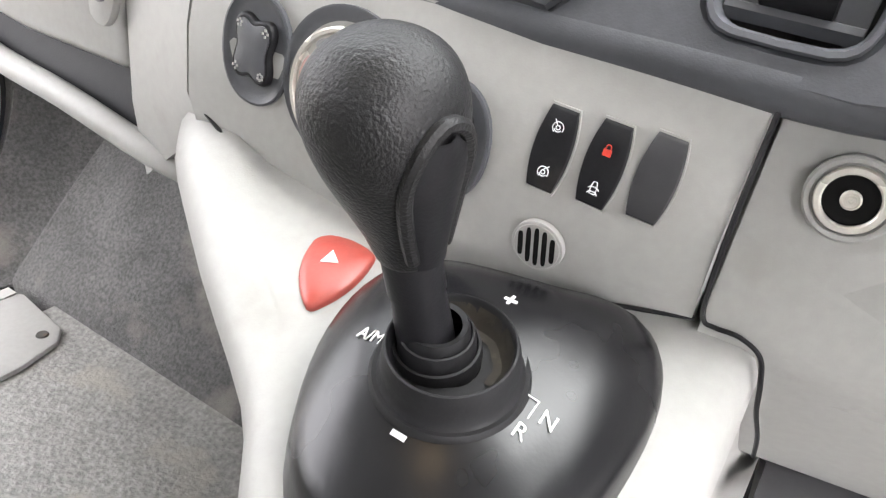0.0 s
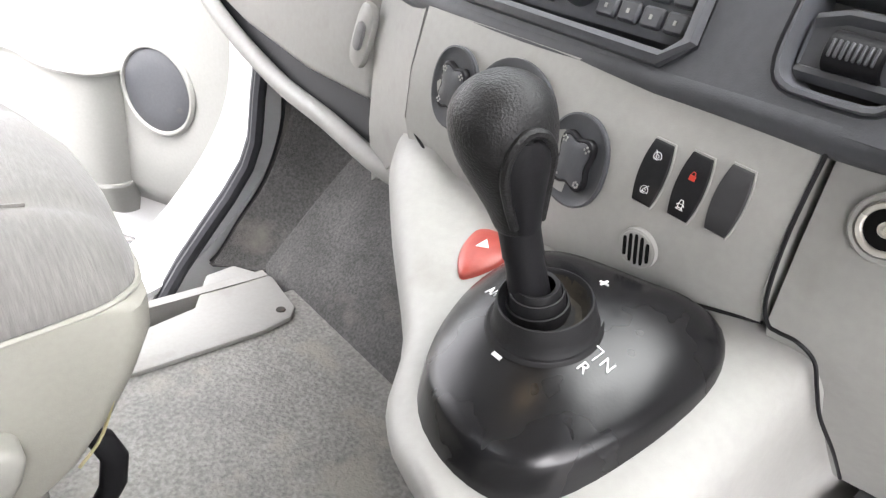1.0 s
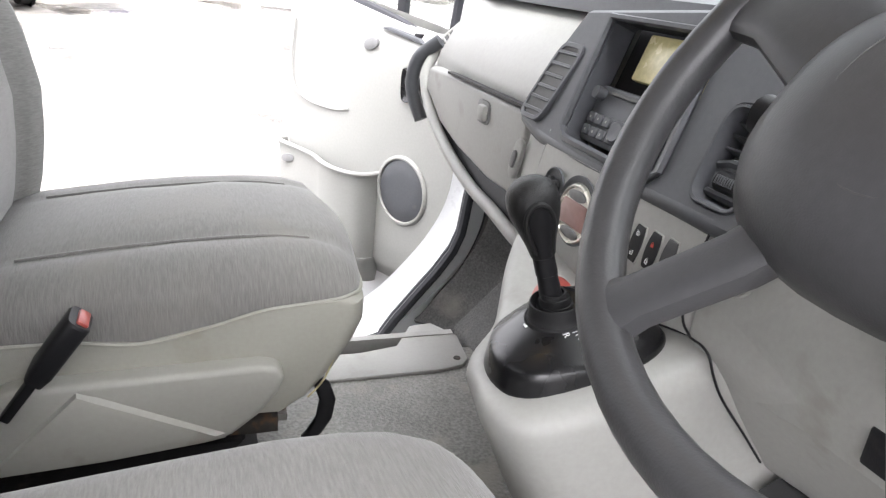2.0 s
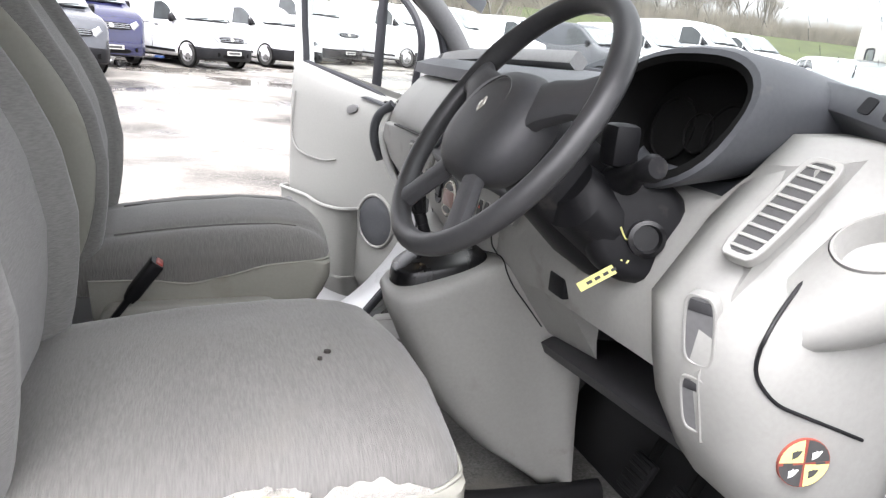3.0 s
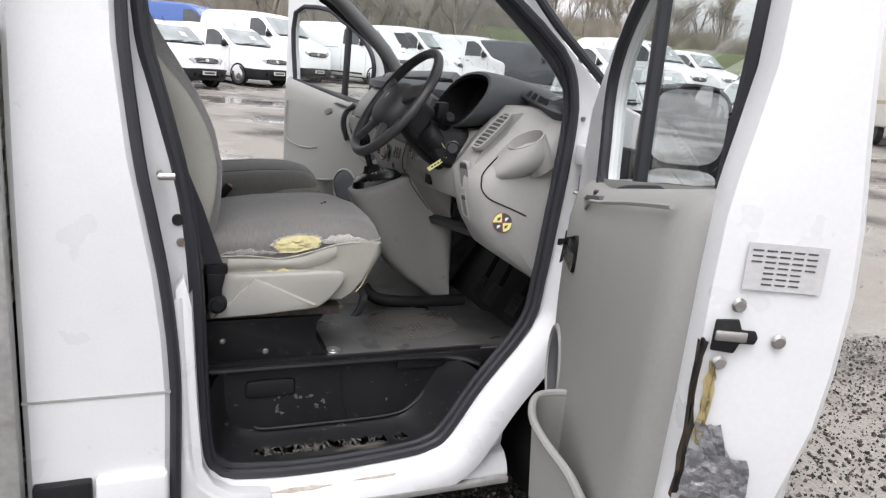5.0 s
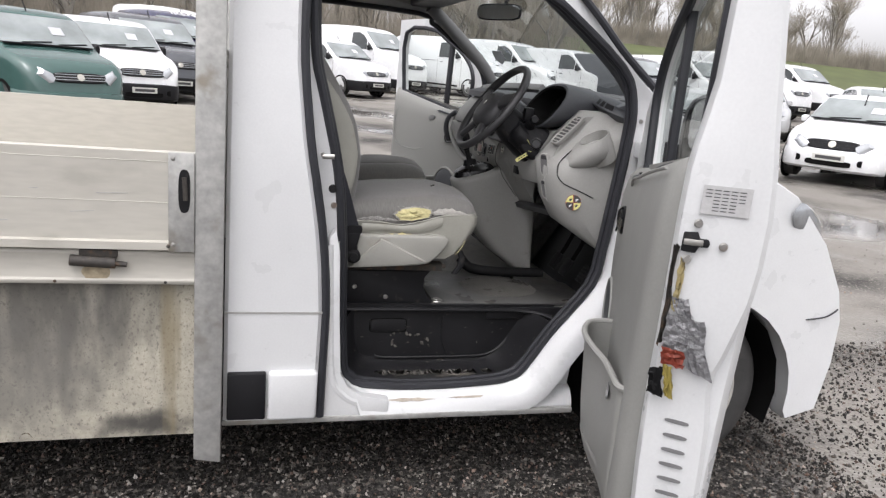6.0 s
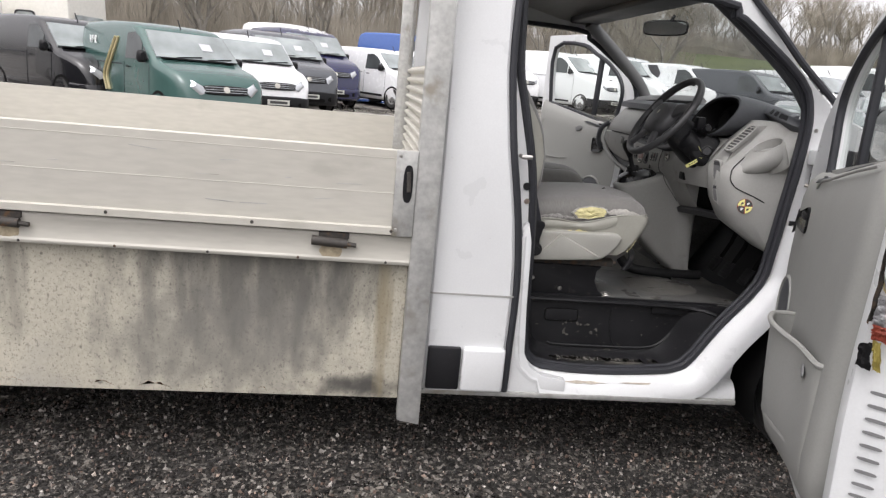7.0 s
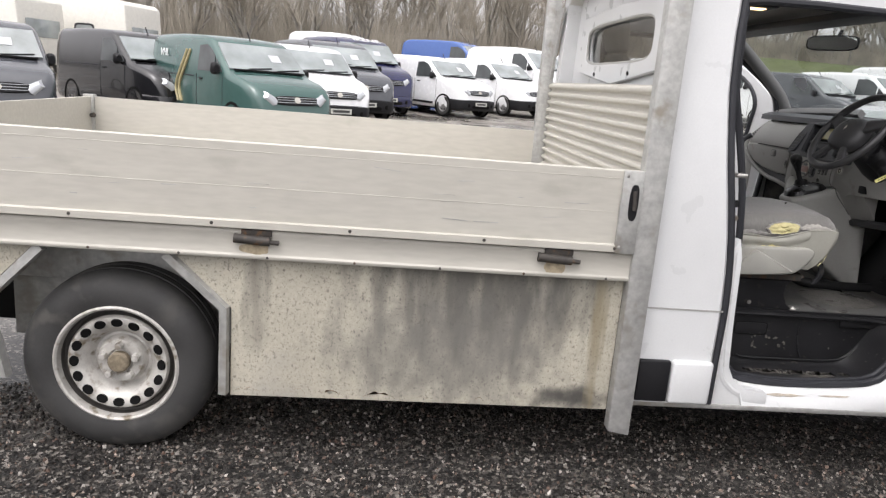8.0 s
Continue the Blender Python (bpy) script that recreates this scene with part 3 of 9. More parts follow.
for s, y in ((1, 0.0), (-1, 1.9)):
    # Far well drawn in pale grey; overexposed brightness there is put into it.
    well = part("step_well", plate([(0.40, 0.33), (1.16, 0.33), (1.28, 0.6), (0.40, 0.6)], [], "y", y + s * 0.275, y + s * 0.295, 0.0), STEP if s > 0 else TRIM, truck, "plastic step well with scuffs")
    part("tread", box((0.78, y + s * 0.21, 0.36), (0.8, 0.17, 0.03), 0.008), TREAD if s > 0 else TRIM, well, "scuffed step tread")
    if s < 0:
        continue
    # the moulded tray: walls that sweep up from the tread into the riser
    mouth = [(0.452, 0.585), (0.456, 0.50), (0.468, 0.42), (0.50, 0.385), (0.58, 0.376), (0.80, 0.374), (1.0, 0.377), (1.07, 0.395), (1.115, 0.45), (1.17, 0.53), (1.215, 0.58)]
    back = [(0.50, 0.585), (0.505, 0.50), (0.52, 0.43), (0.56, 0.40), (0.63, 0.395), (0.80, 0.394), (0.98, 0.397), (1.04, 0.415), (1.085, 0.46), (1.13, 0.53), (1.165, 0.58)]
    mouth, back = [[(p.x, p.y) for p in smooth_path([(x, z, 0) for x, z in c], 4)] for c in (mouth, back)]
    rows = []
    for f, g, yy in ((0.0, 0.0, 0.118), (0.15, 0.02, 0.16), (0.45, 0.08, 0.215), (0.75, 0.3, 0.248), (0.93, 0.62, 0.264), (1.0, 1.0, 0.2735)):
        rows.append([(a[0] + (b_[0] - a[0]) * f, yy, a[1] + (b_[1] - a[1]) * g) for a, b_ in zip(mouth, back)])
    tray = part("tray", loft(rows, cap=False, closed=False), STEP, well, "moulded black step tray")
    tray.data.set_sharp_from_angle(angle=radians(70))
    part("riser_lip", tube(smooth_path([(0.45, 0.262, 0.585), (0.80, 0.264, 0.584), (1.10, 0.262, 0.582), (1.20, 0.235, 0.578), (1.24, 0.19, 0.575)], 4), 0.009, 8), STEP, well)
    part("ledge", tube(smooth_path([(0.585, 0.268, 0.405), (0.62, 0.264, 0.398), (0.80, 0.264, 0.397), (0.98, 0.264, 0.40), (1.05, 0.266, 0.42), (1.10, 0.268, 0.47), (1.15, 0.268, 0.54), (1.165, 0.266, 0.57)], 4), 0.0045, 6), STEP, well)
    part("riser_rib", tube(smooth_path([(0.835, 0.2738, 0.555), (0.832, 0.2735, 0.50), (0.845, 0.273, 0.44), (0.862, 0.272, 0.405)], 4), 0.0025, 6), STEP, well)
    part("slot_cover", prism(oval(0.629, 0.520, 0.066, 0.024, 24, 6), "y", 0.2705, 0.276, 0.0015), STEP, well)
    part("cover_gap", tube([(x, 0.2715, z) for x, z in oval(0.629, 0.520, 0.068, 0.026, 32, 6)], 0.0016, 6, True), SHADOW, well)
    flake = random.Random(17)
    for q in range(70):
        onto = q < 14
        x, z = flake.uniform(0.64, 0.84) if q < 9 else flake.uniform(0.55, 1.03), flake.uniform(0.42, 0.50)
        r = flake.uniform(0.0015, 0.006 if q < 14 else 0.0028)
        pts = [(a * (1 + 0.6 * flake.uniform(-1, 1)), b_ * (1 + 0.6 * flake.uniform(-1, 1))) for a, b_ in oval(0, 0, r, r * flake.uniform(0.4, 1.6), 9)]
        if onto:
            part("scuff", prism([(x + a, z + b_) for a, b_ in pts], "y", 0.2722, 0.2752), SCUFF, well)
        else:
            part("scuff", prism([(x + a * 4.0, 0.150 + flake.uniform(0, 0.045) + b_ * 0.7) for a, b_ in pts], "z", 0.374, 0.3792), SCUFF, well)

# Added plate; its white puts bright ground beyond the threshold into the gap.
part("sill_filler", box((0.84, 1.70, 0.47), (0.9, 0.17, 0.05), 0.01), WHITE, truck, "added white plate filling the gap past the threshold")

# front wings, bonnet, bumper
WING = [(1.40, 0.72), (1.43, 1.05), (1.46, 1.40), (1.62, 1.34), (1.86, 1.205), (2.04, 1.112), (2.19, 0.945), (2.32, 0.76), (2.375, 0.63), (2.38, 0.45), (2.33, 0.26), (2.17, 0.24)]
arch = [(1.75 + 0.405 * math.cos(a), 0.33 + 0.405 * math.sin(a)) for a in [radians(k) for k in range(-8, 160, 12)]]
for s, y in ((1, 0.0), (-1, 1.9)):
    outline = WING + arch
    rings = []
    for d, k in ((0.0, 0.985), (0.012, 1.0), (0.09, 1.0)):
        rings.append([((x - 1.75) * k + 1.75, y + s * (d - 0.045 * min(1.0, max(0.0, (x - 1.5) / 0.45)) + max(0, x - 2.12) ** 2 * 0.72 + max(0, z - 0.95) * 0.12), (z - 0.7) * k + 0.7) for x, z in outline])
    wing = part("front_wing", loft(rings), WHITE, truck, "white front wing with a cracked bumper corner")
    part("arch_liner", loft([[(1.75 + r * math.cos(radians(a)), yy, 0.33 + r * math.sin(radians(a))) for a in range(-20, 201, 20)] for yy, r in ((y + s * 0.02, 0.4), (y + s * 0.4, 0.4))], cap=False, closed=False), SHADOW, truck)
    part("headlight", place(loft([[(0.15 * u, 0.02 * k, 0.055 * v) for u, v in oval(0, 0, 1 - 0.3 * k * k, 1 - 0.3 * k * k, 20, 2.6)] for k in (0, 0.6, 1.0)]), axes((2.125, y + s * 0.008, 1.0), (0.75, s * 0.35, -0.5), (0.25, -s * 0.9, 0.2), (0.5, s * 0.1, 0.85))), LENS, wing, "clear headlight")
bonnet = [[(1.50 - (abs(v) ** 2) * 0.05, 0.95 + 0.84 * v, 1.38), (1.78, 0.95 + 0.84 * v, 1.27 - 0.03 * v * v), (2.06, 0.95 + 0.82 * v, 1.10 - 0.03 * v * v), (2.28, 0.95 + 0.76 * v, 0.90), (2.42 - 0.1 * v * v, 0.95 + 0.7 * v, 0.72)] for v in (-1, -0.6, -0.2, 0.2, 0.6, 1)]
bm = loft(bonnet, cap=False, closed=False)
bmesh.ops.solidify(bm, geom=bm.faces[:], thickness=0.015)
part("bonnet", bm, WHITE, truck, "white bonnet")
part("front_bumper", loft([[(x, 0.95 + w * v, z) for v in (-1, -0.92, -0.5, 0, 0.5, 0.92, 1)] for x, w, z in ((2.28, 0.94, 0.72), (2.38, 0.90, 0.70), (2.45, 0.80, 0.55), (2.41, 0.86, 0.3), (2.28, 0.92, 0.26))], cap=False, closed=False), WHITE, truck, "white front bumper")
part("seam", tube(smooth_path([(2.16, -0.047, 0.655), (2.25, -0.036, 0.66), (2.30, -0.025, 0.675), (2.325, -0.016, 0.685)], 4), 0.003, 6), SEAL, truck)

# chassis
# Near-black boxes carry the shade under the truck in their colour.
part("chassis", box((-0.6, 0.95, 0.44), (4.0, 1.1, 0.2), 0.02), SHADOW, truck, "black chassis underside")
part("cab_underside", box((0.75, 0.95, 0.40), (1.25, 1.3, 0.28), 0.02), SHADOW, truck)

# ---- the bed ----
BY = -0.045
part("bed_floor", box((-1.32, 0.95, 0.85), (2.6, 1.9, 0.03)), ALU, truck, "grey bed floor")


def board(length, name, m, lab):
    """One dropside board: three hollow planks with grooves and a rolled top and foot."""
    prof = [(0, 0), (-0.012, 0.004), (-0.012, 0.026), (0, 0.03), (0, 0.139), (-0.0012, 0.14), (0, 0.141), (0, 0.2545), (-0.0012, 0.2555), (0, 0.2565), (0, 0.281), (0.003, 0.284), (0.025, 0.284), (0.025, 0)]
    return part(name, place(prism(prof, "x", 0, length), m), ALU, truck, lab, smooth=False)


near = board(2.58, "dropside", Matrix.Translation((-2.6, BY, 0.868)), "weathered aluminium dropside board")
far = board(2.58, "dropside", Matrix.Translation((-0.02, 1.93, 0.868)) @ pose(0, 0, 0, 0, 0, 180), "weathered aluminium dropside board")
board(1.88, "tailboard", Matrix.Translation((-2.62, 1.89, 0.868)) @ pose(0, 0, 0, 0, 0, -90), "weathered aluminium tailboard")
for yy, s in ((BY, -1), (1.93, 1)):
    owner = near if s < 0 else far
    for x0 in (-0.055, -2.565):
        cap = part("end_plate", box((x0, yy + s * 0.007, 1.01), (0.07, 0.014, 0.285), 0.003), GALV, owner, "aluminium end plate with a slot")
        part("slot_lining", prism(oval(x0 + 0.008, 1.045, 0.016, 0.062, 20, 3), "y", yy + s * 0.0145, yy + s * 0.016), BLACK, cap)
        part("latch_lever", tube([(x0 + 0.008, yy + s * 0.018, 1.085), (x0 + 0.012, yy + s * 0.02, 1.02)], 0.007, 8), RUSTY, cap)
        for dz in (-0.12, 0.125):
            part("rivet", lathe([(0, 0.003), (0.005, 0.002), (0.006, 0)], 10, Matrix.Translation((x0 - 0.022, yy + s * 0.014, 1.01 + dz)) @ pose(0, 0, 0, -90 * s)), STEEL, cap)
    for k in range(6):
        part("rivet", lathe([(0, 0.003), (0.005, 0.002), (0.006, 0)], 10, Matrix.Translation((-0.09 - 0.45 * k, yy + s * 0.012, 0.884)) @ pose(0, 0, 0, -90 * s)), RUSTY, owner)
scr = random.Random(21)
for k in range(22):
    x, z, w = scr.uniform(-2.4, -0.15), scr.uniform(0.90, 1.12), scr.uniform(0.02, 0.09)
    part("scratch", place(box((0, 0, 0), (w, 0.0016, scr.uniform(0.0012, 0.003))), Matrix.Translation((x, BY - 0.0003, z)) @ pose(0, 0, 0, 0, scr.uniform(-6, 6))), GALV, near)
# corner posts of the bed
for yy in (1.91, -0.02):
    cp = part("corner_post", box((-2.61, yy, 1.0), (0.06, 0.05, 0.33), 0.004), GALV, truck, "galvanised corner post")
    part("latch_knob", lathe([(0, 0.03), (0.012, 0.028), (0.014, 0)], 12, Matrix.Translation((-2.58, yy - 0.03, 1.05)) @ pose(0, 0, 0, 90)), RUSTY, cp)

rail = [(0, 0.0), (-0.004, 0.001), (-0.006, 0.012), (-0.001, 0.018), (-0.001, 0.082), (-0.004, 0.09), (0, 0.1), (0.05, 0.1), (0.05, 0)]
for yy, s in ((-0.036, 1), (1.936, -1)):
    side_rail = part("side_rail", prism([(yy + s * a, 0.764 + b) for a, b in rail], "x", -2.62, -0.008, 0.001, 1), ALU, truck, "pale aluminium side rail with rust stains")
    for x in (-1.307, -0.286, -2.33):
        hinge = part("board_hinge", tube([(x - 0.062, yy - s * 0.012, 0.836), (x + 0.055, yy - s * 0.012, 0.829)], [0.016, 0.0155], 12), RUSTY, side_rail, "rusty black board hinge")
        part("hinge_leaf", box((x + 0.01, yy - s * 0.004, 0.855), (0.1, 0.012, 0.022), 0.003), RUSTY, hinge)
        part("hinge_pin", tube([(x + 0.05, yy - s * 0.013, 0.829), (x + 0.085, yy - s * 0.013, 0.826)], 0.008, 8), RUSTY, hinge)
    if s > 0:
        for x, w in ((-1.307, 0.10), (-0.286, 0.08)):
            blot = [(x + a + 0.010 * noise.noise((a * 60, x * 9, 0)), 0.80 + b * (1 + 0.7 * noise.noise((a * 45, x * 5, 3)))) for a, b in oval(0, 0, w / 2, 0.022, 20)]
            part("rust_run", prism(blot, "y", yy - s * 0.0022, yy + s * 0.003), mat("rust_run_" + ("a" if x < -1 else "b"), (0.37, 0.31, 0.215), 0.8, vary=0.3, scale=50), side_rail)
    for k in range(9):
        part("rivet", lathe([(0, 0.003), (0.004, 0.002), (0.005, 0)], 8, Matrix.Translation((-0.1 - 0.29 * k, yy - s * 0.005, 0.772)) @ pose(0, 0, 0, 90 * s)), RUSTY, side_rail)


def stained():
    """Grey panel, streaked, spotted with grime and rusting at its foot."""
    m = mat("stained_panel_paint", (0.435, 0.408, 0.335), 0.55, vary=0.12, scale=4, fine=0.08, fscale=70, bump=0.15, bscale=90, dirt=(0.16, 0.15, 0.125), dirt_amount=0.05, dirt_scale=70, dirt_stretch=(1.0, 1, 0.8))
    n, l = m.node_tree.nodes, m.node_tree.links
    b = n["Principled BSDF"]
    src = b.inputs["Base Color"].links[0].from_socket
    tc = n.new("ShaderNodeTexCoord")

    def blotch(sc, st, lo, hi, color, src):
        mp, t, r, mix = n.new("ShaderNodeMapping"), n.new("ShaderNodeTexNoise"), n.new("ShaderNodeMapRange"), n.new("ShaderNodeMix")
        mp.inputs["Scale"].default_value, t.inputs["Scale"].default_value, t.inputs["Detail"].default_value = st, sc, 6
        r.inputs["From Min"].default_value, r.inputs["From Max"].default_value = lo, hi
        mix.data_type = "RGBA"
        mix.inputs["B"].default_value = (*color, 1)
        l.new(tc.outputs["Object"], mp.inputs[0]), l.new(mp.outputs[0], t.inputs["Vector"]), l.new(t.outputs["Fac"], r.inputs["Value"])
        l.new(r.outputs[0], mix.inputs["Factor"]), l.new(src, mix.inputs["A"])
        return mix.outputs["Result"]

    src = blotch(105, (1, 1, 0.6), 0.59, 0.68, (0.235, 0.215, 0.178), src)
    src = blotch(210, (1, 1, 0.8), 0.60, 0.70, (0.21, 0.195, 0.165), src)
    src = blotch(2.2, (1, 1, 1.4), 0.55, 0.85, (0.30, 0.29, 0.27), src)

    # one broad run of grime that spread downwards from the rail, and a greasy foot corner
    def pool(cx, cz, rx, rz, color, src, rough, most):
        sep = n.new("ShaderNodeSeparateXYZ")
        l.new(tc.outputs["Object"], sep.inputs[0])
        acc = []
        for o, c, r in ((0, cx, rx), (2, cz, rz)):
            a, q = n.new("ShaderNodeMath"), n.new("ShaderNodeMath")
            a.operation, q.operation = "SUBTRACT", "MULTIPLY"
            l.new(sep.outputs[o], a.inputs[0])
            a.inputs[1].default_value = c
            d = n.new("ShaderNodeMath")
            d.operation = "DIVIDE"
            l.new(a.outputs[0], d.inputs[0])
            d.inputs[1].default_value = r
            l.new(d.outputs[0], q.inputs[0]), l.new(d.outputs[0], q.inputs[1])
            acc.append(q.outputs[0])
        add = n.new("ShaderNodeMath")
        l.new(acc[0], add.inputs[0]), l.new(acc[1], add.inputs[1])
        mp, t = n.new("ShaderNodeMapping"), n.new("ShaderNodeTexNoise")
        mp.inputs["Scale"].default_value, t.inputs["Scale"].default_value, t.inputs["Detail"].default_value = rough, 4.0, 9
        l.new(tc.outputs["Object"], mp.inputs[0]), l.new(mp.outputs[0], t.inputs["Vector"])
        k, sm = n.new("ShaderNodeMath"), n.new("ShaderNodeMath")
        k.operation = "MULTIPLY_ADD"
        l.new(t.outputs["Fac"], k.inputs[0])
        k.inputs[1].default_value, k.inputs[2].default_value = -3.2, 1.6
        l.new(add.outputs[0], sm.inputs[0]), l.new(k.outputs[0], sm.inputs[1])
        r, mix = n.new("ShaderNodeMapRange"), n.new("ShaderNodeMix")
        r.interpolation_type = "SMOOTHSTEP"
        r.inputs["From Min"].default_value, r.inputs["From Max"].default_value, r.inputs["To Min"].default_value, r.inputs["To Max"].default_value = 1.5, -0.2, 0.0, most
        mix.data_type = "RGBA"
        mix.inputs["B"].default_value = (*color, 1)
        l.new(sm.outputs[0], r.inputs["Value"]), l.new(r.outputs[0], mix.inputs["Factor"]), l.new(src, mix.inputs["A"])
        return mix.outputs["Result"]

    src = pool(-0.52, 0.72, 0.46, 0.30, (0.085, 0.082, 0.075), src, (3.6, 1, 1.0), 0.9)
    src = pool(-0.62, 0.45, 0.45, 0.22, (0.15, 0.145, 0.132), src, (3.5, 1, 2.5), 0.75)
    src = pool(-0.17, 0.30, 0.16, 0.05, (0.05, 0.048, 0.045), src, (3, 1, 3), 0.95)
    src = pool(-1.30, 0.62, 0.05, 0.2, (0.16, 0.15, 0.13), src, (6, 1, 1), 0.7)
    src = pool(-0.09, 0.55, 0.03, 0.35, (0.20, 0.165, 0.10), src, (8, 1, 1), 0.75)
    l.new(src, b.inputs["Base Color"])
    return m


STAINED = stained()
for yy, s in ((-0.002, 1), (1.902, -1)):
    skirt = part("side_skirt", prism([(-1.385, 0.252), (-0.02, 0.262), (-0.02, 0.764), (-1.50, 0.764), (-1.58, 0.75), (-1.385, 0.575)], "y", yy, yy + s * 0.02, 0.002, 1), STAINED, truck, "grey steel side skirt, stained and rusting")
    part("arch_frame", tube([(-1.60, yy - s * 0.01, 0.76), (-1.405, yy - s * 0.01, 0.578), (-1.405, yy - s * 0.01, 0.262)], 0.02, 4), GALV, skirt, "galvanised wheel arch edge")
    part("arch_frame", tube([(-2.00, yy - s * 0.01, 0.76), (-2.19, yy - s * 0.01, 0.565), (-2.14, yy - s * 0.01, 0.29)], 0.022, 4), GALV, skirt)
    part("rear_skirt", prism([(-2.62, 0.3), (-2.20, 0.3), (-2.22, 0.57), (-2.03, 0.764), (-2.62, 0.764)], "y", yy + s * 0.01, yy + s * 0.03), STAINED, truck, "stained grey steel rear skirt")
    for x, w in ((-0.86, 0.11), (-0.70, 0.03), (-1.33, 0.09), (-1.15, 0.05), (-1.03, 0.07), (-0.5, 0.035)):
        blot = [(x + a + 0.012 * noise.noise((a * 60, x * 9, 0)), 0.266 + abs(b) * (1 + 0.8 * noise.noise((a * 45, x * 5, 3)))) for a, b in oval(0, 0, w / 2, 0.02, 16)]
        part("rust_patch", prism(blot, "y", yy - s * 0.001, yy + s * 0.002), RUST, skirt)
    part("wheel_box", box((-1.79, yy + s * 0.36, 0.66), (0.86, 0.3, 0.16), 0.02), GALV, truck, "grey inner wheel arch")
    part("inner_panel", box((-1.79, yy + s * 0.28, 0.55), (0.9, 0.02, 0.42)), GALV, truck)

# headboard: posts, corrugated sheet, top rail
for yy in (-0.025, 1.925):
    hp = part("headboard_post", prism([(-0.02, 0.20), (0.06, 0.185), (0.06, 2.02), (-0.02, 2.02)], "y", yy - 0.027, yy + 0.027, 0.004), GALV, truck, "galvanised headboard post")
    part("foot_plate", box((0.02, yy, 0.20), (0.06, 0.04, 0.03), 0.004), RUSTY, hp)
corr = []
for k in range(0, 151):
    z = 0.88 + k * 0.00374
    corr.append((0.045 + 0.010 * math.tanh(2.2 * math.sin((z - 0.88) / 0.046 * math.tau)), z))
bm = loft([[(x, y, z) for x, z in corr] for y in (0.0, 0.5, 1.0, 1.5, 1.9)], cap=False, closed=False)
bmesh.ops.solidify(bm, geom=bm.faces[:], thickness=0.003)
part("headboard_sheet", bm, ALU, truck, "dirty corrugated aluminium headboard")
part("headboard_rail", box((0.03, 0.95, 1.99), (0.05, 1.9, 0.05), 0.005), GALV, truck, "galvanised headboard top rail")
part("gusset", prism([(1.90, 1.45), (1.90, 1.85), (1.72, 1.85)], "x", 0.035, 0.05, 0.001, 1), GALV, truck)

# ---- wheels ----


def wheel(x, yface, s):
    m = Matrix.Translation((x, yface, 0.328)) @ pose(0, 0, 0, 90 * s)
    w = part("road_wheel", lathe([(0.205, -0.02), (0.215, 0.004), (0.235, 0.010), (0.27, 0.012), (0.305, 0.0), (0.322, -0.018), (0.332, -0.03), (0.336, -0.06), (0.333, -0.062), (0.333, -0.068), (0.337, -0.07), (0.338, -0.105), (0.334, -0.107), (0.334, -0.113), (0.338, -0.115), (0.335, -0.165), (0.30, -0.19), (0.205, -0.17)], 64, m), TYRE, truck, "worn black tyre on a steel wheel")
    part("rim", lathe([(0.216, -0.01), (0.217, 0.006), (0.210, 0.010), (0.203, 0.006), (0.199, -0.016), (0.196, -0.042), (0.186, -0.048), (0.180, -0.042), (0.176, -0.020), (0.170, -0.009), (0.160, -0.008), (0.135, -0.016), (0.118, -0.034), (0.108, -0.058), (0.098, -0.068), (0.090, -0.066), (0.082, -0.044), (0.076, -0.034), (0.046, -0.034), (0.042, -0.040), (0.0, -0.040)], 72, m), RIM, w, "silver painted steel rim")
    # Dark skin in the groove; the shade there is put into its colour.
    part("rim_groove", loft([[m @ Vector((r * math.cos(a), r * math.sin(a), h)) for a in [q * math.tau / 64 for q in range(64)]] for r, h in ((0.1982, -0.019), (0.1955, -0.041), (0.186, -0.0465), (0.1805, -0.041), (0.1772, -0.023))], cap=False), GROOVE_SHADE, w, "rim groove with its shade in dark colour")
    part("hub_cap", lathe([(0.038, -0.034), (0.038, -0.014), (0.032, -0.008), (0.0, -0.006)], 24, m), mat("hub_grease_cap_" + str(round(x + s)), (0.2, 0.165, 0.115), 0.7, vary=0.35, scale=60), w, "rust-brown hub cap")
    for k in range(16):
        a = k * math.tau / 16
        part("hole", place(loft([[(0.0145 * u * q, 0.0185 * v * q, h) for u, v in oval(0, 0, 1, 1, 16)] for q, h in ((1.12, -0.004), (1.0, 0.0022), (0.9, 0.0018), (0.3, 0.0018))]), m @ pose(0, 0, 0, 0, 0, math.degrees(a)) @ Matrix.Translation((0.150, 0, -0.0075)) @ pose(0, 0, 0, 0, -17)), SHADOW, w)
    for k in range(5):
        a = k * math.tau / 5 + 0.3
        part("wheel_nut", lathe([(0, 0.018), (0.012, 0.016), (0.015, 0), (0.015, -0.02)], 6, m @ pose(0, 0, 0, 0, 0, math.degrees(a)) @ Matrix.Translation((0.06, 0, -0.026))), RIM, w)
    return w


for x in (-1.79, 1.755):
    wheel(x, 0.045, 1)
    wheel(x, 1.855, -1)

# ---- cab doors, drawn as (along from the hinge, outward, up) ----


def text(name, words, size, m, material, parent, depth=0.0006):
    """Lettering as a mesh, in the plane of m, facing its z."""
    cu = bpy.data.curves.new(name, "FONT")
    cu.body, cu.size, cu.extrude, cu.align_x, cu.align_y = words, size, depth, "CENTER", "CENTER"
    ob = bpy.data.objects.new(name, cu)
    me = bpy.data.meshes.new_from_object(ob)
    bpy.data.objects.remove(ob)
    me.transform(m)
    me.materials.append(material)
    out = new(name, me)
    out.parent = parent
    out.matrix_parent_inverse = Matrix.Translation(parent.location).inverted()
    return out


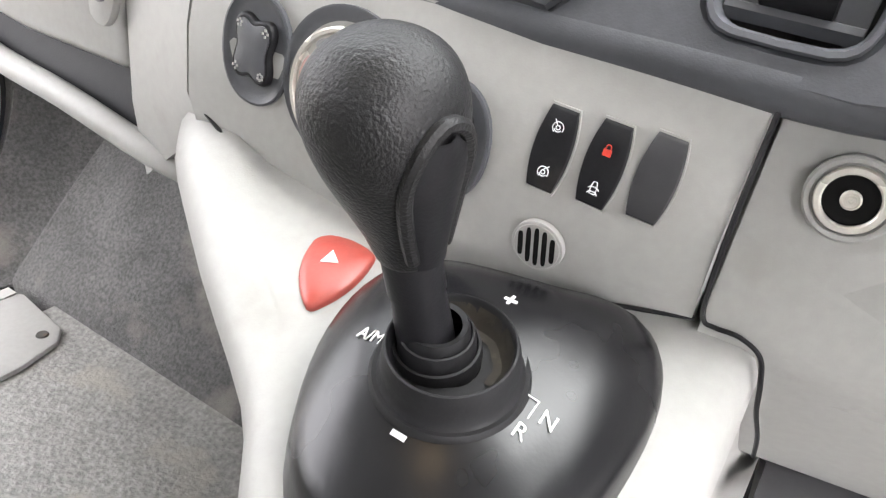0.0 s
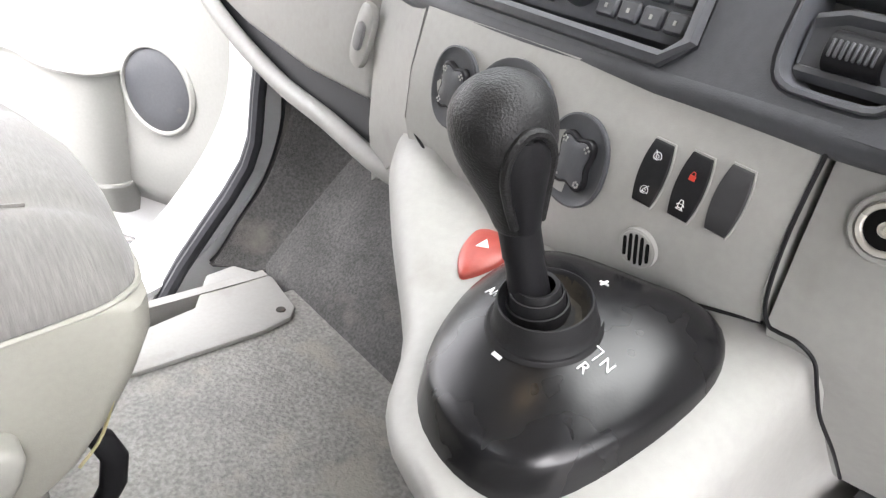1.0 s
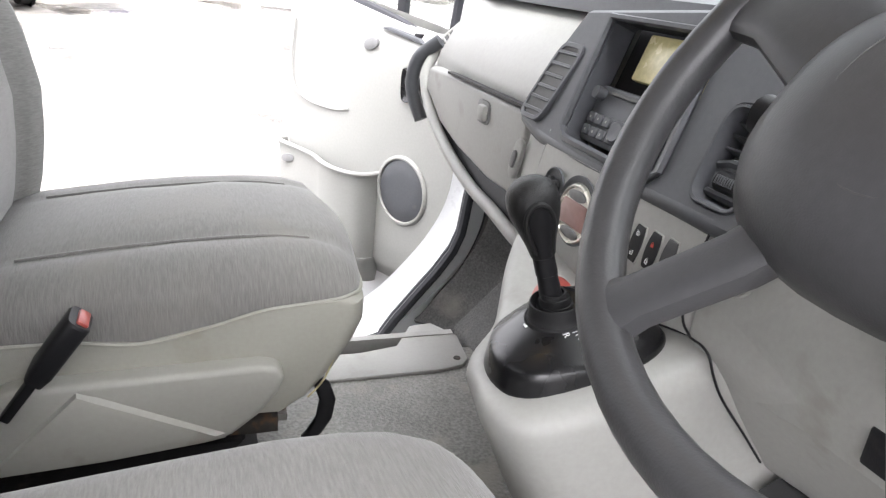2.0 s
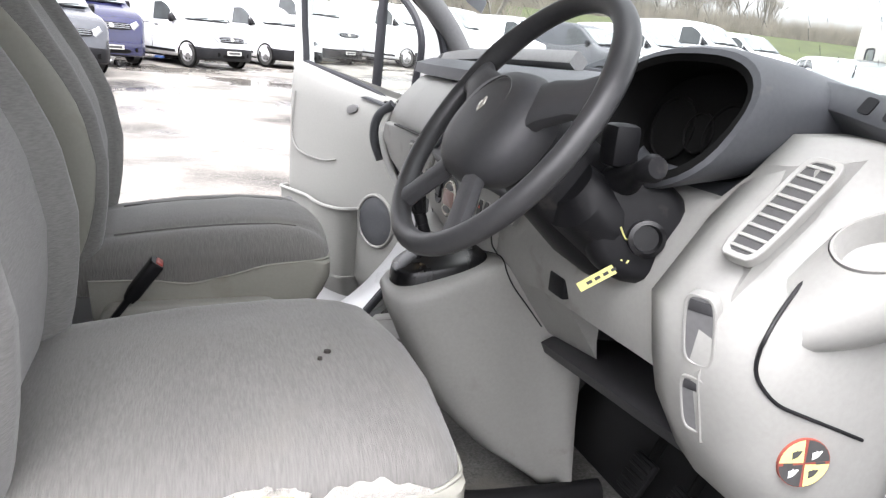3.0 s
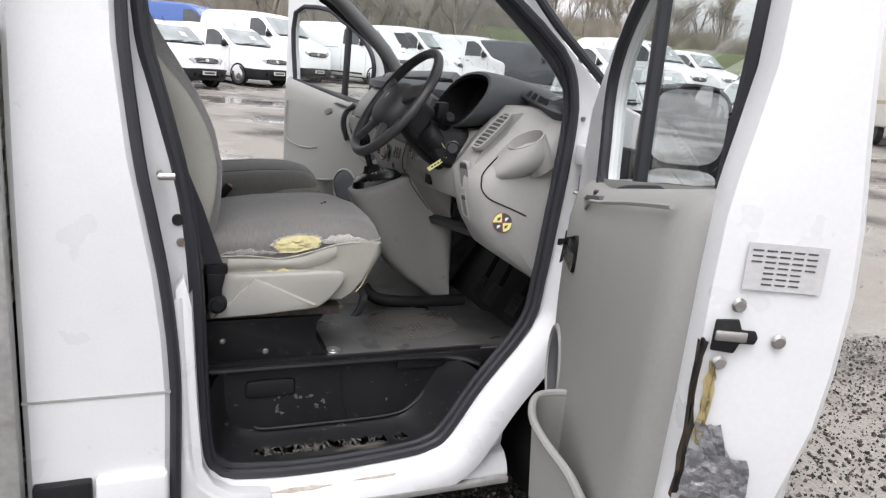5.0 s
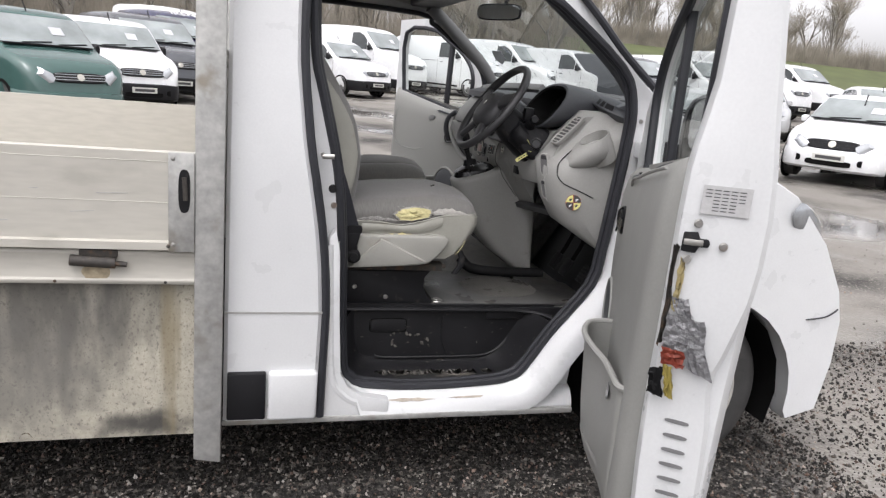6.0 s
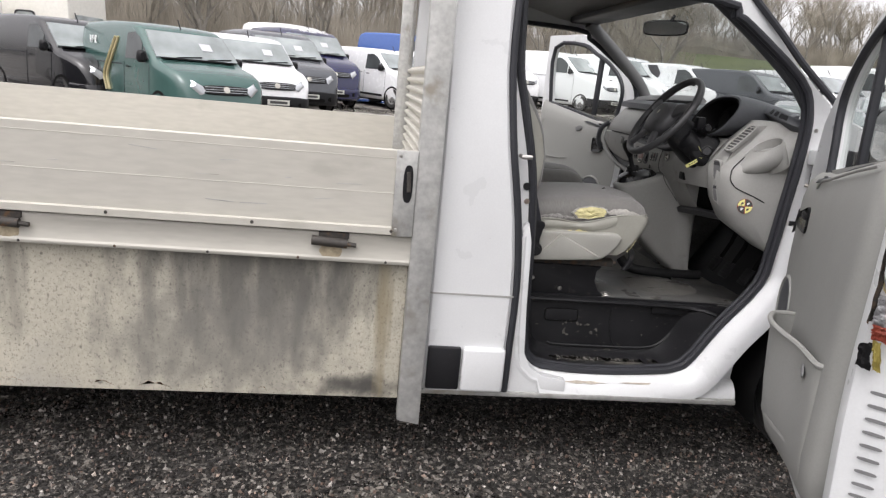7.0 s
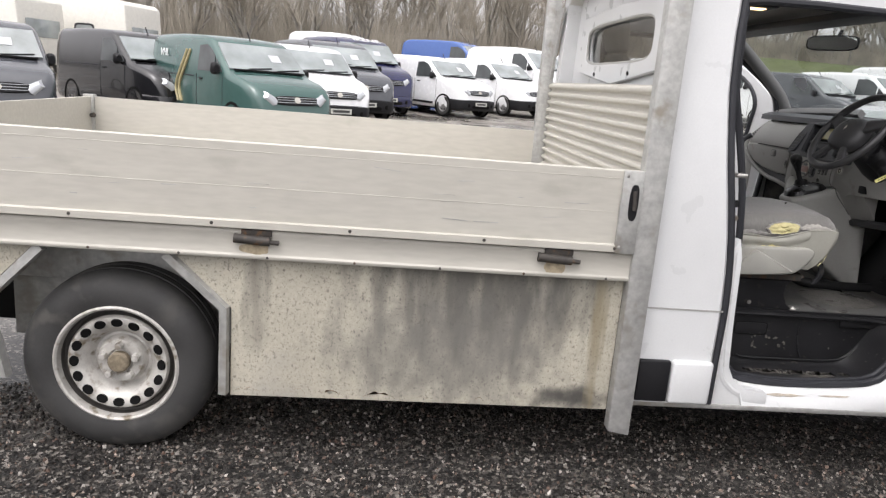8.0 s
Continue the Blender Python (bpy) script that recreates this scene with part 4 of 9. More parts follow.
TAPE = mat("silver_duct_tape", (0.36, 0.36, 0.37), 0.38, metal=0.4, vary=0.25, scale=30, bump=1.0, bscale=90, bdist=0.006)
LABEL = mat("grey_paper_label", (0.45, 0.45, 0.45), 0.6, vary=0.05, bump=0)
INK = mat("dark_print", (0.06, 0.06, 0.06), 0.6, vary=0.02, bump=0)
MIRROR = mat("mirror_glass", (0.85, 0.87, 0.88), 0.03, metal=1.0, vary=0.01, bump=0, rvar=0.0)


def cab_door(hinge, along, outward, k, full):
    """k stretches the door along its length; full adds what is seen of the near door alone."""
    m = axes(hinge, (*along, 0), (*outward, 0), (0, 0, 1))
    word = "open" if full else "opened passenger"
    hole = [(0.315, 1.215), (0.345, 1.198), (0.40, 1.192), (0.57, 1.232), (0.80, 1.27), (1.02, 1.30), (1.06, 1.345), (1.07, 1.68), (0.75, 1.70), (0.60, 1.645), (0.47, 1.595), (0.36, 1.53), (0.297, 1.46), (0.281, 1.39), (0.30, 1.30)]
    hole = [(p.x * k, p.y) for p in smooth_path([(a, z, 0) for a, z in hole], 3, True)]
    rim = [(0.10, 0.33), (1.12, 0.30), (1.13, 0.55), (1.135, 0.80), (1.16, 1.1), (1.165, 1.3), (1.16, 1.76), (0.78, 1.77), (0.58, 1.705), (0.36, 1.60), (0.20, 1.495), (0.05, 1.36), (0.0, 1.2), (0.0, 0.85), (0.05, 0.6)]
    door = part("cab_door", place(plate([(a * k, z) for a, z in rim], [hole], "y", 0.0, 0.035, 0.004), m), WHITE, truck, "white cab door, " + word)

    def add(name, bm, material, label="", owner=None):
        bm = place(bm, m)
        bmesh.ops.recalc_face_normals(bm, faces=bm.faces)
        return part(name, bm, material, owner or door, label)

    # bulged outer skin
    rings = []
    for z, w in ((0.32, 0.095), (0.5, 0.112), (0.85, 0.12), (1.1, 0.13), (1.17, 0.12), (1.19, 0.09)):
        rings.append([((0.06 + 0.02) * k, 0.034, z), (0.09 * k, w, z), (0.6 * k, w + 0.012, z), (1.10 * k, w, z), (1.125 * k, w - 0.02, z), (1.125 * k, 0.034, z)])
    add("outer_skin", loft(rings), WHITE)
    add("window_seal", tube([(a, -0.004, z) for a, z in hole], 0.0135, 8, True), SEAL, "black window rubber")
    add("divider", place(box((0, 0, 0), (0.034, 0.022, 0.47), 0.004), Matrix.Translation((0.56 * k, 0.016, 1.45)) @ pose(0, 0, 0, 0, -2)), SEAL, "black window divider bar")
    pane = add("window_pane", sheet(hole, "y", 0.018), GLASS, "door window glass with raindrops")
    pane.visible_shadow = False
    # inner trim: a moulded panel, domed at its rim, falling away to the latch side
    lean = 0.022 if full else 0.0
    if full:
        spec = [(0.42, 0.56, 1.02), (0.46, 0.40, 1.06), (0.55, 0.31, 1.075), (0.68, 0.25, 1.085), (0.80, 0.225, 1.09), (0.92, 0.205, 1.10), (1.02, 0.21, 1.118), (1.12, 0.225, 1.128), (1.18, 0.235, 1.132), (1.205, 0.245, 1.135), (1.213, 0.26, 1.13), (1.214, 0.30, 1.12)]
    else:
        spec = [(0.46, 0.20, 1.10), (0.52, 0.15, 1.115), (0.62, 0.12, 1.12), (0.80, 0.11, 1.125), (1.02, 0.12, 1.13), (1.12, 0.135, 1.13), (1.17, 0.15, 1.13), (1.20, 0.165, 1.13), (1.212, 0.18, 1.125), (1.214, 0.22, 1.11)]
    top = spec[-1][0]
    rings = []
    for z, a0, a1 in spec:
        d = 0.058 * math.sqrt(max(0.0, 1 - max(0.0, (z - 1.13) / (top - 1.13)) ** 2)) * math.sqrt(min(1.0, 0.12 + (z - spec[0][0]) / 0.07))
        row = []
        for q in (0.0, 0.01, 0.025, 0.05, 0.10, 0.18, 0.30, 0.45, 0.6, 0.75, 0.86, 0.93, 0.965, 0.985, 1.0):
            a = a0 + (a1 - a0) * q
            e = min(a - a0, a1 - a)
            o = d * math.sqrt(max(0.0, 1 - max(0.0, 1 - e / 0.055) ** 2)) * (1 - 0.12 * q)
            lift = 0.155 * max(0.0, a - 0.42) * min(1.0, max(0.0, (z - 0.95) / 0.25)) if z > 0.95 else 0.0
            row.append((a * k, -o - lean * q - 0.001, z + lift))
        rings.append(row)
    add("inner_trim", loft(rings), DOORTRIM_DIMMED, "pale grey plastic door trim").data.set_sharp_from_angle(angle=radians(70))
    if full:
        add("trim_crease", tube(smooth_path([(0.52, -0.060, 1.06), (0.545, -0.061, 1.0), (0.60, -0.062, 0.93), (0.70, -0.064, 0.86)], 4), 0.0035, 6), DOORTRIM_DIMMED)
        lip = add("trim_fold", tube(smooth_path([(0.44, -0.056, 1.17), (0.50, -0.060, 1.195), (0.62, -0.062, 1.215), (0.85, -0.066, 1.255), (1.06, -0.066, 1.288)], 4), 0.004, 6), DOORTRIM_DIMMED)
        add("tweeter_cover", place(prism([(-0.022, -0.055), (-0.012, 0.03), (0.004, 0.045), (0.02, 0.03), (0.004, -0.03)], "y", -0.004, 0.004, 0.003), Matrix.Translation((0.232, -0.046, 1.045)) @ pose(0, 0, 0, 0, 0, 40)), BLACK, "black triangular speaker cover")
    else:
        add("trim_crease", tube(smooth_path([(0.90, -0.059, 1.19), (0.915, -0.060, 1.05), (0.895, -0.060, 0.975), (0.82, -0.059, 0.945), (0.70, -0.058, 0.94), (0.62, -0.057, 0.955)], 5), 0.003, 6), DOORTRIM_DIMMED)
        add("grab_dimple", prism(oval(0.62 * k, 1.16, 0.03, 0.016, 20, 2.4, -0.3), "y", -0.061, -0.05, 0.001), TRIM_MID)
    # pocket: an open moulded bin with a thick rim
    z0, z1 = (0.47, 0.795) if full else (0.46, 0.79)
    a0, a1 = (0.545, 1.02) if full else (0.54, 1.12)
    plan = [(a0, -0.03), (a0 + 0.004, -0.085), (a0 + 0.025, -0.122), (a0 + 0.07, -0.138), (a0 + 0.14, -0.142), (a0 + 0.23, -0.125), (a0 + 0.32, -0.10), (a1 - 0.06, -0.088), (a1 - 0.015, -0.078), (a1, -0.04)]
    plan = [(p.x * k, p.y) for p in smooth_path([(a, o, 0) for a, o in plan], 3)]
    rings = []
    for z, q in ((z0 - 0.03, 0.45), (z0, 0.66), (z0 + 0.05, 0.80), (z0 + 0.14, 0.90), (z0 + 0.22, 0.95), (z1 - 0.02, 1.0), (z1, 1.02)):
        rings.append([(a + (0.03 * (1 - q) if a < 0.7 else -0.04 * (1 - q)), min(-0.03, -0.03 + (o + 0.03) * q), z) for a, o in plan])
    pk = loft(rings, cap=False, closed=False)
    bmesh.ops.solidify(pk, geom=pk.faces[:], thickness=0.007)
    pocket = add("door_pocket", pk, DOORTRIM_DIMMED, "moulded plastic door pocket")
    add("pocket_rim", tube([(a, o * 1.02, z1 + 0.001) for a, o in plan], 0.008, 8), DOORTRIM_DIMMED, "", pocket)
    add("pocket_floor", prism([(a, o * 0.85) for a, o in plan], "z", z0 + 0.05, z0 + 0.06), DOORTRIM_DIMMED, "", pocket)
    add("pocket_recess", place(prism(oval(0, 0, 0.03, 0.014, 20), "y", -0.003, 0.002, 0.001), Matrix.Translation(((a1 - 0.10) * k, -0.094, z1 - 0.045)) @ pose(0, 0, 0, 0, 12, -8)), TRIM_MID, "", pocket)
    # speaker
    sp, spz = (0.335, 0.765) if full else (0.36, 0.766)
    spk = add("speaker", lathe([(0, 0.007), (0.05, 0.0075), (0.084, 0.006), (0.092, 0.002), (0.092, -0.02)], 36, Matrix.Translation((sp, -0.058, spz)) @ pose(0, 0, 0, 90)), DARK, "round dark grey speaker grille")
    add("speaker_ring", lathe([(0.0915, 0.003), (0.094, 0.009), (0.099, 0.009), (0.104, 0.004), (0.106, -0.02)], 36, Matrix.Translation((sp, -0.058, spz)) @ pose(0, 0, 0, 90)), DOORTRIM_DIMMED, "", spk)
    # release lever in its dish
    ha, hz = (0.375, 1.07) if full else (0.34, 1.072)
    outline = [(-0.079, -0.025), (-0.07, 0.0), (-0.045, 0.012), (0.02, 0.028), (0.062, 0.040), (0.078, 0.032), (0.080, 0.0), (0.074, -0.036), (0.05, -0.045), (0.0, -0.042), (-0.05, -0.04)]
    outline = [(p.x, p.y) for p in smooth_path([(a, z, 0) for a, z in outline], 3, True)]
    if not full:
        outline = [(0.6 * a, 1.1 * z) for a, z in outline]
    dish = add("lever_dish", place(loft([[(a * q, o, z * q) for a, z in outline] for q, o in ((1.0, 0.012), (1.0, -0.010), (0.95, -0.013), (0.88, -0.011), (0.80, -0.008), (0.6, -0.0065))]), Matrix.Translation((ha, -0.057, hz))), GLOSSY, "black inner door handle dish")
    add("release_lever", place(loft([[(0.042 * q * u, o, 0.016 * q * v + 0.012) for u, v in oval(0, 0, 1, 1, 20, 2.6)] for q, o in ((1.0, 0.0), (1.0, -0.008), (0.8, -0.014), (0.3, -0.016))]), Matrix.Translation((ha + (0.02 if full else 0.0), -0.055, hz - 0.004))), BLACK, "", dish)
    cap = add("cap_trim", place(prism([(-0.085, -0.012), (0.10, 0.016), (0.07, 0.022), (-0.05, 0.004)], "y", -0.034, 0.012, 0.003), Matrix.Translation((0.465 * k, -0.02, 1.192))), DARK, "dark corner cap below the window")
    add("lock_knob", place(box((0.425 * k, -0.03, 1.20), (0.03, 0.018, 0.016), 0.004), Matrix()), BLACK, "", cap)
    # edge drilling
    for z in (1.19, 0.99):
        add("lock_bolt", lathe([(0, 0.006), (0.01, 0.006), (0.012, 0)], 6, Matrix.Translation((1.158 * k, 0.03, z)) @ pose(0, 0, 0, 0, 90)), STEEL)
    return door, m, add


NEAR_DOOR, NM, near_add = cab_door((1.40, 0.03, 0), (-0.40, -0.917), (0.917, -0.40), 1.0, True)
cab_door((1.52, 1.87, 0), (-0.45, 0.893), (0.893, 0.45), 0.86, False)

# near door: pressed edge face with latch, label, air slots and torn tape
rings = []
for z, a, w0, w1 in ((0.30, 1.13, -0.020, 0.088), (0.42, 1.138, -0.024, 0.094), (0.58, 1.142, -0.032, 0.092), (0.70, 1.145, -0.038, 0.088), (0.79, 1.148, -0.040, 0.084), (0.83, 1.149, -0.040, 0.079), (0.87, 1.152, -0.040, 0.073), (0.91, 1.155, -0.040, 0.074), (0.95, 1.160, -0.040, 0.086), (1.0, 1.163, -0.040, 0.098), (1.06, 1.166, -0.040, 0.112), (1.13, 1.168, -0.040, 0.118), (1.22, 1.170, -0.040, 0.119), (1.30, 1.172, -0.038, 0.112), (1.345, 1.171, -0.032, 0.106), (1.39, 1.170, -0.024, 0.10), (1.46, 1.169, -0.013, 0.092), (1.60, 1.166, -0.009, 0.076), (1.77, 1.16, -0.012, 0.06)):
    rings.append([(a - 0.03, w0 - 0.004, z), (a - 0.006, w0, z), (a, w0 + 0.01, z), (a + 0.004, (w0 + w1) / 2, z), (a, w1 - 0.012, z), (a - 0.012, w1, z), (a - 0.06, w1 + 0.002, z), (a - 0.06, w0, z)])
near_add("edge_face", loft(rings), WHITE, "white pressed door edge")


def on_edge(w, z, a=1.1765):
    """A frame on the edge face: x along w, y up, z out of the face."""
    return NM @ axes((a, w, z), (0, 1, 0), (0, 0, 1), (1, 0, 0))


label = part("data_label", place(box((0, 0, 0), (0.085, 0.052, 0.0008)), on_edge(0.029, 1.25)), LABEL, NEAR_DOOR, "grey printed data label")
for r in range(7):
    for c in range(5):
        if (r > 3 or c > 0) and not (r < 3 and c > 3):
            part("print_bar", place(box((0, 0, 0), (0.011, 0.0018, 0.0006)), on_edge(-0.003 + 0.0145 * c, 1.231 + 0.0062 * r, 1.1772)), INK, label)
latch = part("latch", place(prism([(-0.026, -0.018), (0.0, -0.020), (0.005, -0.008), (0.021, -0.008), (0.024, 0.0), (0.020, 0.008), (0.005, 0.008), (0.0, 0.020), (-0.025, 0.018)], "z", 0, 0.004, 0.002), on_edge(-0.010, 1.170)), BLACK, NEAR_DOOR, "black door latch")
part("latch_throat", place(box((-0.006, 0, 0.004), (0.035, 0.012, 0.004), 0.002), on_edge(-0.010, 1.170)), STEEL, latch)
for w, z in ((-0.012, 1.205), (0.038, 1.167), (-0.022, 1.137)):
    part("latch_screw", lathe([(0, 0.004), (0.006, 0.004), (0.0085, 0)], 10, on_edge(w, z)), STEEL, NEAR_DOOR)
for k in range(12):
    z = 0.815 - 0.0315 * k
    part("air_slot", place(prism(oval(0, 0, 0.024, 0.0042, 14, 3, -0.12), "z", 0, 0.0012), on_edge(0.018 + 0.012 * k / 12, z - 0.012, 1.1518 if k < 8 else 1.146)), TRIM_MID, NEAR_DOOR)
rng = random.Random(4)


def patch(name, pts, material, lift, label):
    """A torn, crumpled piece of tape on the door edge."""
    bm = bmesh.new()
    n = 7
    a, b, c, d = [Vector((*p, 0)) for p in pts]
    grid = [[bm.verts.new((a.lerp(b, i / n).lerp(d.lerp(c, i / n), j / n)) + Vector((rng.uniform(-1, 1) * 0.003, rng.uniform(-1, 1) * 0.003, lift + rng.uniform(0, 0.006)))) for j in range(n + 1)] for i in range(n + 1)]
    for i in range(n):
        for j in range(n):
            bm.faces.new((grid[i][j], grid[i + 1][j], grid[i + 1][j + 1], grid[i][j + 1]))
    bmesh.ops.solidify(bm, geom=bm.faces[:], thickness=0.001)
    bmesh.ops.recalc_face_normals(bm, faces=bm.faces)
    return part(name, place(bm, on_edge(-0.020, 0, 1.166)), material, NEAR_DOOR, label, angle=20)


patch("duct_tape", [(-0.015, 1.065), (0.012, 1.06), (0.085, 0.90), (0.03, 0.925)], TAPE, 0.006, "crumpled silver duct tape")
patch("duct_tape", [(-0.018, 1.03), (0.05, 1.02), (0.06, 0.955), (-0.02, 0.96)], TAPE, 0.009, "crumpled silver duct tape")
patch("red_tape", [(-0.02, 0.965), (0.024, 0.96), (0.026, 0.925), (-0.02, 0.93)], mat("red_brown_tape", (0.3, 0.06, 0.035), 0.5, vary=0.25), 0.012, "torn red tape")
patch("yellow_tape", [(-0.012, 0.93), (0.006, 0.925), (0.014, 0.86), (0.0, 0.865)], mat("dirty_yellow_tape", (0.4, 0.33, 0.09), 0.6, vary=0.3), 0.010, "dirty yellow tape")
patch("black_tape", [(-0.034, 0.92), (-0.012, 0.925), (-0.004, 0.86), (-0.036, 0.87)], RUBBER, 0.008, "torn black tape")
patch("rust_edge", [(-0.026, 1.16), (-0.018, 1.16), (-0.016, 0.98), (-0.028, 0.96)], RUSTY, 0.001, "torn rusty seam sealer")
patch("sealer", [(-0.012, 1.14), (-0.002, 1.13), (-0.004, 1.03), (-0.014, 1.04)], mat("yellowed_sealer", (0.5, 0.42, 0.22), 0.7, vary=0.2), 0.004, "yellowed seam sealer")

# outside mirrors: arm, black shell, glass


def door_mirror(m, k, owner):
    x = 0.16 * k
    shell = part("door_mirror", place(loft([[(x + dd, 0.205 + 0.105 * u * q, 1.30 + 0.145 * v * q) for u, v in oval(0, 0, 1, 1, 28, 3.4)] for dd, q in ((0.030, 0.93), (0.036, 0.96), (0.034, 1.0), (-0.03, 0.97), (-0.07, 0.75), (-0.085, 0.4))]), m), BLACK, owner, "black door mirror")
    part("mirror_glass", place(prism(oval(0.205, 1.343, 0.090, 0.088, 28, 3.6), "x", x + 0.0365, x + 0.038), m), MIRROR, shell, "upper mirror glass")
    part("mirror_glass", place(prism(oval(0.205, 1.206, 0.086, 0.038, 28, 3.4), "x", x + 0.0365, x + 0.038), m), MIRROR, shell)
    part("mirror_arm", place(loft([[(x - 0.02 + 0.035 * u * q, y, 1.24 + 0.045 * v * q) for u, v in oval(0, 0, 1, 1, 16, 2.6)] for y, q in ((0.03, 1.1), (0.07, 0.9), (0.12, 0.8))]), m), BLACK, shell)


door_mirror(NM, 1.0, NEAR_DOOR)

# ---- seats ----


def rolled(d, r=0.07):
    """How far a padded edge has dropped at the distance d from its side."""
    return 1 - math.sqrt(1 - max(0.0, 1 - d / r) ** 2)


def back_front(z):
    """x of the backrest's bolsters at the height z."""
    pts = [(0.90, 0.468), (0.99, 0.489), (1.06, 0.498), (1.135, 0.500), (1.234, 0.480), (1.308, 0.446), (1.387, 0.398), (1.46, 0.352), (1.54, 0.312), (1.62, 0.28)]
    for (z0, x0), (z1, x1) in zip(pts, pts[1:]):
        if z <= z1:
            return x0 + (x1 - x0) * (z - z0) / (z1 - z0)
    return pts[-1][1]


def seat(name, y0, y1, label, torn):
    s = thing(name, label, "seat", (0.6, (y0 + y1) / 2, 0.59))
    width = y1 - y0
    base = [(0.44, 0.955), (0.50, 0.965), (0.56, 0.973), (0.63, 0.981), (0.70, 0.987), (0.77, 0.991), (0.83, 0.991), (0.875, 0.986), (0.908, 0.975), (0.930, 0.958), (0.940, 0.938), (0.938, 0.92), (0.90, 0.89), (0.70, 0.87), (0.44, 0.87)]
    rings = []
    steps = [0.0, 0.002, 0.006, 0.012, 0.02, 0.03, 0.042, 0.055, 0.07, 0.09, 0.105, 0.12, 0.15, 0.2]
    for y in [y0 + d for d in steps] + [(y0 + y1) / 2] + [y1 - d for d in steps[::-1]]:
        d = min(y - y0, y1 - y)
        drop = 0.048 * rolled(d)
        crown = 0.016 * min(1.0, d / 0.2) - (0.0 if torn else 0.006) * math.exp(-((d - 0.105) / 0.012) ** 2)
        ring = []
        for x, z in base:
            top = min(1.0, max(0.0, (z - 0.915) / 0.06))
            nose = max(0.0, (x - 0.80) / 0.14)
            wrinkle = 0.0035 * noise.noise((x * 16, y * 11, 2.0)) + 0.002 * noise.noise((x * 40, y * 22, 7.0)) if top > 0.9 else 0.0
            ring.append((x - nose * 0.035 * rolled(d, 0.10) + 0.02 * nose * min(1.0, d / 0.2), y, z - top * drop + top * crown * (0.5 + 0.5 * min(1, (x - 0.44) / 0.2)) + wrinkle))
        rings.append(ring)
    part("seat_cushion", loft(rings), FABRIC, s, "worn grey striped cloth cushion").data.set_sharp_from_angle(angle=radians(80))
    # vinyl skirt round the cushion
    skirt = [(0.46, 0.905), (0.57, 0.904), (0.65, 0.896), (0.735, 0.914), (0.80, 0.932), (0.87, 0.938), (0.925, 0.940), (0.944, 0.932), (0.944, 0.90), (0.930, 0.868), (0.905, 0.83), (0.87, 0.795), (0.83, 0.775), (0.47, 0.79)]
    rings = []
    for d in (-0.007, -0.0065, -0.004, 0.004, 0.02, 0.05, 0.10):
        q = rolled(max(0.0, d + 0.007), 0.05)
        rings.append([(x - max(0.0, (x - 0.80) / 0.14) * 0.04 * q, y0 + d, z) for x, z in skirt])
    rings += [[(x, y0 + y1 - y, z) for x, y, z in r] for r in rings[::-1]]
    hem = part("seat_skirt", loft(rings), VINYL, s, "cream vinyl seat skirt")
    seam = [(0.47, y0 - 0.008, 0.905), (0.57, y0 - 0.008, 0.905), (0.65, y0 - 0.008, 0.897), (0.735, y0 - 0.008, 0.915), (0.80, y0 - 0.007, 0.933), (0.87, y0 - 0.004, 0.939), (0.915, y0 + 0.008, 0.941), (0.944, y0 + 0.06, 0.938), (0.95, (y0 + y1) / 2, 0.938), (0.944, y1 - 0.06, 0.938), (0.915, y1 - 0.008, 0.941), (0.80, y1 + 0.007, 0.933), (0.5, y1 + 0.008, 0.905)]
    part("piping", tube(smooth_path(seam, 4), 0.0028, 6), VINYL, s)
    part("stitching", tube(smooth_path([(0.905, y0 - 0.001, 0.935), (0.903, y0 - 0.002, 0.88), (0.885, y0 - 0.002, 0.82), (0.862, y0 - 0.001, 0.79)], 4), 0.0016, 5), STITCH, hem, "yellowed seam stitching")
    # seam between the seat's middle and its bolsters
    if not torn:
        for y in (y0 + 0.105, y1 - 0.105):
            part("cushion_seam", tube(smooth_path([(x, y, z + 0.0045) for x, z in base[1:8]], 3), 0.0022, 5), FABRIC, s)
    # backrest: bolsters that stand forward of a dished middle
    rings = []
    yc = (y0 + y1) / 2
    for i in range(25):
        z = 0.90 + 0.70 * i / 24
        f = back_front(z)
        w = width / 2 * (1.0 if z < 1.3 else math.sqrt(max(0.05, 1 - ((z - 1.3) / 0.335) ** 2 * 0.75)))
        thick = 0.125 - 0.05 * max(0.0, (z - 1.2) / 0.4)
        cap = math.sqrt(max(0.02, 1 - max(0.0, (z - 1.54) / 0.065) ** 2))
        ring = []
        for u in (-1.0, -0.985, -0.95, -0.90, -0.84, -0.76, -0.66, -0.60, -0.54, -0.3, 0.0, 0.3, 0.54, 0.60, 0.66, 0.76, 0.84, 0.90, 0.95, 0.985, 1.0):
            a = abs(u)
            dish = 0.0 if a > 0.76 else 0.030 * min(1.0, (0.76 - a) / 0.16)
            seam_dip = 0.006 * math.exp(-((a - 0.60) / 0.025) ** 2)
            side = 0.055 * (1 - math.sqrt(1 - max(0.0, (a - 0.80) / 0.20) ** 2))
            ring.append((f - (dish + seam_dip + side) * cap - (1 - cap) * 0.05, yc + w * u, z))
        for u in (0.99, 0.93, 0.7, 0.0, -0.7, -0.93, -0.99):
            side = 0.03 * max(0.0, (abs(u) - 0.6) / 0.4) ** 2
            ring.append((f - thick * (0.6 + 0.4 * cap) + side, yc + w * u, z))
        rings.append(ring)
    part("backrest", loft(rings), BACKCLOTH, s, "grey cloth backrest with bolsters").data.set_sharp_from_angle(angle=radians(80))
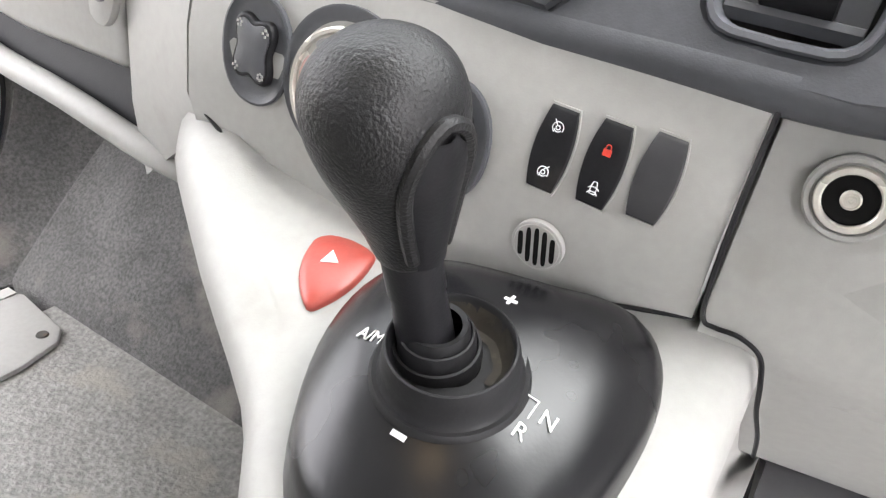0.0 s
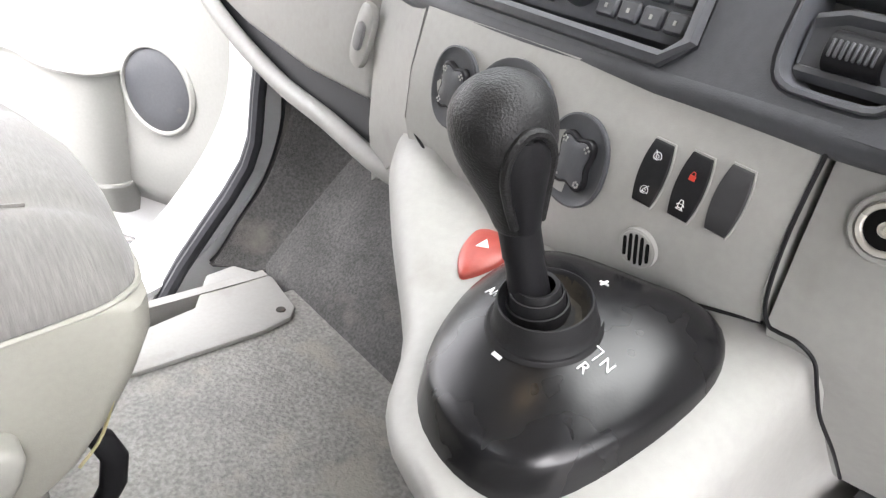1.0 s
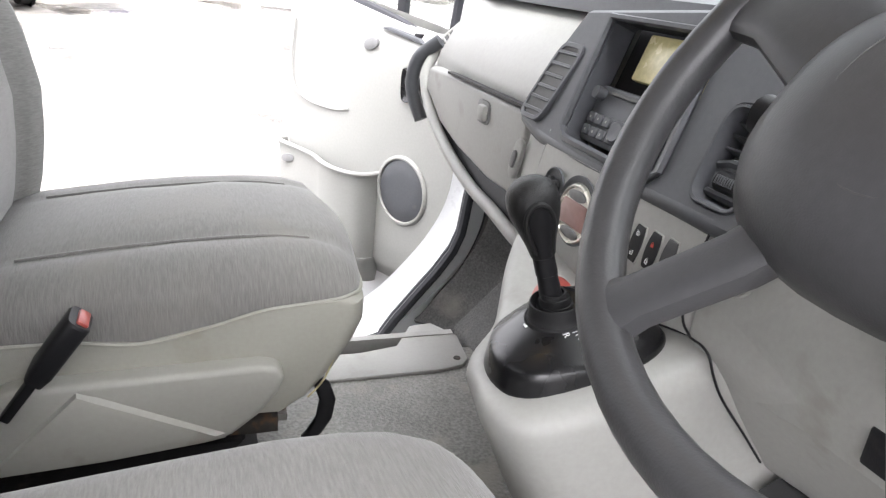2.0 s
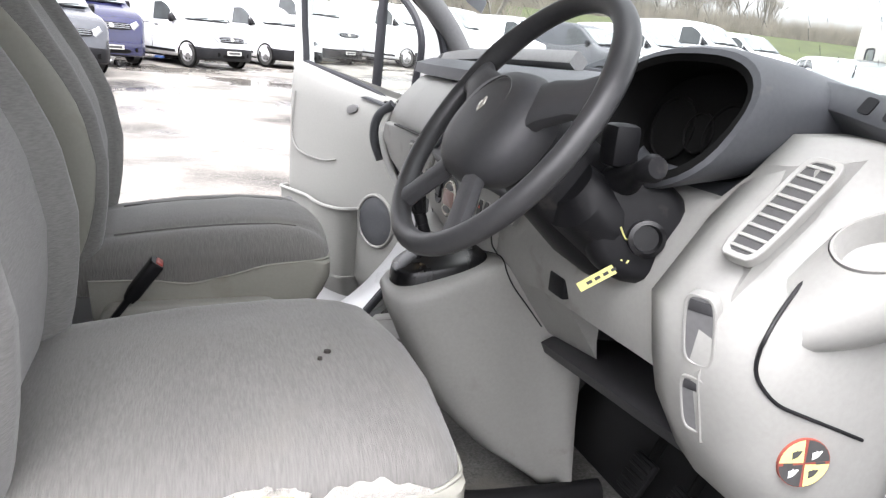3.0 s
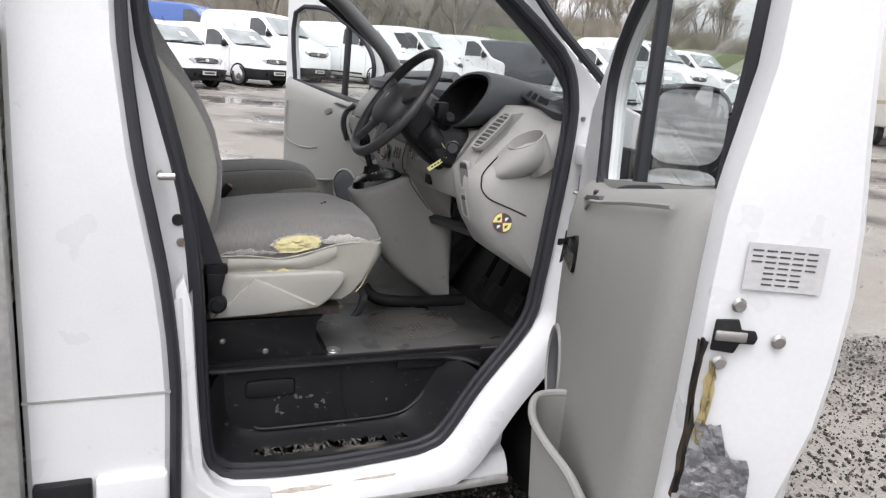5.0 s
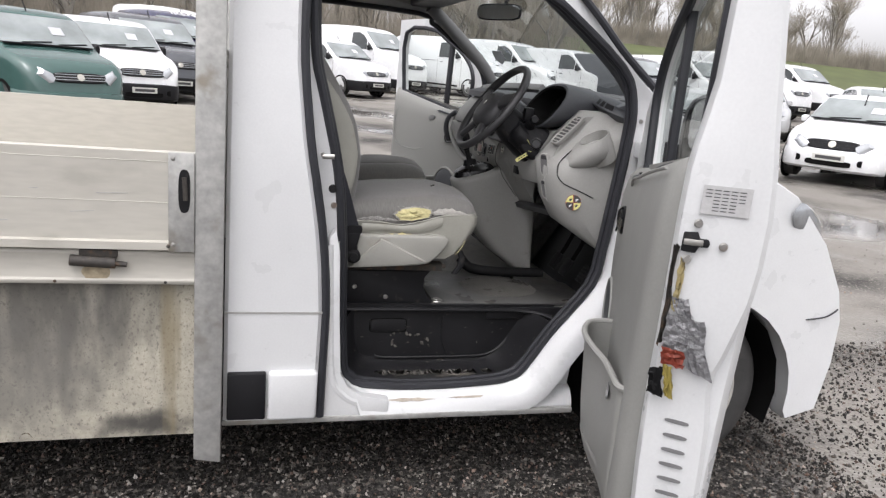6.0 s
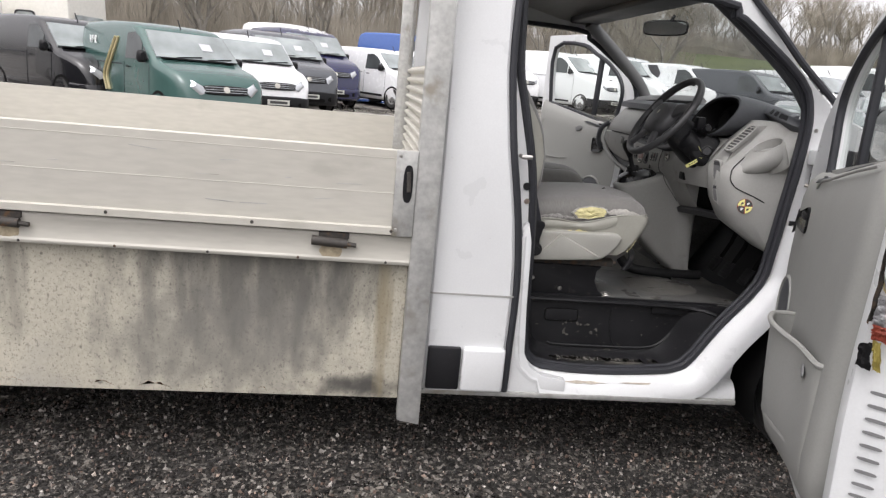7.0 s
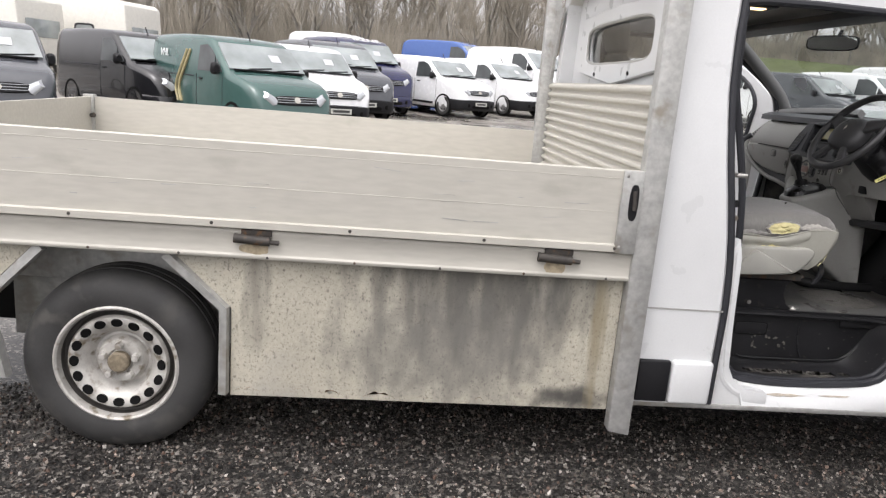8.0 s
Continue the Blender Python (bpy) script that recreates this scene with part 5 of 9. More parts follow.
    for v in (-1, 1):
        rings = []
        for i in range(15):
            z = 0.915 + 0.52 * i / 14
            f = back_front(z)
            yy = yc + v * width / 2 * (1.0 if z < 1.3 else math.sqrt(max(0.05, 1 - ((z - 1.3) / 0.335) ** 2 * 0.75)))
            half = 0.046 * math.sqrt(max(0.03, 1 - ((z - 1.16) / 0.272) ** 2)) + 0.004
            rings.append([(f - 0.066 + half * a, yy + v * 0.014 * b - v * 0.002, z) for a, b in oval(0, 0, 1, 1, 20, 2.6)])
        side = part("side_panel", loft(rings), VINYL, s, "cream vinyl backrest side")
        part("panel_piping", tube([r[0] for r in rings], 0.0022, 6), BACKCLOTH, side)
    hr = part("head_restraint", loft([[(0.255 + 0.045 * a * q - 0.12 * (z - 1.62), yc + 0.13 * b * q, z) for a, b in oval(0, 0, 1, 1, 20, 3)] for z, q in ((1.61, 0.7), (1.62, 0.92), (1.64, 1.0), (1.75, 1.0), (1.78, 0.85))]), FABRIC, s, "grey cloth head restraint")
    for d in (-0.06, 0.06):
        part("post", tube([(0.27, yc + d, 1.55), (0.255, yc + d, 1.62)], 0.006, 8), STEEL, hr)
    # plastic side covers with a folded corner, runners, pedestal
    for yy, v in ((y0, -1), (y1, 1)):
        cover = part("side_cover", prism([(0.462, 0.742), (0.468, 0.785), (0.484, 0.845), (0.50, 0.861), (0.63, 0.863), (0.79, 0.866), (0.815, 0.862), (0.826, 0.848), (0.818, 0.825), (0.79, 0.79), (0.757, 0.764), (0.72, 0.755), (0.60, 0.748)], "y", yy + v * 0.036, yy - v * 0.004, 0.009, 3), COVER, s, "cream plastic seat side cover")
        part("cover_facet", loft([[(x, yy + v * o, z) for x, z in pts] for pts, o in (([(0.468, 0.746), (0.576, 0.854), (0.60, 0.845), (0.752, 0.770), (0.748, 0.762), (0.60, 0.75)], 0.034), ([(0.474, 0.748), (0.577, 0.850), (0.60, 0.838), (0.735, 0.772), (0.72, 0.764), (0.60, 0.753)], 0.043), ([(0.50, 0.756), (0.578, 0.842), (0.60, 0.828), (0.70, 0.778), (0.68, 0.770), (0.60, 0.762)], 0.0455))]), COVER, cover)
    for yy in (y0 + 0.05, y1 - 0.05):
        runner = part("runner", prism([(yy - 0.024, 0.718), (yy - 0.024, 0.742), (yy - 0.012, 0.748), (yy + 0.012, 0.748), (yy + 0.024, 0.742), (yy + 0.024, 0.718), (yy + 0.008, 0.718), (yy + 0.008, 0.726), (yy - 0.008, 0.726), (yy - 0.008, 0.718)], "x", 0.46, 0.825, 0.001, 1), RUSTY, s, "black steel seat runner")
        part("runner_tongue", box((0.815, yy, 0.735), (0.05, 0.03, 0.012), 0.002), STEEL, runner)
    part("pedestal", prism([(0.44, 0.59), (0.815, 0.59), (0.80, 0.603), (0.775, 0.62), (0.757, 0.66), (0.76, 0.70), (0.78, 0.72), (0.44, 0.72)], "y", y0 + 0.012, y1 - 0.02, 0.006), BLACK, s, "black steel seat pedestal")
    for x, z in ((0.616, 0.622), (0.50, 0.66)):
        part("pedestal_bolt", lathe([(0, 0.005), (0.007, 0.004), (0.009, 0)], 10, Matrix.Translation((x, y0 + 0.012, z)) @ pose(0, 0, 0, 90)), STEEL, s)
    foot = part("pedestal_foot", lathe([(0.0, 0.008), (0.012, 0.008), (0.013, 0.004), (0.022, 0.003), (0.024, 0)], 18, Matrix.Translation((0.815, y0 + 0.03, 0.603))), STEEL, s)
    part("adjuster_lever", loft([[(x + 0.012 * u, y0 - 0.0 + 0.008 * v + dy, z) for u, v in oval(0, 0, 1, 1, 14, 3)] for x, dy, z in ((0.868, 0.02, 0.81), (0.884, 0.016, 0.80), (0.893, 0.012, 0.775), (0.888, 0.01, 0.745), (0.874, 0.01, 0.722), (0.868, 0.01, 0.716))]), BLACK, s, "black seat adjuster lever")
    if torn:
        tear(s, y0)
    return s


def tear(s, y0):
    """A burst corner with bare foam, frayed threads and peeled vinyl."""
    rng = random.Random(7)

    def skin(z):
        """y of the cushion's flank at the height z."""
        q = min(1.0, max(0.0, (0.985 - z) / 0.048))
        return y0 + 0.07 * (1 - math.sqrt(1 - (1 - q) ** 2)) - 0.0045

    def hole_rim(a, seed):
        q = 1 + 0.16 * noise.noise((math.cos(a) * 2, math.sin(a) * 2, seed)) + 0.10 * noise.noise((math.cos(a) * 7, math.sin(a) * 7, seed))
        return 0.692 + 0.064 * q * math.cos(a), 0.937 + 0.023 * q * math.sin(a) + 0.06 * 0.10 * math.cos(a)

    # the hole: foam lumps standing in a ragged ring of torn cloth
    bm = bmesh.new()
    rings = []
    n, rows = 60, 12
    for r in range(rows + 1):
        ring = []
        for k in range(n):
            a = k * math.tau / n
            x, z = hole_rim(a, 9.0)
            f = r / rows
            x, z = 0.692 + (x - 0.692) * f, 0.937 + (z - 0.937) * f
            lump = 0.007 * noise.noise((x * 70, z * 90, 1.0)) + 0.003 * noise.noise((x * 190, z * 190, 4.0))
            crack = 0.008 * math.exp(-((x - 0.70 - 0.012 * math.sin(z * 300)) / 0.006) ** 2) * math.exp(-((z - 0.928) / 0.008) ** 2)
            ring.append(bm.verts.new((x, skin(z) - 0.0055 - lump * (1 - 0.7 * f) + crack * 0.7, z)))
        rings.append(ring)
    for p, q in zip(rings[1:], rings[2:]):
        for k in range(n):
            bm.faces.new((p[k], p[(k + 1) % n], q[(k + 1) % n], q[k]))
    bm.faces.new(rings[1])
    bmesh.ops.delete(bm, geom=rings[0], context="VERTS")
    bmesh.ops.recalc_face_normals(bm, faces=bm.faces)
    part("bare_foam", bm, FOAM, s, "bare yellow foam in a burst seam", angle=80)
    bm = bmesh.new()
    rings = []
    for f, lift in ((0.95, 0.002), (1.0, 0.006), (1.06, 0.0045), (1.13, 0.0)):
        ring = []
        for k in range(72):
            a = k * math.tau / 72
            x, z = hole_rim(a, 9.0)
            g = 1 + (f - 1) * (1 + 0.7 * noise.noise((math.cos(a) * 9, math.sin(a) * 9, 3.0)))
            x, z = 0.692 + (x - 0.692) * g, 0.937 + (z - 0.937) * g
            ring.append(bm.verts.new((x, skin(z) - lift * (1 + 0.5 * noise.noise((x * 150, z * 150, 0))), z)))
        rings.append(ring)
    for p, q in zip(rings, rings[1:]):
        for k in range(72):
            bm.faces.new((p[k], p[(k + 1) % 72], q[(k + 1) % 72], q[k]))
    bmesh.ops.recalc_face_normals(bm, faces=bm.faces)
    part("frayed_edge", bm, FRAY, s, "frayed pale backing cloth", angle=80)

    def worn(x0, x1, low, high, seed, material, name, label, out=0.0015):
        """A ragged worn strip along the flank."""
        bm = bmesh.new()
        cols = []
        for i in range(41):
            f = i / 40
            x = x0 + (x1 - x0) * f
            taper = math.sin(math.pi * min(1, max(0, f))) ** 0.45
            lo = low + 0.03 * 0.06 * noise.noise((x * 60, seed, 0)) * 3
            hi = low + (high - low) * taper * (0.75 + 0.5 * noise.noise((x * 45, seed, 2)))
            col = []
            for j in range(6):
                z = lo + (hi - lo) * j / 5
                col.append(bm.verts.new((x, skin(z) - out * (1 - abs(j / 2.5 - 1) ** 2 * 0.8) - 0.0008 * noise.noise((x * 200, z * 200, seed)), z)))
            cols.append(col)
        for p, q in zip(cols, cols[1:]):
            for j in range(5):
                bm.faces.new((p[j], p[j + 1], q[j + 1], q[j]))
        bmesh.ops.recalc_face_normals(bm, faces=bm.faces)
        return part(name, bm, material, s, label, angle=80)

    worn(0.752, 0.895, 0.936, 0.966, 5.0, FRAY, "frayed_patch", "frayed pale backing cloth")
    worn(0.49, 0.64, 0.908, 0.928, 8.0, WORN, "worn_patch", "rubbed thin grey cloth")
    worn(0.60, 0.716, 0.858, 0.869, 4.0, FOAM, "bare_foam", "bare yellow foam in a split seam", 0.012)
    # loose vinyl fold over the split
    fold = [[(x, y0 - 0.011 - 0.008 * math.sin(t * math.pi) * (0.6 + 0.4 * math.sin(x * 40)), z0 + (z1 - z0) * t) for t in [q / 6 for q in range(7)]] for x, z0, z1 in ((0.51, 0.868, 0.90), (0.56, 0.872, 0.899), (0.61, 0.873, 0.897), (0.66, 0.872, 0.894), (0.71, 0.87, 0.902), (0.76, 0.88, 0.92), (0.80, 0.90, 0.930))]
    part("vinyl_fold", loft(fold, cap=False, closed=False), VINYL, s, "loose wrinkled vinyl")
    threads = []
    for k in range(46):
        a = rng.uniform(0, math.tau)
        x, z = hole_rim(a, 9.0)
        x, z = 0.692 + (x - 0.692) * 1.08, 0.937 + (z - 0.937) * 1.12
        p = Vector((x, skin(z) - 0.003, z))
        q = p + Vector((rng.uniform(-0.012, 0.012), rng.uniform(-0.006, 0.0), rng.uniform(-0.008, 0.008)))
        threads.append(tube([p, (p + q) / 2 + Vector((0, -0.003, 0.003)), q], 0.0005, 3))
    tagged(part("loose_threads", joined(*threads), FRAY, s, "loose frayed threads"), kind="stuff")
    for x, y, r in ((0.815, y0 + 0.225, 0.0045), (0.802, y0 + 0.205, 0.003)):
        part("burn_hole", prism(oval(x, y, r, r * 0.7, 12), "z", 1.004, 1.0105), RUSTY, s)


seat("cab_seat", 0.285, 0.80, "grey cloth driver's seat with a burst, foam-showing edge", True)
seat("cab_seat", 1.125, 1.60, "grey cloth passenger seat with cream vinyl sides", False)


def buckle(a, b, label):
    a, b = Vector(a), Vector(b)
    t = thing("seat_belt_buckle", label, "belt buckle", a)
    z = (b - a).normalized()
    x = Vector((0, 1, 0))
    y = z.cross(x).normalized()
    m = axes(a, x, y, z)
    L = (b - a).length
    part("stalk", place(box((0, 0, L * 0.25), (0.022, 0.012, L * 0.5), 0.003), m), BLACK, t)
    part("housing", place(loft([[(0.024 * u * k, 0.014 * v * k, h) for u, v in oval(0, 0, 1, 1, 16, 4)] for h, k in ((L * 0.4, 0.8), (L * 0.5, 1.0), (L * 0.98, 1.05), (L, 0.95))]), m), BLACK, t, "black plastic buckle housing")
    part("button", place(box((0, -0.003, L), (0.034, 0.014, 0.008), 0.003), m), RED, t, "red release button")


buckle((0.50, 1.085, 0.83), (0.59, 1.085, 0.955), "black seat belt buckle with a red button, beside the passenger seat")
buckle((0.50, 0.835, 0.80), (0.58, 0.835, 0.895), "black seat belt buckle with a red button, beside the driver's seat")
belt = thing("seat_belt", "dark grey seat belt hanging beside the driver's seat", "seat belt", (0.44, 0.25, 0.76))
web = [(0.22, 0.15, 1.62), (0.275, 0.165, 1.40), (0.343, 0.19, 1.20), (0.402, 0.215, 1.05), (0.441, 0.23, 0.93), (0.456, 0.235, 0.885)]
part("webbing", loft([[(x, y, z), (x + 0.042, y + 0.012, z), (x + 0.0425, y + 0.0138, z), (x + 0.0005, y + 0.0018, z)] for x, y, z in web]), WEBBING, belt, "dark webbing")
part("tongue_cap", loft([[(0.478 + 0.028 * u * q, 0.240 + 0.012 * v * q, z) for u, v in oval(0, 0, 1, 1, 18, 4)] for z, q in ((0.872, 1.0), (0.886, 1.06), (0.896, 0.96), (0.898, 0.7))]), BLACK, belt)
part("stalk", prism([(0.452, 0.875), (0.502, 0.875), (0.492, 0.83), (0.494, 0.79), (0.470, 0.782), (0.458, 0.80)], "y", 0.226, 0.25, 0.006), BLACK, belt, "black belt stalk")
part("tongue", lathe([(0, 0.016), (0.014, 0.016), (0.016, 0.010), (0.024, 0.008), (0.026, 0), (0.026, -0.012)], 18, Matrix.Translation((0.480, 0.232, 0.79)) @ pose(0, 0, 0, 90)), RUBBER, belt, "black belt anchor")

# ---- dashboard ----
dash = thing("dashboard", "grey and charcoal moulded van dashboard", "dashboard", (1.4, 0.95, 0.9))


def across(sections):
    """Skin over profiles (y, [(x, z), ...])."""
    return loft([[(x, y, z) for x, z in p] for y, p in sections])


# dark top with a rounded rear lip
part("top_pad", across([(y, [(1.245 + d, 1.335), (1.25 + d, 1.362), (1.30 + d, 1.378), (1.50, 1.385), (1.62 - e, 1.384), (1.64 - e, 1.36), (1.5, 1.32)]) for y, d, e in ((0.265, 0.16, 0.1), (0.275, 0.16, 0.1), (0.585, 0.16, 0.02), (0.60, 0.0, 0.0), (0.7, 0.0, 0.0), (0.95, 0.0, -0.02), (1.2, 0.0, 0.0), (1.5, 0.0, 0.07), (1.745, 0.04, 0.17))]), DARK, dash, "charcoal dashboard top")
# passenger side: padded face, glove box and shelf
part("passenger_panel", across([(1.15, [(1.175, 1.205), (1.178, 1.22), (1.20, 1.27), (1.25, 1.325), (1.33, 1.35), (1.52, 1.35), (1.52, 1.05), (1.19, 1.06)]),
                                            (1.45, [(1.175, 1.205), (1.178, 1.22), (1.20, 1.27), (1.25, 1.325), (1.33, 1.35), (1.52, 1.35), (1.52, 1.06), (1.19, 1.07)]),
                                            (1.62, [(1.185, 1.205), (1.19, 1.222), (1.215, 1.27), (1.265, 1.325), (1.34, 1.35), (1.52, 1.35), (1.52, 1.09), (1.20, 1.09)]),
                                            (1.66, [(1.21, 1.205), (1.215, 1.222), (1.24, 1.265), (1.29, 1.31), (1.36, 1.34), (1.52, 1.34), (1.52, 1.12), (1.22, 1.12)])]), TRIM, dash, "pale grey passenger side panel")
glove = part("glove_box_lid", prism([(1.158, 1.067), (1.28, 1.066), (1.42, 1.082), (1.52, 1.105), (1.615, 1.155), (1.60, 1.198), (1.49, 1.2), (1.158, 1.196)], "x", 1.163, 1.20, 0.009, 3), TRIM, dash, "pale grey glove box lid")
part("latch_recess", prism(oval(1.312, 1.166, 0.024, 0.019, 20, 4), "x", 1.160, 1.168, 0.002), TRIM_MID, glove)
part("latch", box((1.157, 1.305, 1.166), (0.012, 0.026, 0.026), 0.005), TRIM, glove)
part("seam", box((1.1665, 1.32, 1.2015), (0.012, 0.34, 0.004)), BLACK, dash)
part("shelf_lip", tube(smooth_path([(1.20, 1.672, 1.22), (1.17, 1.64, 1.175), (1.162, 1.58, 1.125), (1.16, 1.48, 1.078), (1.16, 1.34, 1.04), (1.16, 1.23, 1.028), (1.162, 1.12, 1.012), (1.185, 1.05, 1.0), (1.21, 1.0, 0.99)], 5), 0.0105, 10), TRIM, dash, "pale grey shelf lip")
part("shelf_slot", across([(1.10, [(1.168, 1.008), (1.185, 1.066), (1.45, 1.07), (1.45, 1.0)]), (1.35, [(1.168, 1.034), (1.185, 1.075), (1.45, 1.08), (1.45, 1.02)]), (1.60, [(1.175, 1.115), (1.19, 1.13), (1.45, 1.13), (1.45, 1.08)])]), BLACK, dash, "dark shelf under the glove box")
part("grab_handle", tube(smooth_path([(1.20, 1.655, 1.24), (1.165, 1.68, 1.20), (1.158, 1.685, 1.14), (1.175, 1.66, 1.08)], 5), 0.014, 10), DARK, dash, "dark passenger grab handle")


def vent(name, centre, u, v, w, h, bars, label, surround=DARK):
    """A louvred outlet: frame, dark box and slats; u across, v along the slats' stack."""
    u, v = Vector(u).normalized(), Vector(v).normalized()
    n = u.cross(v).normalized()
    m = axes(centre, u, v, n)
    f = part(name, place(plate(oval(0, 0, w / 2 + 0.006, h / 2 + 0.007, 24, 5), [oval(0, 0, w / 2, h / 2, 24, 5)], "z", -0.012, 0.0030, 0.001), m), surround, dash, label)
    part("vent_box", place(prism(oval(0, 0, w / 2 + 0.004, h / 2 + 0.004, 24, 5), "z", -0.008, 0.001), m), INK, f)
    for k in range(bars):
        y = -h / 2 + h * (k + 0.5) / bars
        part("slat", place(box((0, y, 0.0006), (w, h / bars * 0.30, 0.005), 0.0008, 1), m), surround, f)
    return f, m


# centre stack
part("centre_panel", across([(1.052, [(1.135, 1.06), (1.126, 1.09), (1.128, 1.13), (1.14, 1.178), (1.25, 1.178), (1.25, 1.04)]),
                                     (0.90, [(1.13, 1.045), (1.124, 1.08), (1.128, 1.13), (1.14, 1.178), (1.25, 1.178), (1.25, 1.03)]),
                                     (0.746, [(1.152, 1.066), (1.139, 1.09), (1.138, 1.13), (1.148, 1.175), (1.25, 1.178), (1.25, 1.04)])]), TRIM, dash, "pale grey switch panel")
part("panel_end", across([(1.058, [(1.14, 1.06), (1.13, 1.09), (1.132, 1.13), (1.146, 1.195), (1.25, 1.2), (1.25, 1.04)]), (1.148, [(1.165, 0.99), (1.158, 1.05), (1.160, 1.14), (1.172, 1.20), (1.25, 1.2), (1.25, 1.0)])]), TRIM, dash)
part("socket_panel", across([(0.742, [(1.245, 0.93), (1.165, 1.045), (1.150, 1.07), (1.152, 1.12), (1.158, 1.175), (1.25, 1.178), (1.25, 0.93)]), (0.55, [(1.255, 0.95), (1.185, 1.05), (1.170, 1.075), (1.172, 1.12), (1.178, 1.175), (1.25, 1.18), (1.25, 0.98)])]), TRIM, dash, "pale grey panel round the power socket")


def knob(y, z, name, label):
    """A four-lobed grip sunk in an oval dish."""
    m = Matrix.Translation((1.1275, y, z)) @ pose(0, 0, 0, 0, -85)
    k = part(name, place(loft([[(u, v, h) for u, v in oval(0, 0, a, b, 36, 2.2)] for a, b, h in ((0.0305, 0.0245, -0.002), (0.0305, 0.0245, 0.0008), (0.0292, 0.0232, 0.0012), (0.0275, 0.0215, -0.0004), (0.024, 0.018, -0.001))]), m), DARK, dash, label)
    lobes = [((0.0165 + 0.0030 * math.cos(4 * (a - 0.7))) * math.cos(a) * 1.12, (0.0165 + 0.0030 * math.cos(4 * (a - 0.7))) * math.sin(a) * 0.86) for a in [i * math.tau / 48 for i in range(48)]]
    g = part("grip", place(loft([[(u * q, v * q, h) for u, v in lobes] for q, h in ((1.0, -0.002), (1.0, 0.0022), (0.96, 0.0034), (0.9, 0.0038), (0.86, 0.0034), (0.4, 0.0042))]), m), BLACK, k, "four-lobed black knob")
    part("grip_face", place(loft([[(u * q, v * q, h) for u, v in lobes] for q, h in ((0.84, 0.002), (0.84, 0.0040), (0.78, 0.0044), (0.3, 0.0047))]), m), DARK, g)
    for a, c in ((0.7, 5), (2.27, 4), (3.84, 6), (5.41, 4)):
        u, v = 0.0165 * math.cos(a) * 1.0, 0.0165 * math.sin(a) * 0.78
        for i in range(c):
            t = i * math.tau / c
            part("symbol", place(box((u + 0.0017 * math.cos(t), v + 0.0017 * math.sin(t), 0.0046), (0.0013, 0.0011, 0.0006)), m), TRIM, k)
    return k


knob(0.9995, 1.131, "heater_knob", "charcoal heater control with a lobed grip")
knob(0.878, 1.120, "heater_knob", "charcoal heater control with a lobed grip")
dm = Matrix.Translation((1.1265, 0.938, 1.123)) @ pose(0, 0, 0, 0, -85)
# Flush dark ring; shade round the display is put into its colour.
part("dial_shade_ring", place(loft([[(u + 0.004, v, h) for u, v in oval(0, 0, r, r, 40)] for r, h in ((0.041, -0.002), (0.041, 0.0006), (0.0395, 0.0008), (0.037, -0.0006), (0.033, -0.0006))], cap=False), dm), DARK, dash, "dark ring for the shade round the display")
clock = part("display_dial", place(lathe([(0.0345, -0.004), (0.0345, 0.002), (0.0332, 0.0036), (0.0316, 0.0032), (0.0308, 0.0012), (0, 0.0012)], 40), dm), CHROME, dash, "round silver-rimmed display")
part("display_face", place(prism([(max(-0.015, min(0.015, a)), b) for a, b in oval(0, 0, 0.029, 0.029, 32)], "z", 0.0, 0.0026, 0.0005), dm), mat("red_display", (0.28, 0.16, 0.145), 0.3, vary=0.1, bump=0), clock, "dull red display")
for du in (0.022, -0.022):
    part("display_button", place(prism(oval(du, 0, 0.0065, 0.019, 20), "z", 0.001, 0.0036, 0.001), dm), TRIM_MID, clock)


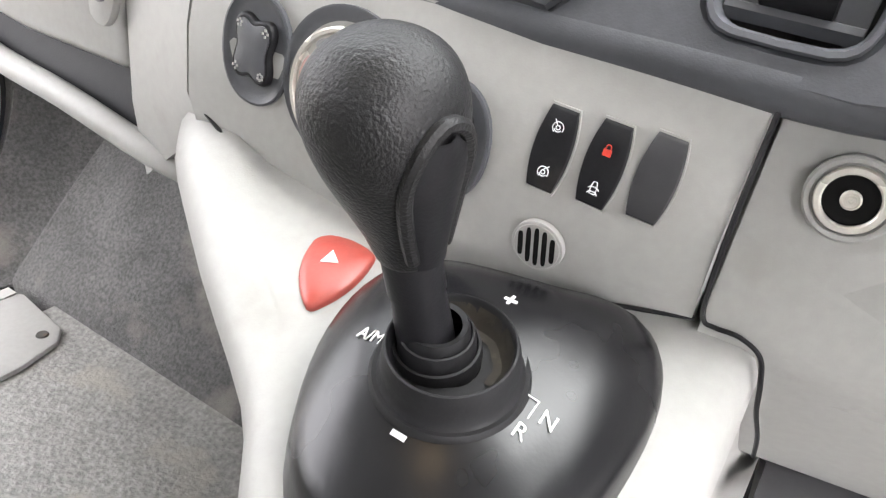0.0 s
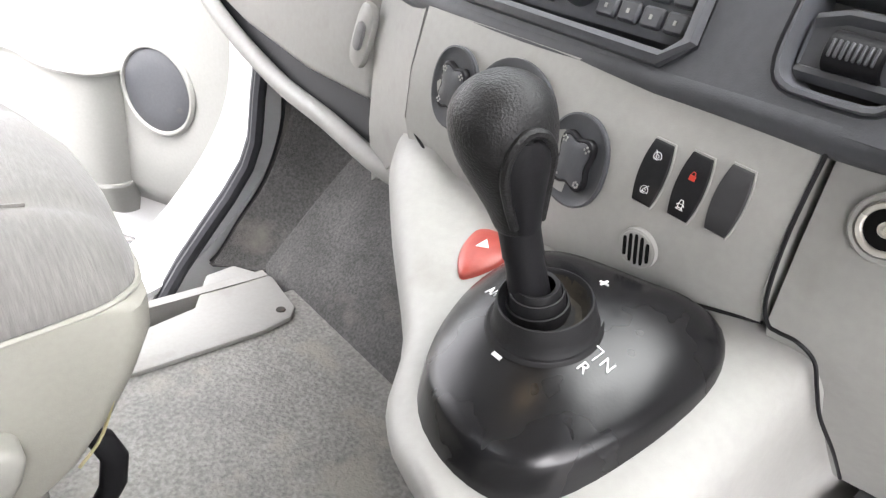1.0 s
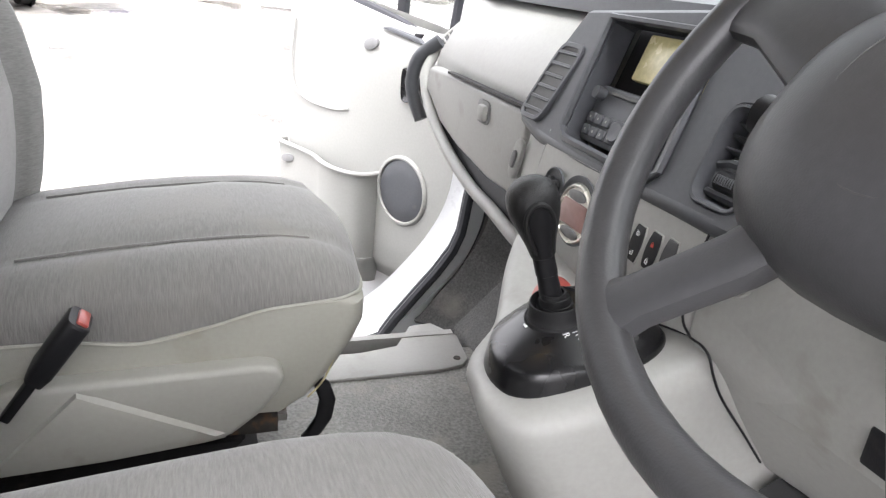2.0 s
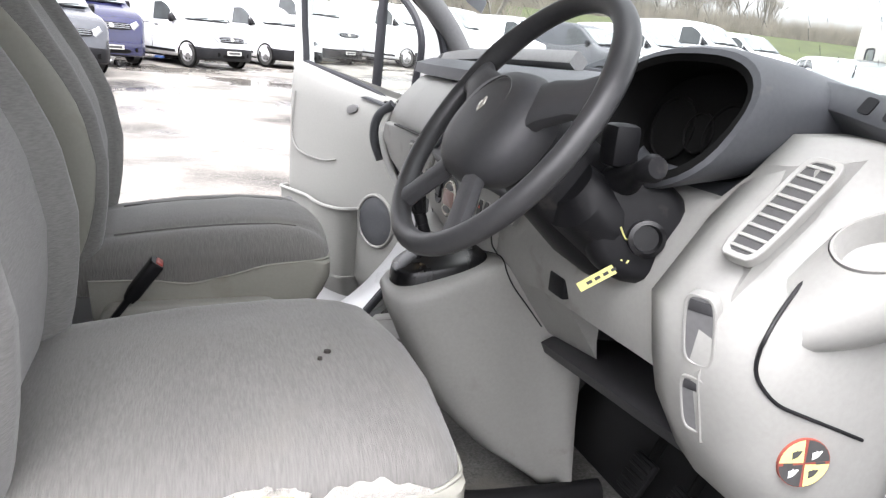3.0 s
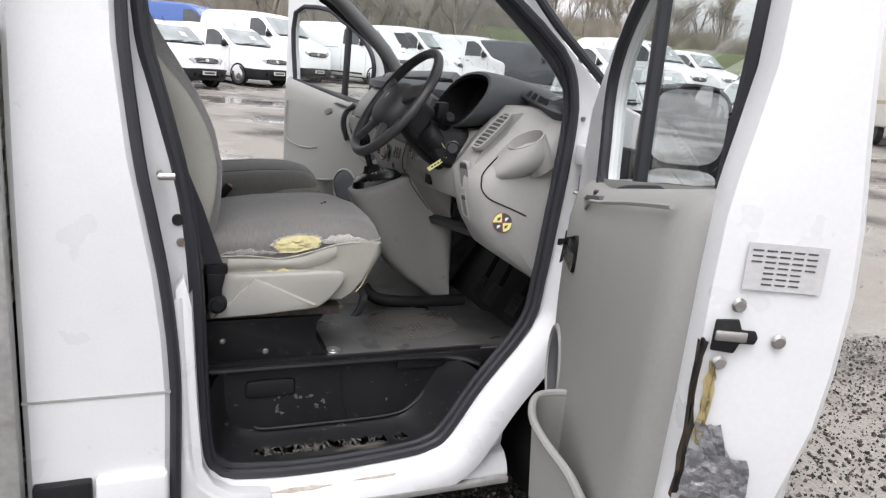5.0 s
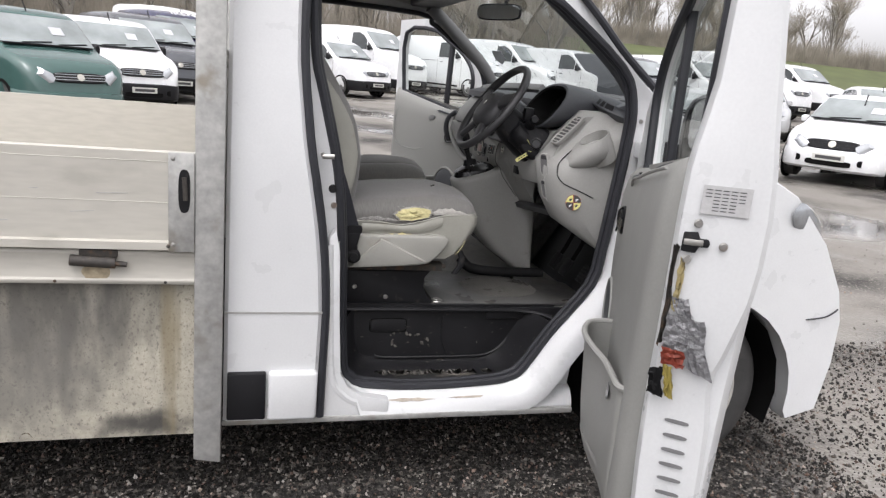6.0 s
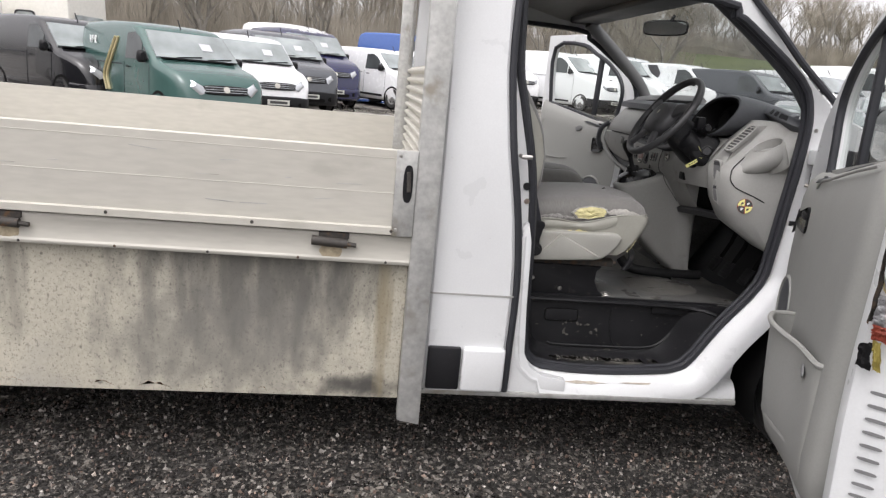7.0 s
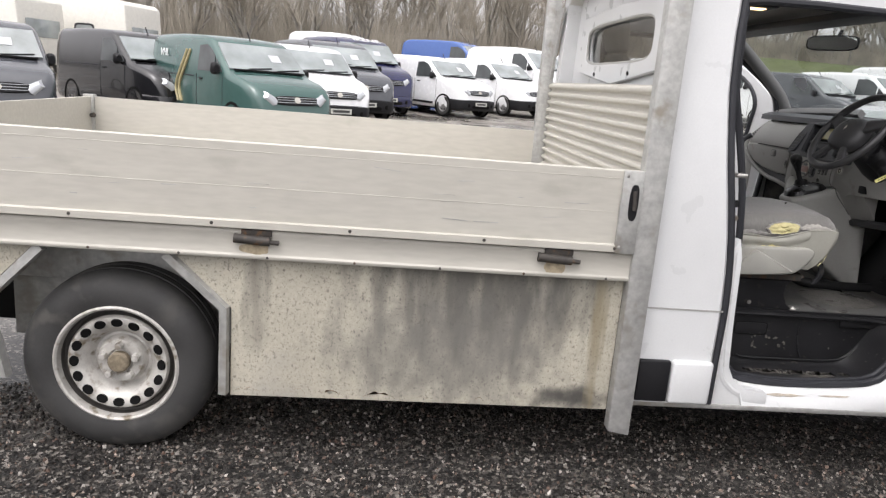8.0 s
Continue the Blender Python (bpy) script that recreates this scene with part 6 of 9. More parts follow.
def rocker(y, z, x, marks, material):
    """A barrel-shaped rocker in a thin moulded rim, with printed symbols."""
    m = Matrix.Translation((x, y, z)) @ pose(0, 0, 0, 0, -81) @ pose(0, 0, 0, 0, 0, -3)

    def barrel(k, g):
        side = [0.0192 * k * (1 - i / 6) for i in range(13)]
        edge = [(u, (0.0092 + g) * k * (1 - 0.30 * (u / 0.0192) ** 2)) for u in side]
        return edge + [(u, -v) for u, v in reversed(edge)]

    r = part("rocker_switch", place(loft([[(u, v, h - 0.0006 * (u / 0.0192) ** 2) for u, v in barrel(k, 0)] for k, h in ((1.0, -0.003), (1.0, 0.0012), (0.97, 0.0022), (0.92, 0.0026), (0.5, 0.0027))]), m), material, dash, "black rocker switch")
    part("surround", place(plate(barrel(1.06, 0.0003), [barrel(1.005, 0)], "z", -0.002, 0.0010), m), TRIM, r)

    def stroke(pts, col):
        part("symbol", place(tube([(a, b, 0.0031) for a, b in pts], 0.00026, 4), m), col, r)

    def arc(u, v, q, a0, a1, n=9):
        return [(u + q * math.cos(a0 + (a1 - a0) * i / n), v + q * math.sin(a0 + (a1 - a0) * i / n)) for i in range(n + 1)]

    for u, kind in marks:
        if kind == "lock":
            part("symbol", place(box((u - 0.0006, 0, 0.0031), (0.0030, 0.0038, 0.0005)), m), MARK_RED, r)
            stroke([(u + 0.0009, -0.0011)] + arc(u + 0.0019, 0, 0.0011, -1.57, 1.57, 6) + [(u + 0.0009, 0.0011)], MARK_RED)
        elif kind == "doors":
            stroke([(u - 0.0028, -0.0013), (u + 0.0004, -0.0014), (u + 0.0028, -0.0008), (u + 0.0028, 0.0008), (u + 0.0004, 0.0014), (u - 0.0028, 0.0013), (u - 0.0028, -0.0013)], MARK)
            stroke([(u - 0.0006, -0.0026), (u + 0.0004, -0.0014), (u + 0.0004, 0.0014), (u - 0.0006, 0.0026)], MARK)
            stroke([(u - 0.0030, -0.0024), (u - 0.0018, -0.0014), (u - 0.0018, 0.0014), (u - 0.0030, 0.0024)], MARK)
        else:
            stroke(arc(u, 0, 0.0026, 0.5 - 2.6, 0.5 + 2.1, 12), MARK)
            stroke(arc(u, 0, 0.0010, 0, 6.28, 8), MARK)
            stroke([(u + 0.0008, 0.0006), (u + 0.0034, 0.0022 if kind == "cruise" else -0.0022)], MARK)
            stroke(arc(u, 0, 0.0019, 2.0, 4.2, 5), MARK)


rocker(0.8255, 1.131, 1.1338, ((0.0105, "cruise"), (-0.0105, "limiter")), BLACK)
rocker(0.8015, 1.1315, 1.1354, ((0.0065, "lock"), (-0.0105, "doors")), BLACK)
rocker(0.7785, 1.1325, 1.1371, (), FADED)
gm = Matrix.Translation((1.1290, 0.8205, 1.0845)) @ pose(0, 0, 0, 0, -96)
gr = part("sensor_grille", place(lathe([(0.0132, -0.003), (0.0132, 0.0003), (0.0126, 0.0006), (0.0120, 0.0003), (0.0116, 0.0008), (0, 0.0010)], 32), gm), TRIM, dash, "small round slotted grille")
for k in range(-2, 3):
    h = 0.0205 * math.sqrt(1 - (k / 2.6) ** 2)
    part("slot", place(prism(oval(0, k * 0.0041, h / 2, 0.0013, 16, 4), "z", 0.0, 0.0012), gm @ pose(0, 0, 0, 0, 0, 6)), SHADOW, gr)
sm_ = Matrix.Translation((1.1545, 0.7075, 1.1445)) @ pose(0, 0, 0, 0, -85)
sock = part("power_socket", lathe([(0.0178, -0.004), (0.0178, 0.0018), (0.0168, 0.0026), (0.0150, 0.0022), (0.0144, 0.0006), (0.0136, 0.0006)], 36, sm_), TRIM, dash, "power socket with a metal ring")
part("ring", lathe([(0.0136, -0.001), (0.0136, 0.0032), (0.0131, 0.0040), (0.0112, 0.0040), (0.0105, 0.0034), (0.0102, 0.0)], 36, sm_), CHROME, sock, "pale metal ring")
part("socket_well", lathe([(0.0105, 0.0022), (0.0098, 0.0014), (0, 0.0014)], 28, sm_), SHADOW, sock)
part("contact", lathe([(0.0040, 0.0012), (0.0040, 0.0026), (0.0034, 0.0030), (0.0030, 0.0024), (0.0022, 0.0024), (0.0018, 0.0031), (0.0010, 0.0031), (0.0008, 0.0024), (0, 0.0024)], 20, sm_), CHROME, sock, "pale ringed contact")
part("gap", tube(smooth_path([(1.1475, 0.744, 1.174), (1.1375, 0.744, 1.13), (1.1385, 0.743, 1.09), (1.149, 0.741, 1.071), (1.1505, 0.735, 1.0685), (1.151, 0.724, 1.0685), (1.153, 0.713, 1.062), (1.158, 0.7075, 1.045), (1.172, 0.703, 1.02), (1.20, 0.695, 0.985), (1.228, 0.690, 0.95)], 5), 0.0013, 6), BLACK, dash)
part("panel_seam", tube(smooth_path([(1.152, 0.745, 1.068), (1.140, 0.80, 1.059), (1.132, 0.84, 1.0535), (1.128, 0.90, 1.050), (1.126, 0.95, 1.052), (1.126, 1.0, 1.064), (1.130, 1.045, 1.082), (1.142, 1.075, 1.096)], 6), 0.0012, 6), BLACK, dash)

# charcoal bezel with radio, display and outlets
BEZ = [(0.665, 1.185), (0.72, 1.177), (0.80, 1.176), (0.95, 1.172), (1.08, 1.178), (1.150, 1.19), (1.158, 1.21), (1.125, 1.30), (1.10, 1.35), (0.80, 1.375), (0.665, 1.35)]
RADIO = [(0.846, 1.190), (1.018, 1.193), (1.034, 1.206), (1.036, 1.345), (0.838, 1.345), (0.833, 1.203)]
RADIO_AT = -0.036
tilt = Matrix.Translation((1.143, 0, 1.172)) @ pose(0, 0, 0, 0, 19) @ Matrix.Translation((-1.143, 0, -1.172))
OUTLET = oval(0.753, 1.241, 0.031, 0.045, 28, 5)
bezel = part("bezel", place(plate(BEZ, [RADIO, OUTLET], "x", 1.139, 1.18, 0.005), tilt), DARK, dash, "charcoal centre bezel")
part("bezel_lip", place(tube([(1.137, y, z) for y, z in RADIO], 0.005, 6, True), tilt), DARK, bezel)
shift = tilt @ Matrix.Translation((0, RADIO_AT, 0))
part("bezel_underside", place(tube(smooth_path([(1.158, 0.668, 1.193), (1.1515, 0.72, 1.184), (1.1505, 0.80, 1.182), (1.150, 0.95, 1.178), (1.1505, 1.08, 1.184), (1.153, 1.148, 1.197)], 5), 0.0122, 12), tilt), DARK, bezel, "rounded lower edge of the bezel")
radio = part("radio", place(box((1.178, 0.97, 1.235), (0.04, 0.18, 0.07), 0.004), shift), DARK, dash, "charcoal car radio with rows of keys")
for r in range(2):
    for c in range(10):
        if 4 <= c <= 5:
            continue
        key = part("key", place(box((1.156, 0.893 + c * 0.0172, 1.213 + r * 0.016), (0.005, 0.0148, 0.0128), 0.0015, 1), shift), DARK, radio)
        part("key_print", place(box((1.1533, 0.893 + c * 0.0172, 1.213 + r * 0.016), (0.0006, 0.002, 0.0028)), shift), TRIM, radio)
part("volume_knob", place(lathe([(0.014, -0.006), (0.0135, 0.014), (0.011, 0.016), (0, 0.015)], 24, Matrix.Translation((1.155, 0.97, 1.222)) @ pose(0, 0, 0, 0, -90)), shift), DARK, radio)
part("small_knob", place(lathe([(0.008, -0.006), (0.0075, 0.010), (0, 0.010)], 16, Matrix.Translation((1.156, 1.05, 1.258)) @ pose(0, 0, 0, 0, -90)), shift), DARK, radio)
part("disc_slot", place(box((1.156, 0.97, 1.262), (0.004, 0.13, 0.005), 0.001, 1), shift), INK, radio)
part("radio_back", place(box((1.19, 0.97, 1.28), (0.01, 0.21, 0.16)), shift), BLACK, dash)
part("display_screen", place(box((1.168, 0.955, 1.312), (0.012, 0.13, 0.055), 0.003), shift), mat("pale_map_screen", (0.62, 0.55, 0.28), 0.25, vary=0.12, scale=40, bump=0), dash, "pale yellow map screen")
outlet = part("air_vent", place(loft([[(x, 0.753 + (y - 0.753) * k, 1.241 + (z - 1.241) * k) for y, z in OUTLET] for x, k in ((1.1385, 1.07), (1.1365, 1.05), (1.1368, 1.0), (1.142, 0.96), (1.156, 0.93), (1.170, 0.92))], cap=False), tilt), DARK, dash, "charcoal centre air vent")
part("vent_box", place(prism(oval(0.753, 1.241, 0.030, 0.044, 28, 5), "x", 1.166, 1.176), tilt), INK, outlet)
part("wheel_plate", place(loft([[(x, 0.753 + y, z) for y, z in ((-0.026, 1.206 + d), (0.026, 1.206 + d), (0.027, 1.232 + d), (0.012, 1.237 + d), (-0.012, 1.237 + d), (-0.027, 1.232 + d))] for x, d in ((1.152, -0.004), (1.148, 0.0), (1.149, 0.003), (1.160, 0.006))]), tilt), DARK, outlet, "charcoal plate round the thumbwheel")
vw = part("vent_wheel", place(lathe([(0.0085, -0.0145), (0.0105, -0.0135), (0.0105, 0.0135), (0.0085, 0.0145)], 24, Matrix.Translation((1.1515, 0.753, 1.2195)) @ pose(0, 0, 0, 90)), tilt), BLACK, outlet, "ribbed vent thumbwheel")
for k in range(8):
    part("rib", place(box((1.1415, 0.7425 + k * 0.003, 1.2195), (0.0022, 0.0016, 0.009), 0.0005, 1), tilt), DARK, vw)
for k in range(3):
    part("slat", place(prism([(1.150, 1.248 + 0.0125 * k), (1.152, 1.2505 + 0.0125 * k), (1.166, 1.2465 + 0.0125 * k), (1.165, 1.2445 + 0.0125 * k)], "y", 0.7245, 0.7815, 0.0006, 1), tilt), DARK, outlet)
vent("air_vent", tilt @ Vector((1.137, 1.105, 1.25)), (0, -1, 0.0), (0.35, -0.25, 0.9), 0.05, 0.10, 6, "charcoal centre air vent")
capt = part("trim_cap", place(prism(oval(1.158, 1.13, 0.013, 0.032, 20, 3, 0.35), "x", 1.150, 1.158, 0.003), Matrix()), TRIM, dash)
part("trim_cap_inset", prism(oval(1.158, 1.13, 0.006, 0.014, 16, 3, 0.35), "x", 1.147, 1.151, 0.001), TRIM_MID, capt)

# driver's side
knee = part("driver_panel", across([(0.745, [(1.19, 1.02), (1.16, 1.10), (1.18, 1.19), (1.26, 1.33), (1.48, 1.35), (1.48, 1.05)]), (0.61, [(1.17, 1.05), (1.15, 1.11), (1.17, 1.19), (1.24, 1.32), (1.46, 1.35), (1.46, 1.05)]), (0.59, [(1.17, 1.05), (1.15, 1.11), (1.17, 1.19), (1.215, 1.262), (1.46, 1.268), (1.46, 1.05)]), (0.30, [(1.155, 1.068), (1.145, 1.12), (1.165, 1.19), (1.205, 1.262), (1.45, 1.268), (1.45, 1.06)]), (0.275, [(1.155, 1.068), (1.145, 1.12), (1.165, 1.19), (1.24, 1.31), (1.45, 1.33), (1.45, 1.06)]), (0.20, [(1.16, 1.02), (1.14, 1.10), (1.165, 1.19), (1.24, 1.32), (1.42, 1.35), (1.42, 0.98)])]), TRIM, dash, "pale grey knee panel")
knee.data.set_sharp_from_angle(angle=radians(60))
cap = part("end_cap", across([(0.128, [(1.25, 1.165), (1.25, 1.09), (1.25, 1.02), (1.27, 0.975), (1.38, 0.845), (1.44, 0.95), (1.45, 1.2), (1.44, 1.345), (1.43, 1.335), (1.41, 1.27)]), (0.142, [(1.18, 1.165), (1.185, 1.09), (1.195, 1.02), (1.23, 0.955), (1.375, 0.848), (1.43, 0.95), (1.44, 1.2), (1.435, 1.345), (1.415, 1.338), (1.385, 1.27)]),
                             (0.17, [(1.15, 1.165), (1.155, 1.09), (1.17, 1.02), (1.21, 0.945), (1.36, 0.856), (1.39, 0.95), (1.405, 1.2), (1.41, 1.345), (1.385, 1.342), (1.35, 1.27)]),
                             (0.205, [(1.132, 1.165), (1.142, 1.09), (1.16, 1.025), (1.205, 0.95), (1.355, 0.86), (1.385, 0.95), (1.397, 1.2), (1.392, 1.348), (1.30, 1.343), (1.235, 1.268)]),
                             (0.24, [(1.115, 1.165), (1.13, 1.09), (1.15, 1.03), (1.20, 0.955), (1.35, 0.865), (1.38, 0.95), (1.39, 1.2), (1.39, 1.35), (1.27, 1.345), (1.18, 1.25)]),
                             (0.285, [(1.13, 1.165), (1.145, 1.09), (1.16, 1.04), (1.205, 0.965), (1.35, 0.88), (1.38, 0.95), (1.39, 1.2), (1.39, 1.35), (1.28, 1.345), (1.19, 1.25)])]), TRIM, dash, "pale grey dashboard end moulding")
cap.data.set_sharp_from_angle(angle=radians(85))
vent("end_vent", (1.205, 0.202, 1.277), (0.35, -0.93, -0.1), (0.68, -0.02, 0.74), 0.03, 0.125, 9, "pale grey end vent with slats", TRIM)
cm_ = axes((1.280, 0.136, 1.262), (0.75, -0.52, 0.42), (0.38, 0.847, 0.362), (-0.544, -0.112, 0.833))
ring = part("cup_ring", place(loft([[(u * k, v * k, h) for u, v in oval(0, 0, 0.049, 0.041, 36, 2.1)] for k, h in ((0.95, -0.10), (1.08, -0.05), (1.10, -0.004), (1.08, 0.002), (1.02, 0.002), (0.98, -0.003), (0.92, -0.04), (0.86, -0.055))]), cm_), TRIM, dash, "moulded oval cup recess")
# the bucket of the cup swelling out of the panel
LX, SX = Vector((0.75, -0.52, 0.42)), Vector((0.38, 0.847, 0.362))
C0 = Vector((1.280, 0.136, 1.262))
rings = []
for t, a, b in ((0.0, 0.0545, 0.0455), (0.12, 0.059, 0.049), (0.3, 0.072, 0.053), (0.5, 0.086, 0.052), (0.68, 0.090, 0.045), (0.82, 0.083, 0.036), (0.93, 0.066, 0.024), (1.0, 0.04, 0.01)):
    c = C0 + Vector((-0.030, 0.022, -0.112)) * t
    lx = LX.lerp(Vector((0.93, -0.30, 0.20)), t)
    rings.append([c + lx * a * u + SX * b * v for u, v in oval(0, 0, 1, 1, 36, 2.2)])
part("cup_bulge", loft(rings, cap=False), TRIM, ring).data.set_sharp_from_angle(angle=radians(70))
part("cubby_line", tube(smooth_path([(1.248, 0.1665, 1.220), (1.228, 0.1735, 1.2144), (1.1895, 0.1605, 1.1855), (1.1655, 0.150, 1.1605), (1.1665, 0.1545, 1.1427), (1.1675, 0.1545, 1.1261), (1.1735, 0.150, 1.1108), (1.189, 0.1405, 1.0944), (1.2155, 0.1345, 1.0833), (1.253, 0.1285, 1.0696), (1.302, 0.1275, 1.0498)], 3), 0.0022, 6), BLACK, dash)


def edge_recess(c, w, h, lean):
    """A moulded slot with a raised lip in the driver's edge of the dashboard."""
    m = axes(c, (0.447, -0.894, 0), (lean, 0.0, 0.97), (-0.876, -0.438, 0.9 * lean))
    rim = part("edge_slot", place(plate(oval(0, 0, w, h, 20, 4), [oval(0, 0, w - 0.0035, h - 0.0035, 20, 4)], "z", -0.014, 0.002, 0.0008), m), TRIM, dash, "moulded slot in the dashboard edge")
    # Darker backing and lip put the slot's shade into colour; nothing is cut.
    part("slot_shade", place(prism(oval(0, 0, w - 0.003, h - 0.003, 20, 4), "z", -0.014, 0.0006), m), TRIM_MID, rim)
    part("slot_shadow_lip", place(prism([(-w * 0.75, h * 0.5), (w * 0.75, h * 0.5), (w * 0.6, h * 0.82), (-w * 0.6, h * 0.82)], "z", 0.0, 0.0016, 0.0008), m), SPOKE, rim)


edge_recess((1.135, 0.205, 1.148), 0.018, 0.041, -0.16)
edge_recess((1.150, 0.207, 1.062), 0.017, 0.035, -0.26)
part("tray", across([(0.24, [(1.215, 0.955), (1.205, 0.975), (1.225, 0.985), (1.45, 0.945), (1.45, 0.925)]), (0.68, [(1.235, 0.905), (1.225, 0.925), (1.245, 0.935), (1.45, 0.91), (1.45, 0.89)])]), SPOKE, dash, "charcoal parcel tray under the column")
# Dark sheet for the shade behind the open parcel tray.
part("tray_shade", box((1.42, 0.46, 1.0), (0.02, 0.52, 0.16)), SHADOW, dash)
part("fuse_slots", box((1.158, 0.53, 1.085), (0.014, 0.045, 0.032), 0.003), BLACK, dash)
# sticker on the end cap
SM = axes((1.231, 0.1295, 1.030), (0.965, -0.246, 0.09), (-0.09, 0.02, 0.995), (-0.247, -0.969, 0.0)) @ Matrix.Scale(0.82, 4)
st = part("warning_sticker", place(lathe([(0.0335, -0.006), (0.0335, 0.0008), (0, 0.0008)], 36), SM), mat("red_sticker", (0.30, 0.07, 0.05), 0.5, vary=0.05, bump=0), dash, "round yellow and black warning sticker with red lines")
for q, col in ((0, INK), (1, YELLOW), (2, INK), (3, YELLOW)):
    a0 = q * math.pi / 2 + 0.07
    pts = [(0.002 * math.cos(a0 + 0.7), 0.002 * math.sin(a0 + 0.7))] + [(0.0328 * math.cos(a0 + t * 1.43 / 6), 0.0328 * math.sin(a0 + t * 1.43 / 6)) for t in range(7)]
    part("sticker_quarter", place(prism(pts, "z", 0.0008, 0.0012), SM), col, st)
    part("pictogram", place(prism([(p * (1 + 0.35 * math.sin(5 * i)), r * (1 + 0.3 * math.cos(3 * i))) for i, (p, r) in enumerate(oval(0, 0, 0.0075, 0.0045, 14, 2))], "z", 0.0013, 0.0016), SM @ Matrix.Translation((0.0185 * math.cos(a0 + 0.65), 0.0185 * math.sin(a0 + 0.65), 0)) @ pose(0, 0, 0, 0, 0, 40)), MARK if q in (0, 2) else INK, st)
for sx_ in (-1, 1):
    part("writing_bar", place(box((0.021 * sx_, 0.0, 0.0014), (0.012, 0.0035, 0.0006)), SM), INK, st)

# top vents at the ends
# long paler edge of the top towards the screen, with demister slots at its ends
for s, yc in ((1, 0.0), (-1, 1.9)):
    band = [(1.40, 0.135, 1.346), (1.365, 0.155, 1.358), (1.340, 0.185, 1.370), (1.332, 0.23, 1.381), (1.342, 0.30, 1.391), (1.37, 0.45, 1.403), (1.41, 0.62, 1.411), (1.45, 0.8, 1.414)]
    band = [Vector((x, yc + s * y, z)) for x, y, z in smooth_path(band, 5)]
    rows, frames_ = [], []
    for i, p in enumerate(band):
        t = (band[min(i + 1, len(band) - 1)] - band[max(i - 1, 0)]).normalized()
        out = Vector((-t.y, t.x, 0)).normalized() * s
        out = -out if out.x > 0 else out
        face = (out + Vector((0, 0, 0.75))).normalized()
        rise = (Vector((0, 0, 1)) - face * face.z).normalized()
        frames_.append((p, t, rise, face))
        rows.append([p - rise * 0.019 - face * 0.012, p - rise * 0.018 - face * 0.002, p - rise * 0.014, p + rise * 0.013, p + rise * 0.017 - face * 0.003, p + rise * 0.018 - face * 0.04, p - rise * 0.02 - face * 0.045])
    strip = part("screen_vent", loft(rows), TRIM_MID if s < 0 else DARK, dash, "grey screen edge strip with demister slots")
    for i in (8, 10, 13, 16):
        p, t, rise, face = frames_[i]
        part("slot", place(prism(oval(0, 0, 0.0085, 0.0105, 16, 5), "z", -0.004, 0.0012), axes(p - rise * 0.0005, t, rise, face)), BLACK, strip)
vent("passenger_vent", (1.255, 1.665, 1.275), (0, -1, -0.35), (0.72, -0.1, 0.68), 0.028, 0.12, 9, "pale grey end vent with slats", TRIM)

# instrument hood
HOOD = [(1.195, 0.43, 1.345, 0.148, 0.080), (1.199, 0.43, 1.346, 0.155, 0.086), (1.212, 0.43, 1.347, 0.157, 0.088), (1.29, 0.43, 1.348, 0.148, 0.078), (1.38, 0.43, 1.348, 0.132, 0.060), (1.47, 0.43, 1.342, 0.12, 0.04)]
outer = [[(x - 0.10 * (v * k2 - 0) * 0.5 - 0.0 + 0.055 * v, cy + ry * u, cz + rz * v) for u, v in oval(0, 0, 1, 1, 36, 2.5)] for (x, cy, cz, ry, rz), k2 in zip(HOOD, (0, 0, 0, 0, 0, 0))]
valley = []
for x in (1.238, 1.25, 1.30, 1.36, 1.42, 1.47):
    valley.append([(x + 0.10 * max(0.0, 0.27 - y), y, min(1.352, 1.270 + 0.30 * (x - 1.238) + 0.55 * max(0.0, 0.27 - y) - (0.012 if x < 1.24 else 0.0))) for y in (0.222, 0.24, 0.26, 0.28, 0.30, 0.36, 0.44, 0.52, 0.60)])
part("top_valley", loft(valley, cap=False, closed=False), DARK, dash, "charcoal hollow beside the instrument hood")
hood = part("instrument_hood", loft(outer, cap=False), DARK, dash, "charcoal instrument hood")
inner = [[(x + 0.003 + 0.055 * v * (1 - 0.5 * i), cy + (ry - 0.012) * u, cz + (rz - 0.010) * v) for u, v in oval(0, 0, 1, 1, 36, 2.5)] for i, (x, cy, cz, ry, rz) in enumerate((HOOD[0], (1.285, 0.43, 1.335, 0.14, 0.078)))]
bm = loft([outer[0], inner[0], inner[1]], cap=False)
bm.faces.new([bm.verts.new(p) for p in inner[1]])
part("hood_lining", bm, SHADOW, hood, "black hood lining")
for y, r in ((0.375, 0.045), (0.485, 0.045), (0.43, 0.028)):
    part("dial", place(lathe([(r, 0), (r, 0.004), (r * 0.93, 0.005), (r * 0.9, 0.002), (0, 0.002)], 28), Matrix.Translation((1.275, y, 1.325)) @ pose(0, 0, 0, 0, -78)), SHADOW, hood, "black dial with a thin rim")

# ---- steering column and wheel ----
column = thing("steering_column", "black plastic steering column cowl with stalks", "steering column", (1.15, 0.46, 1.2))
N = Vector((-0.815, 0, 0.58))
U = Vector((0.58, 0, 0.815))
Y = Vector((0, 1, 0))
WC = Vector((1.005, 0.46, 1.325))
cm = Matrix((Y, U, -N)).transposed().to_4x4()
cm.translation = WC
rings = [[(0.055 * k * u, (0.055 * k) * v - off, d) for u, v in oval(0, 0, 1, 1, 24, 3)] for d, k, off in ((0.035, 0.8, 0.0), (0.05, 1.0, 0.0), (0.12, 1.15, 0.006), (0.19, 1.25, 0.010), (0.26, 1.1, 0.015))]
part("cowl", place(loft(rings), cm), BLACK, column, "black column cowl")
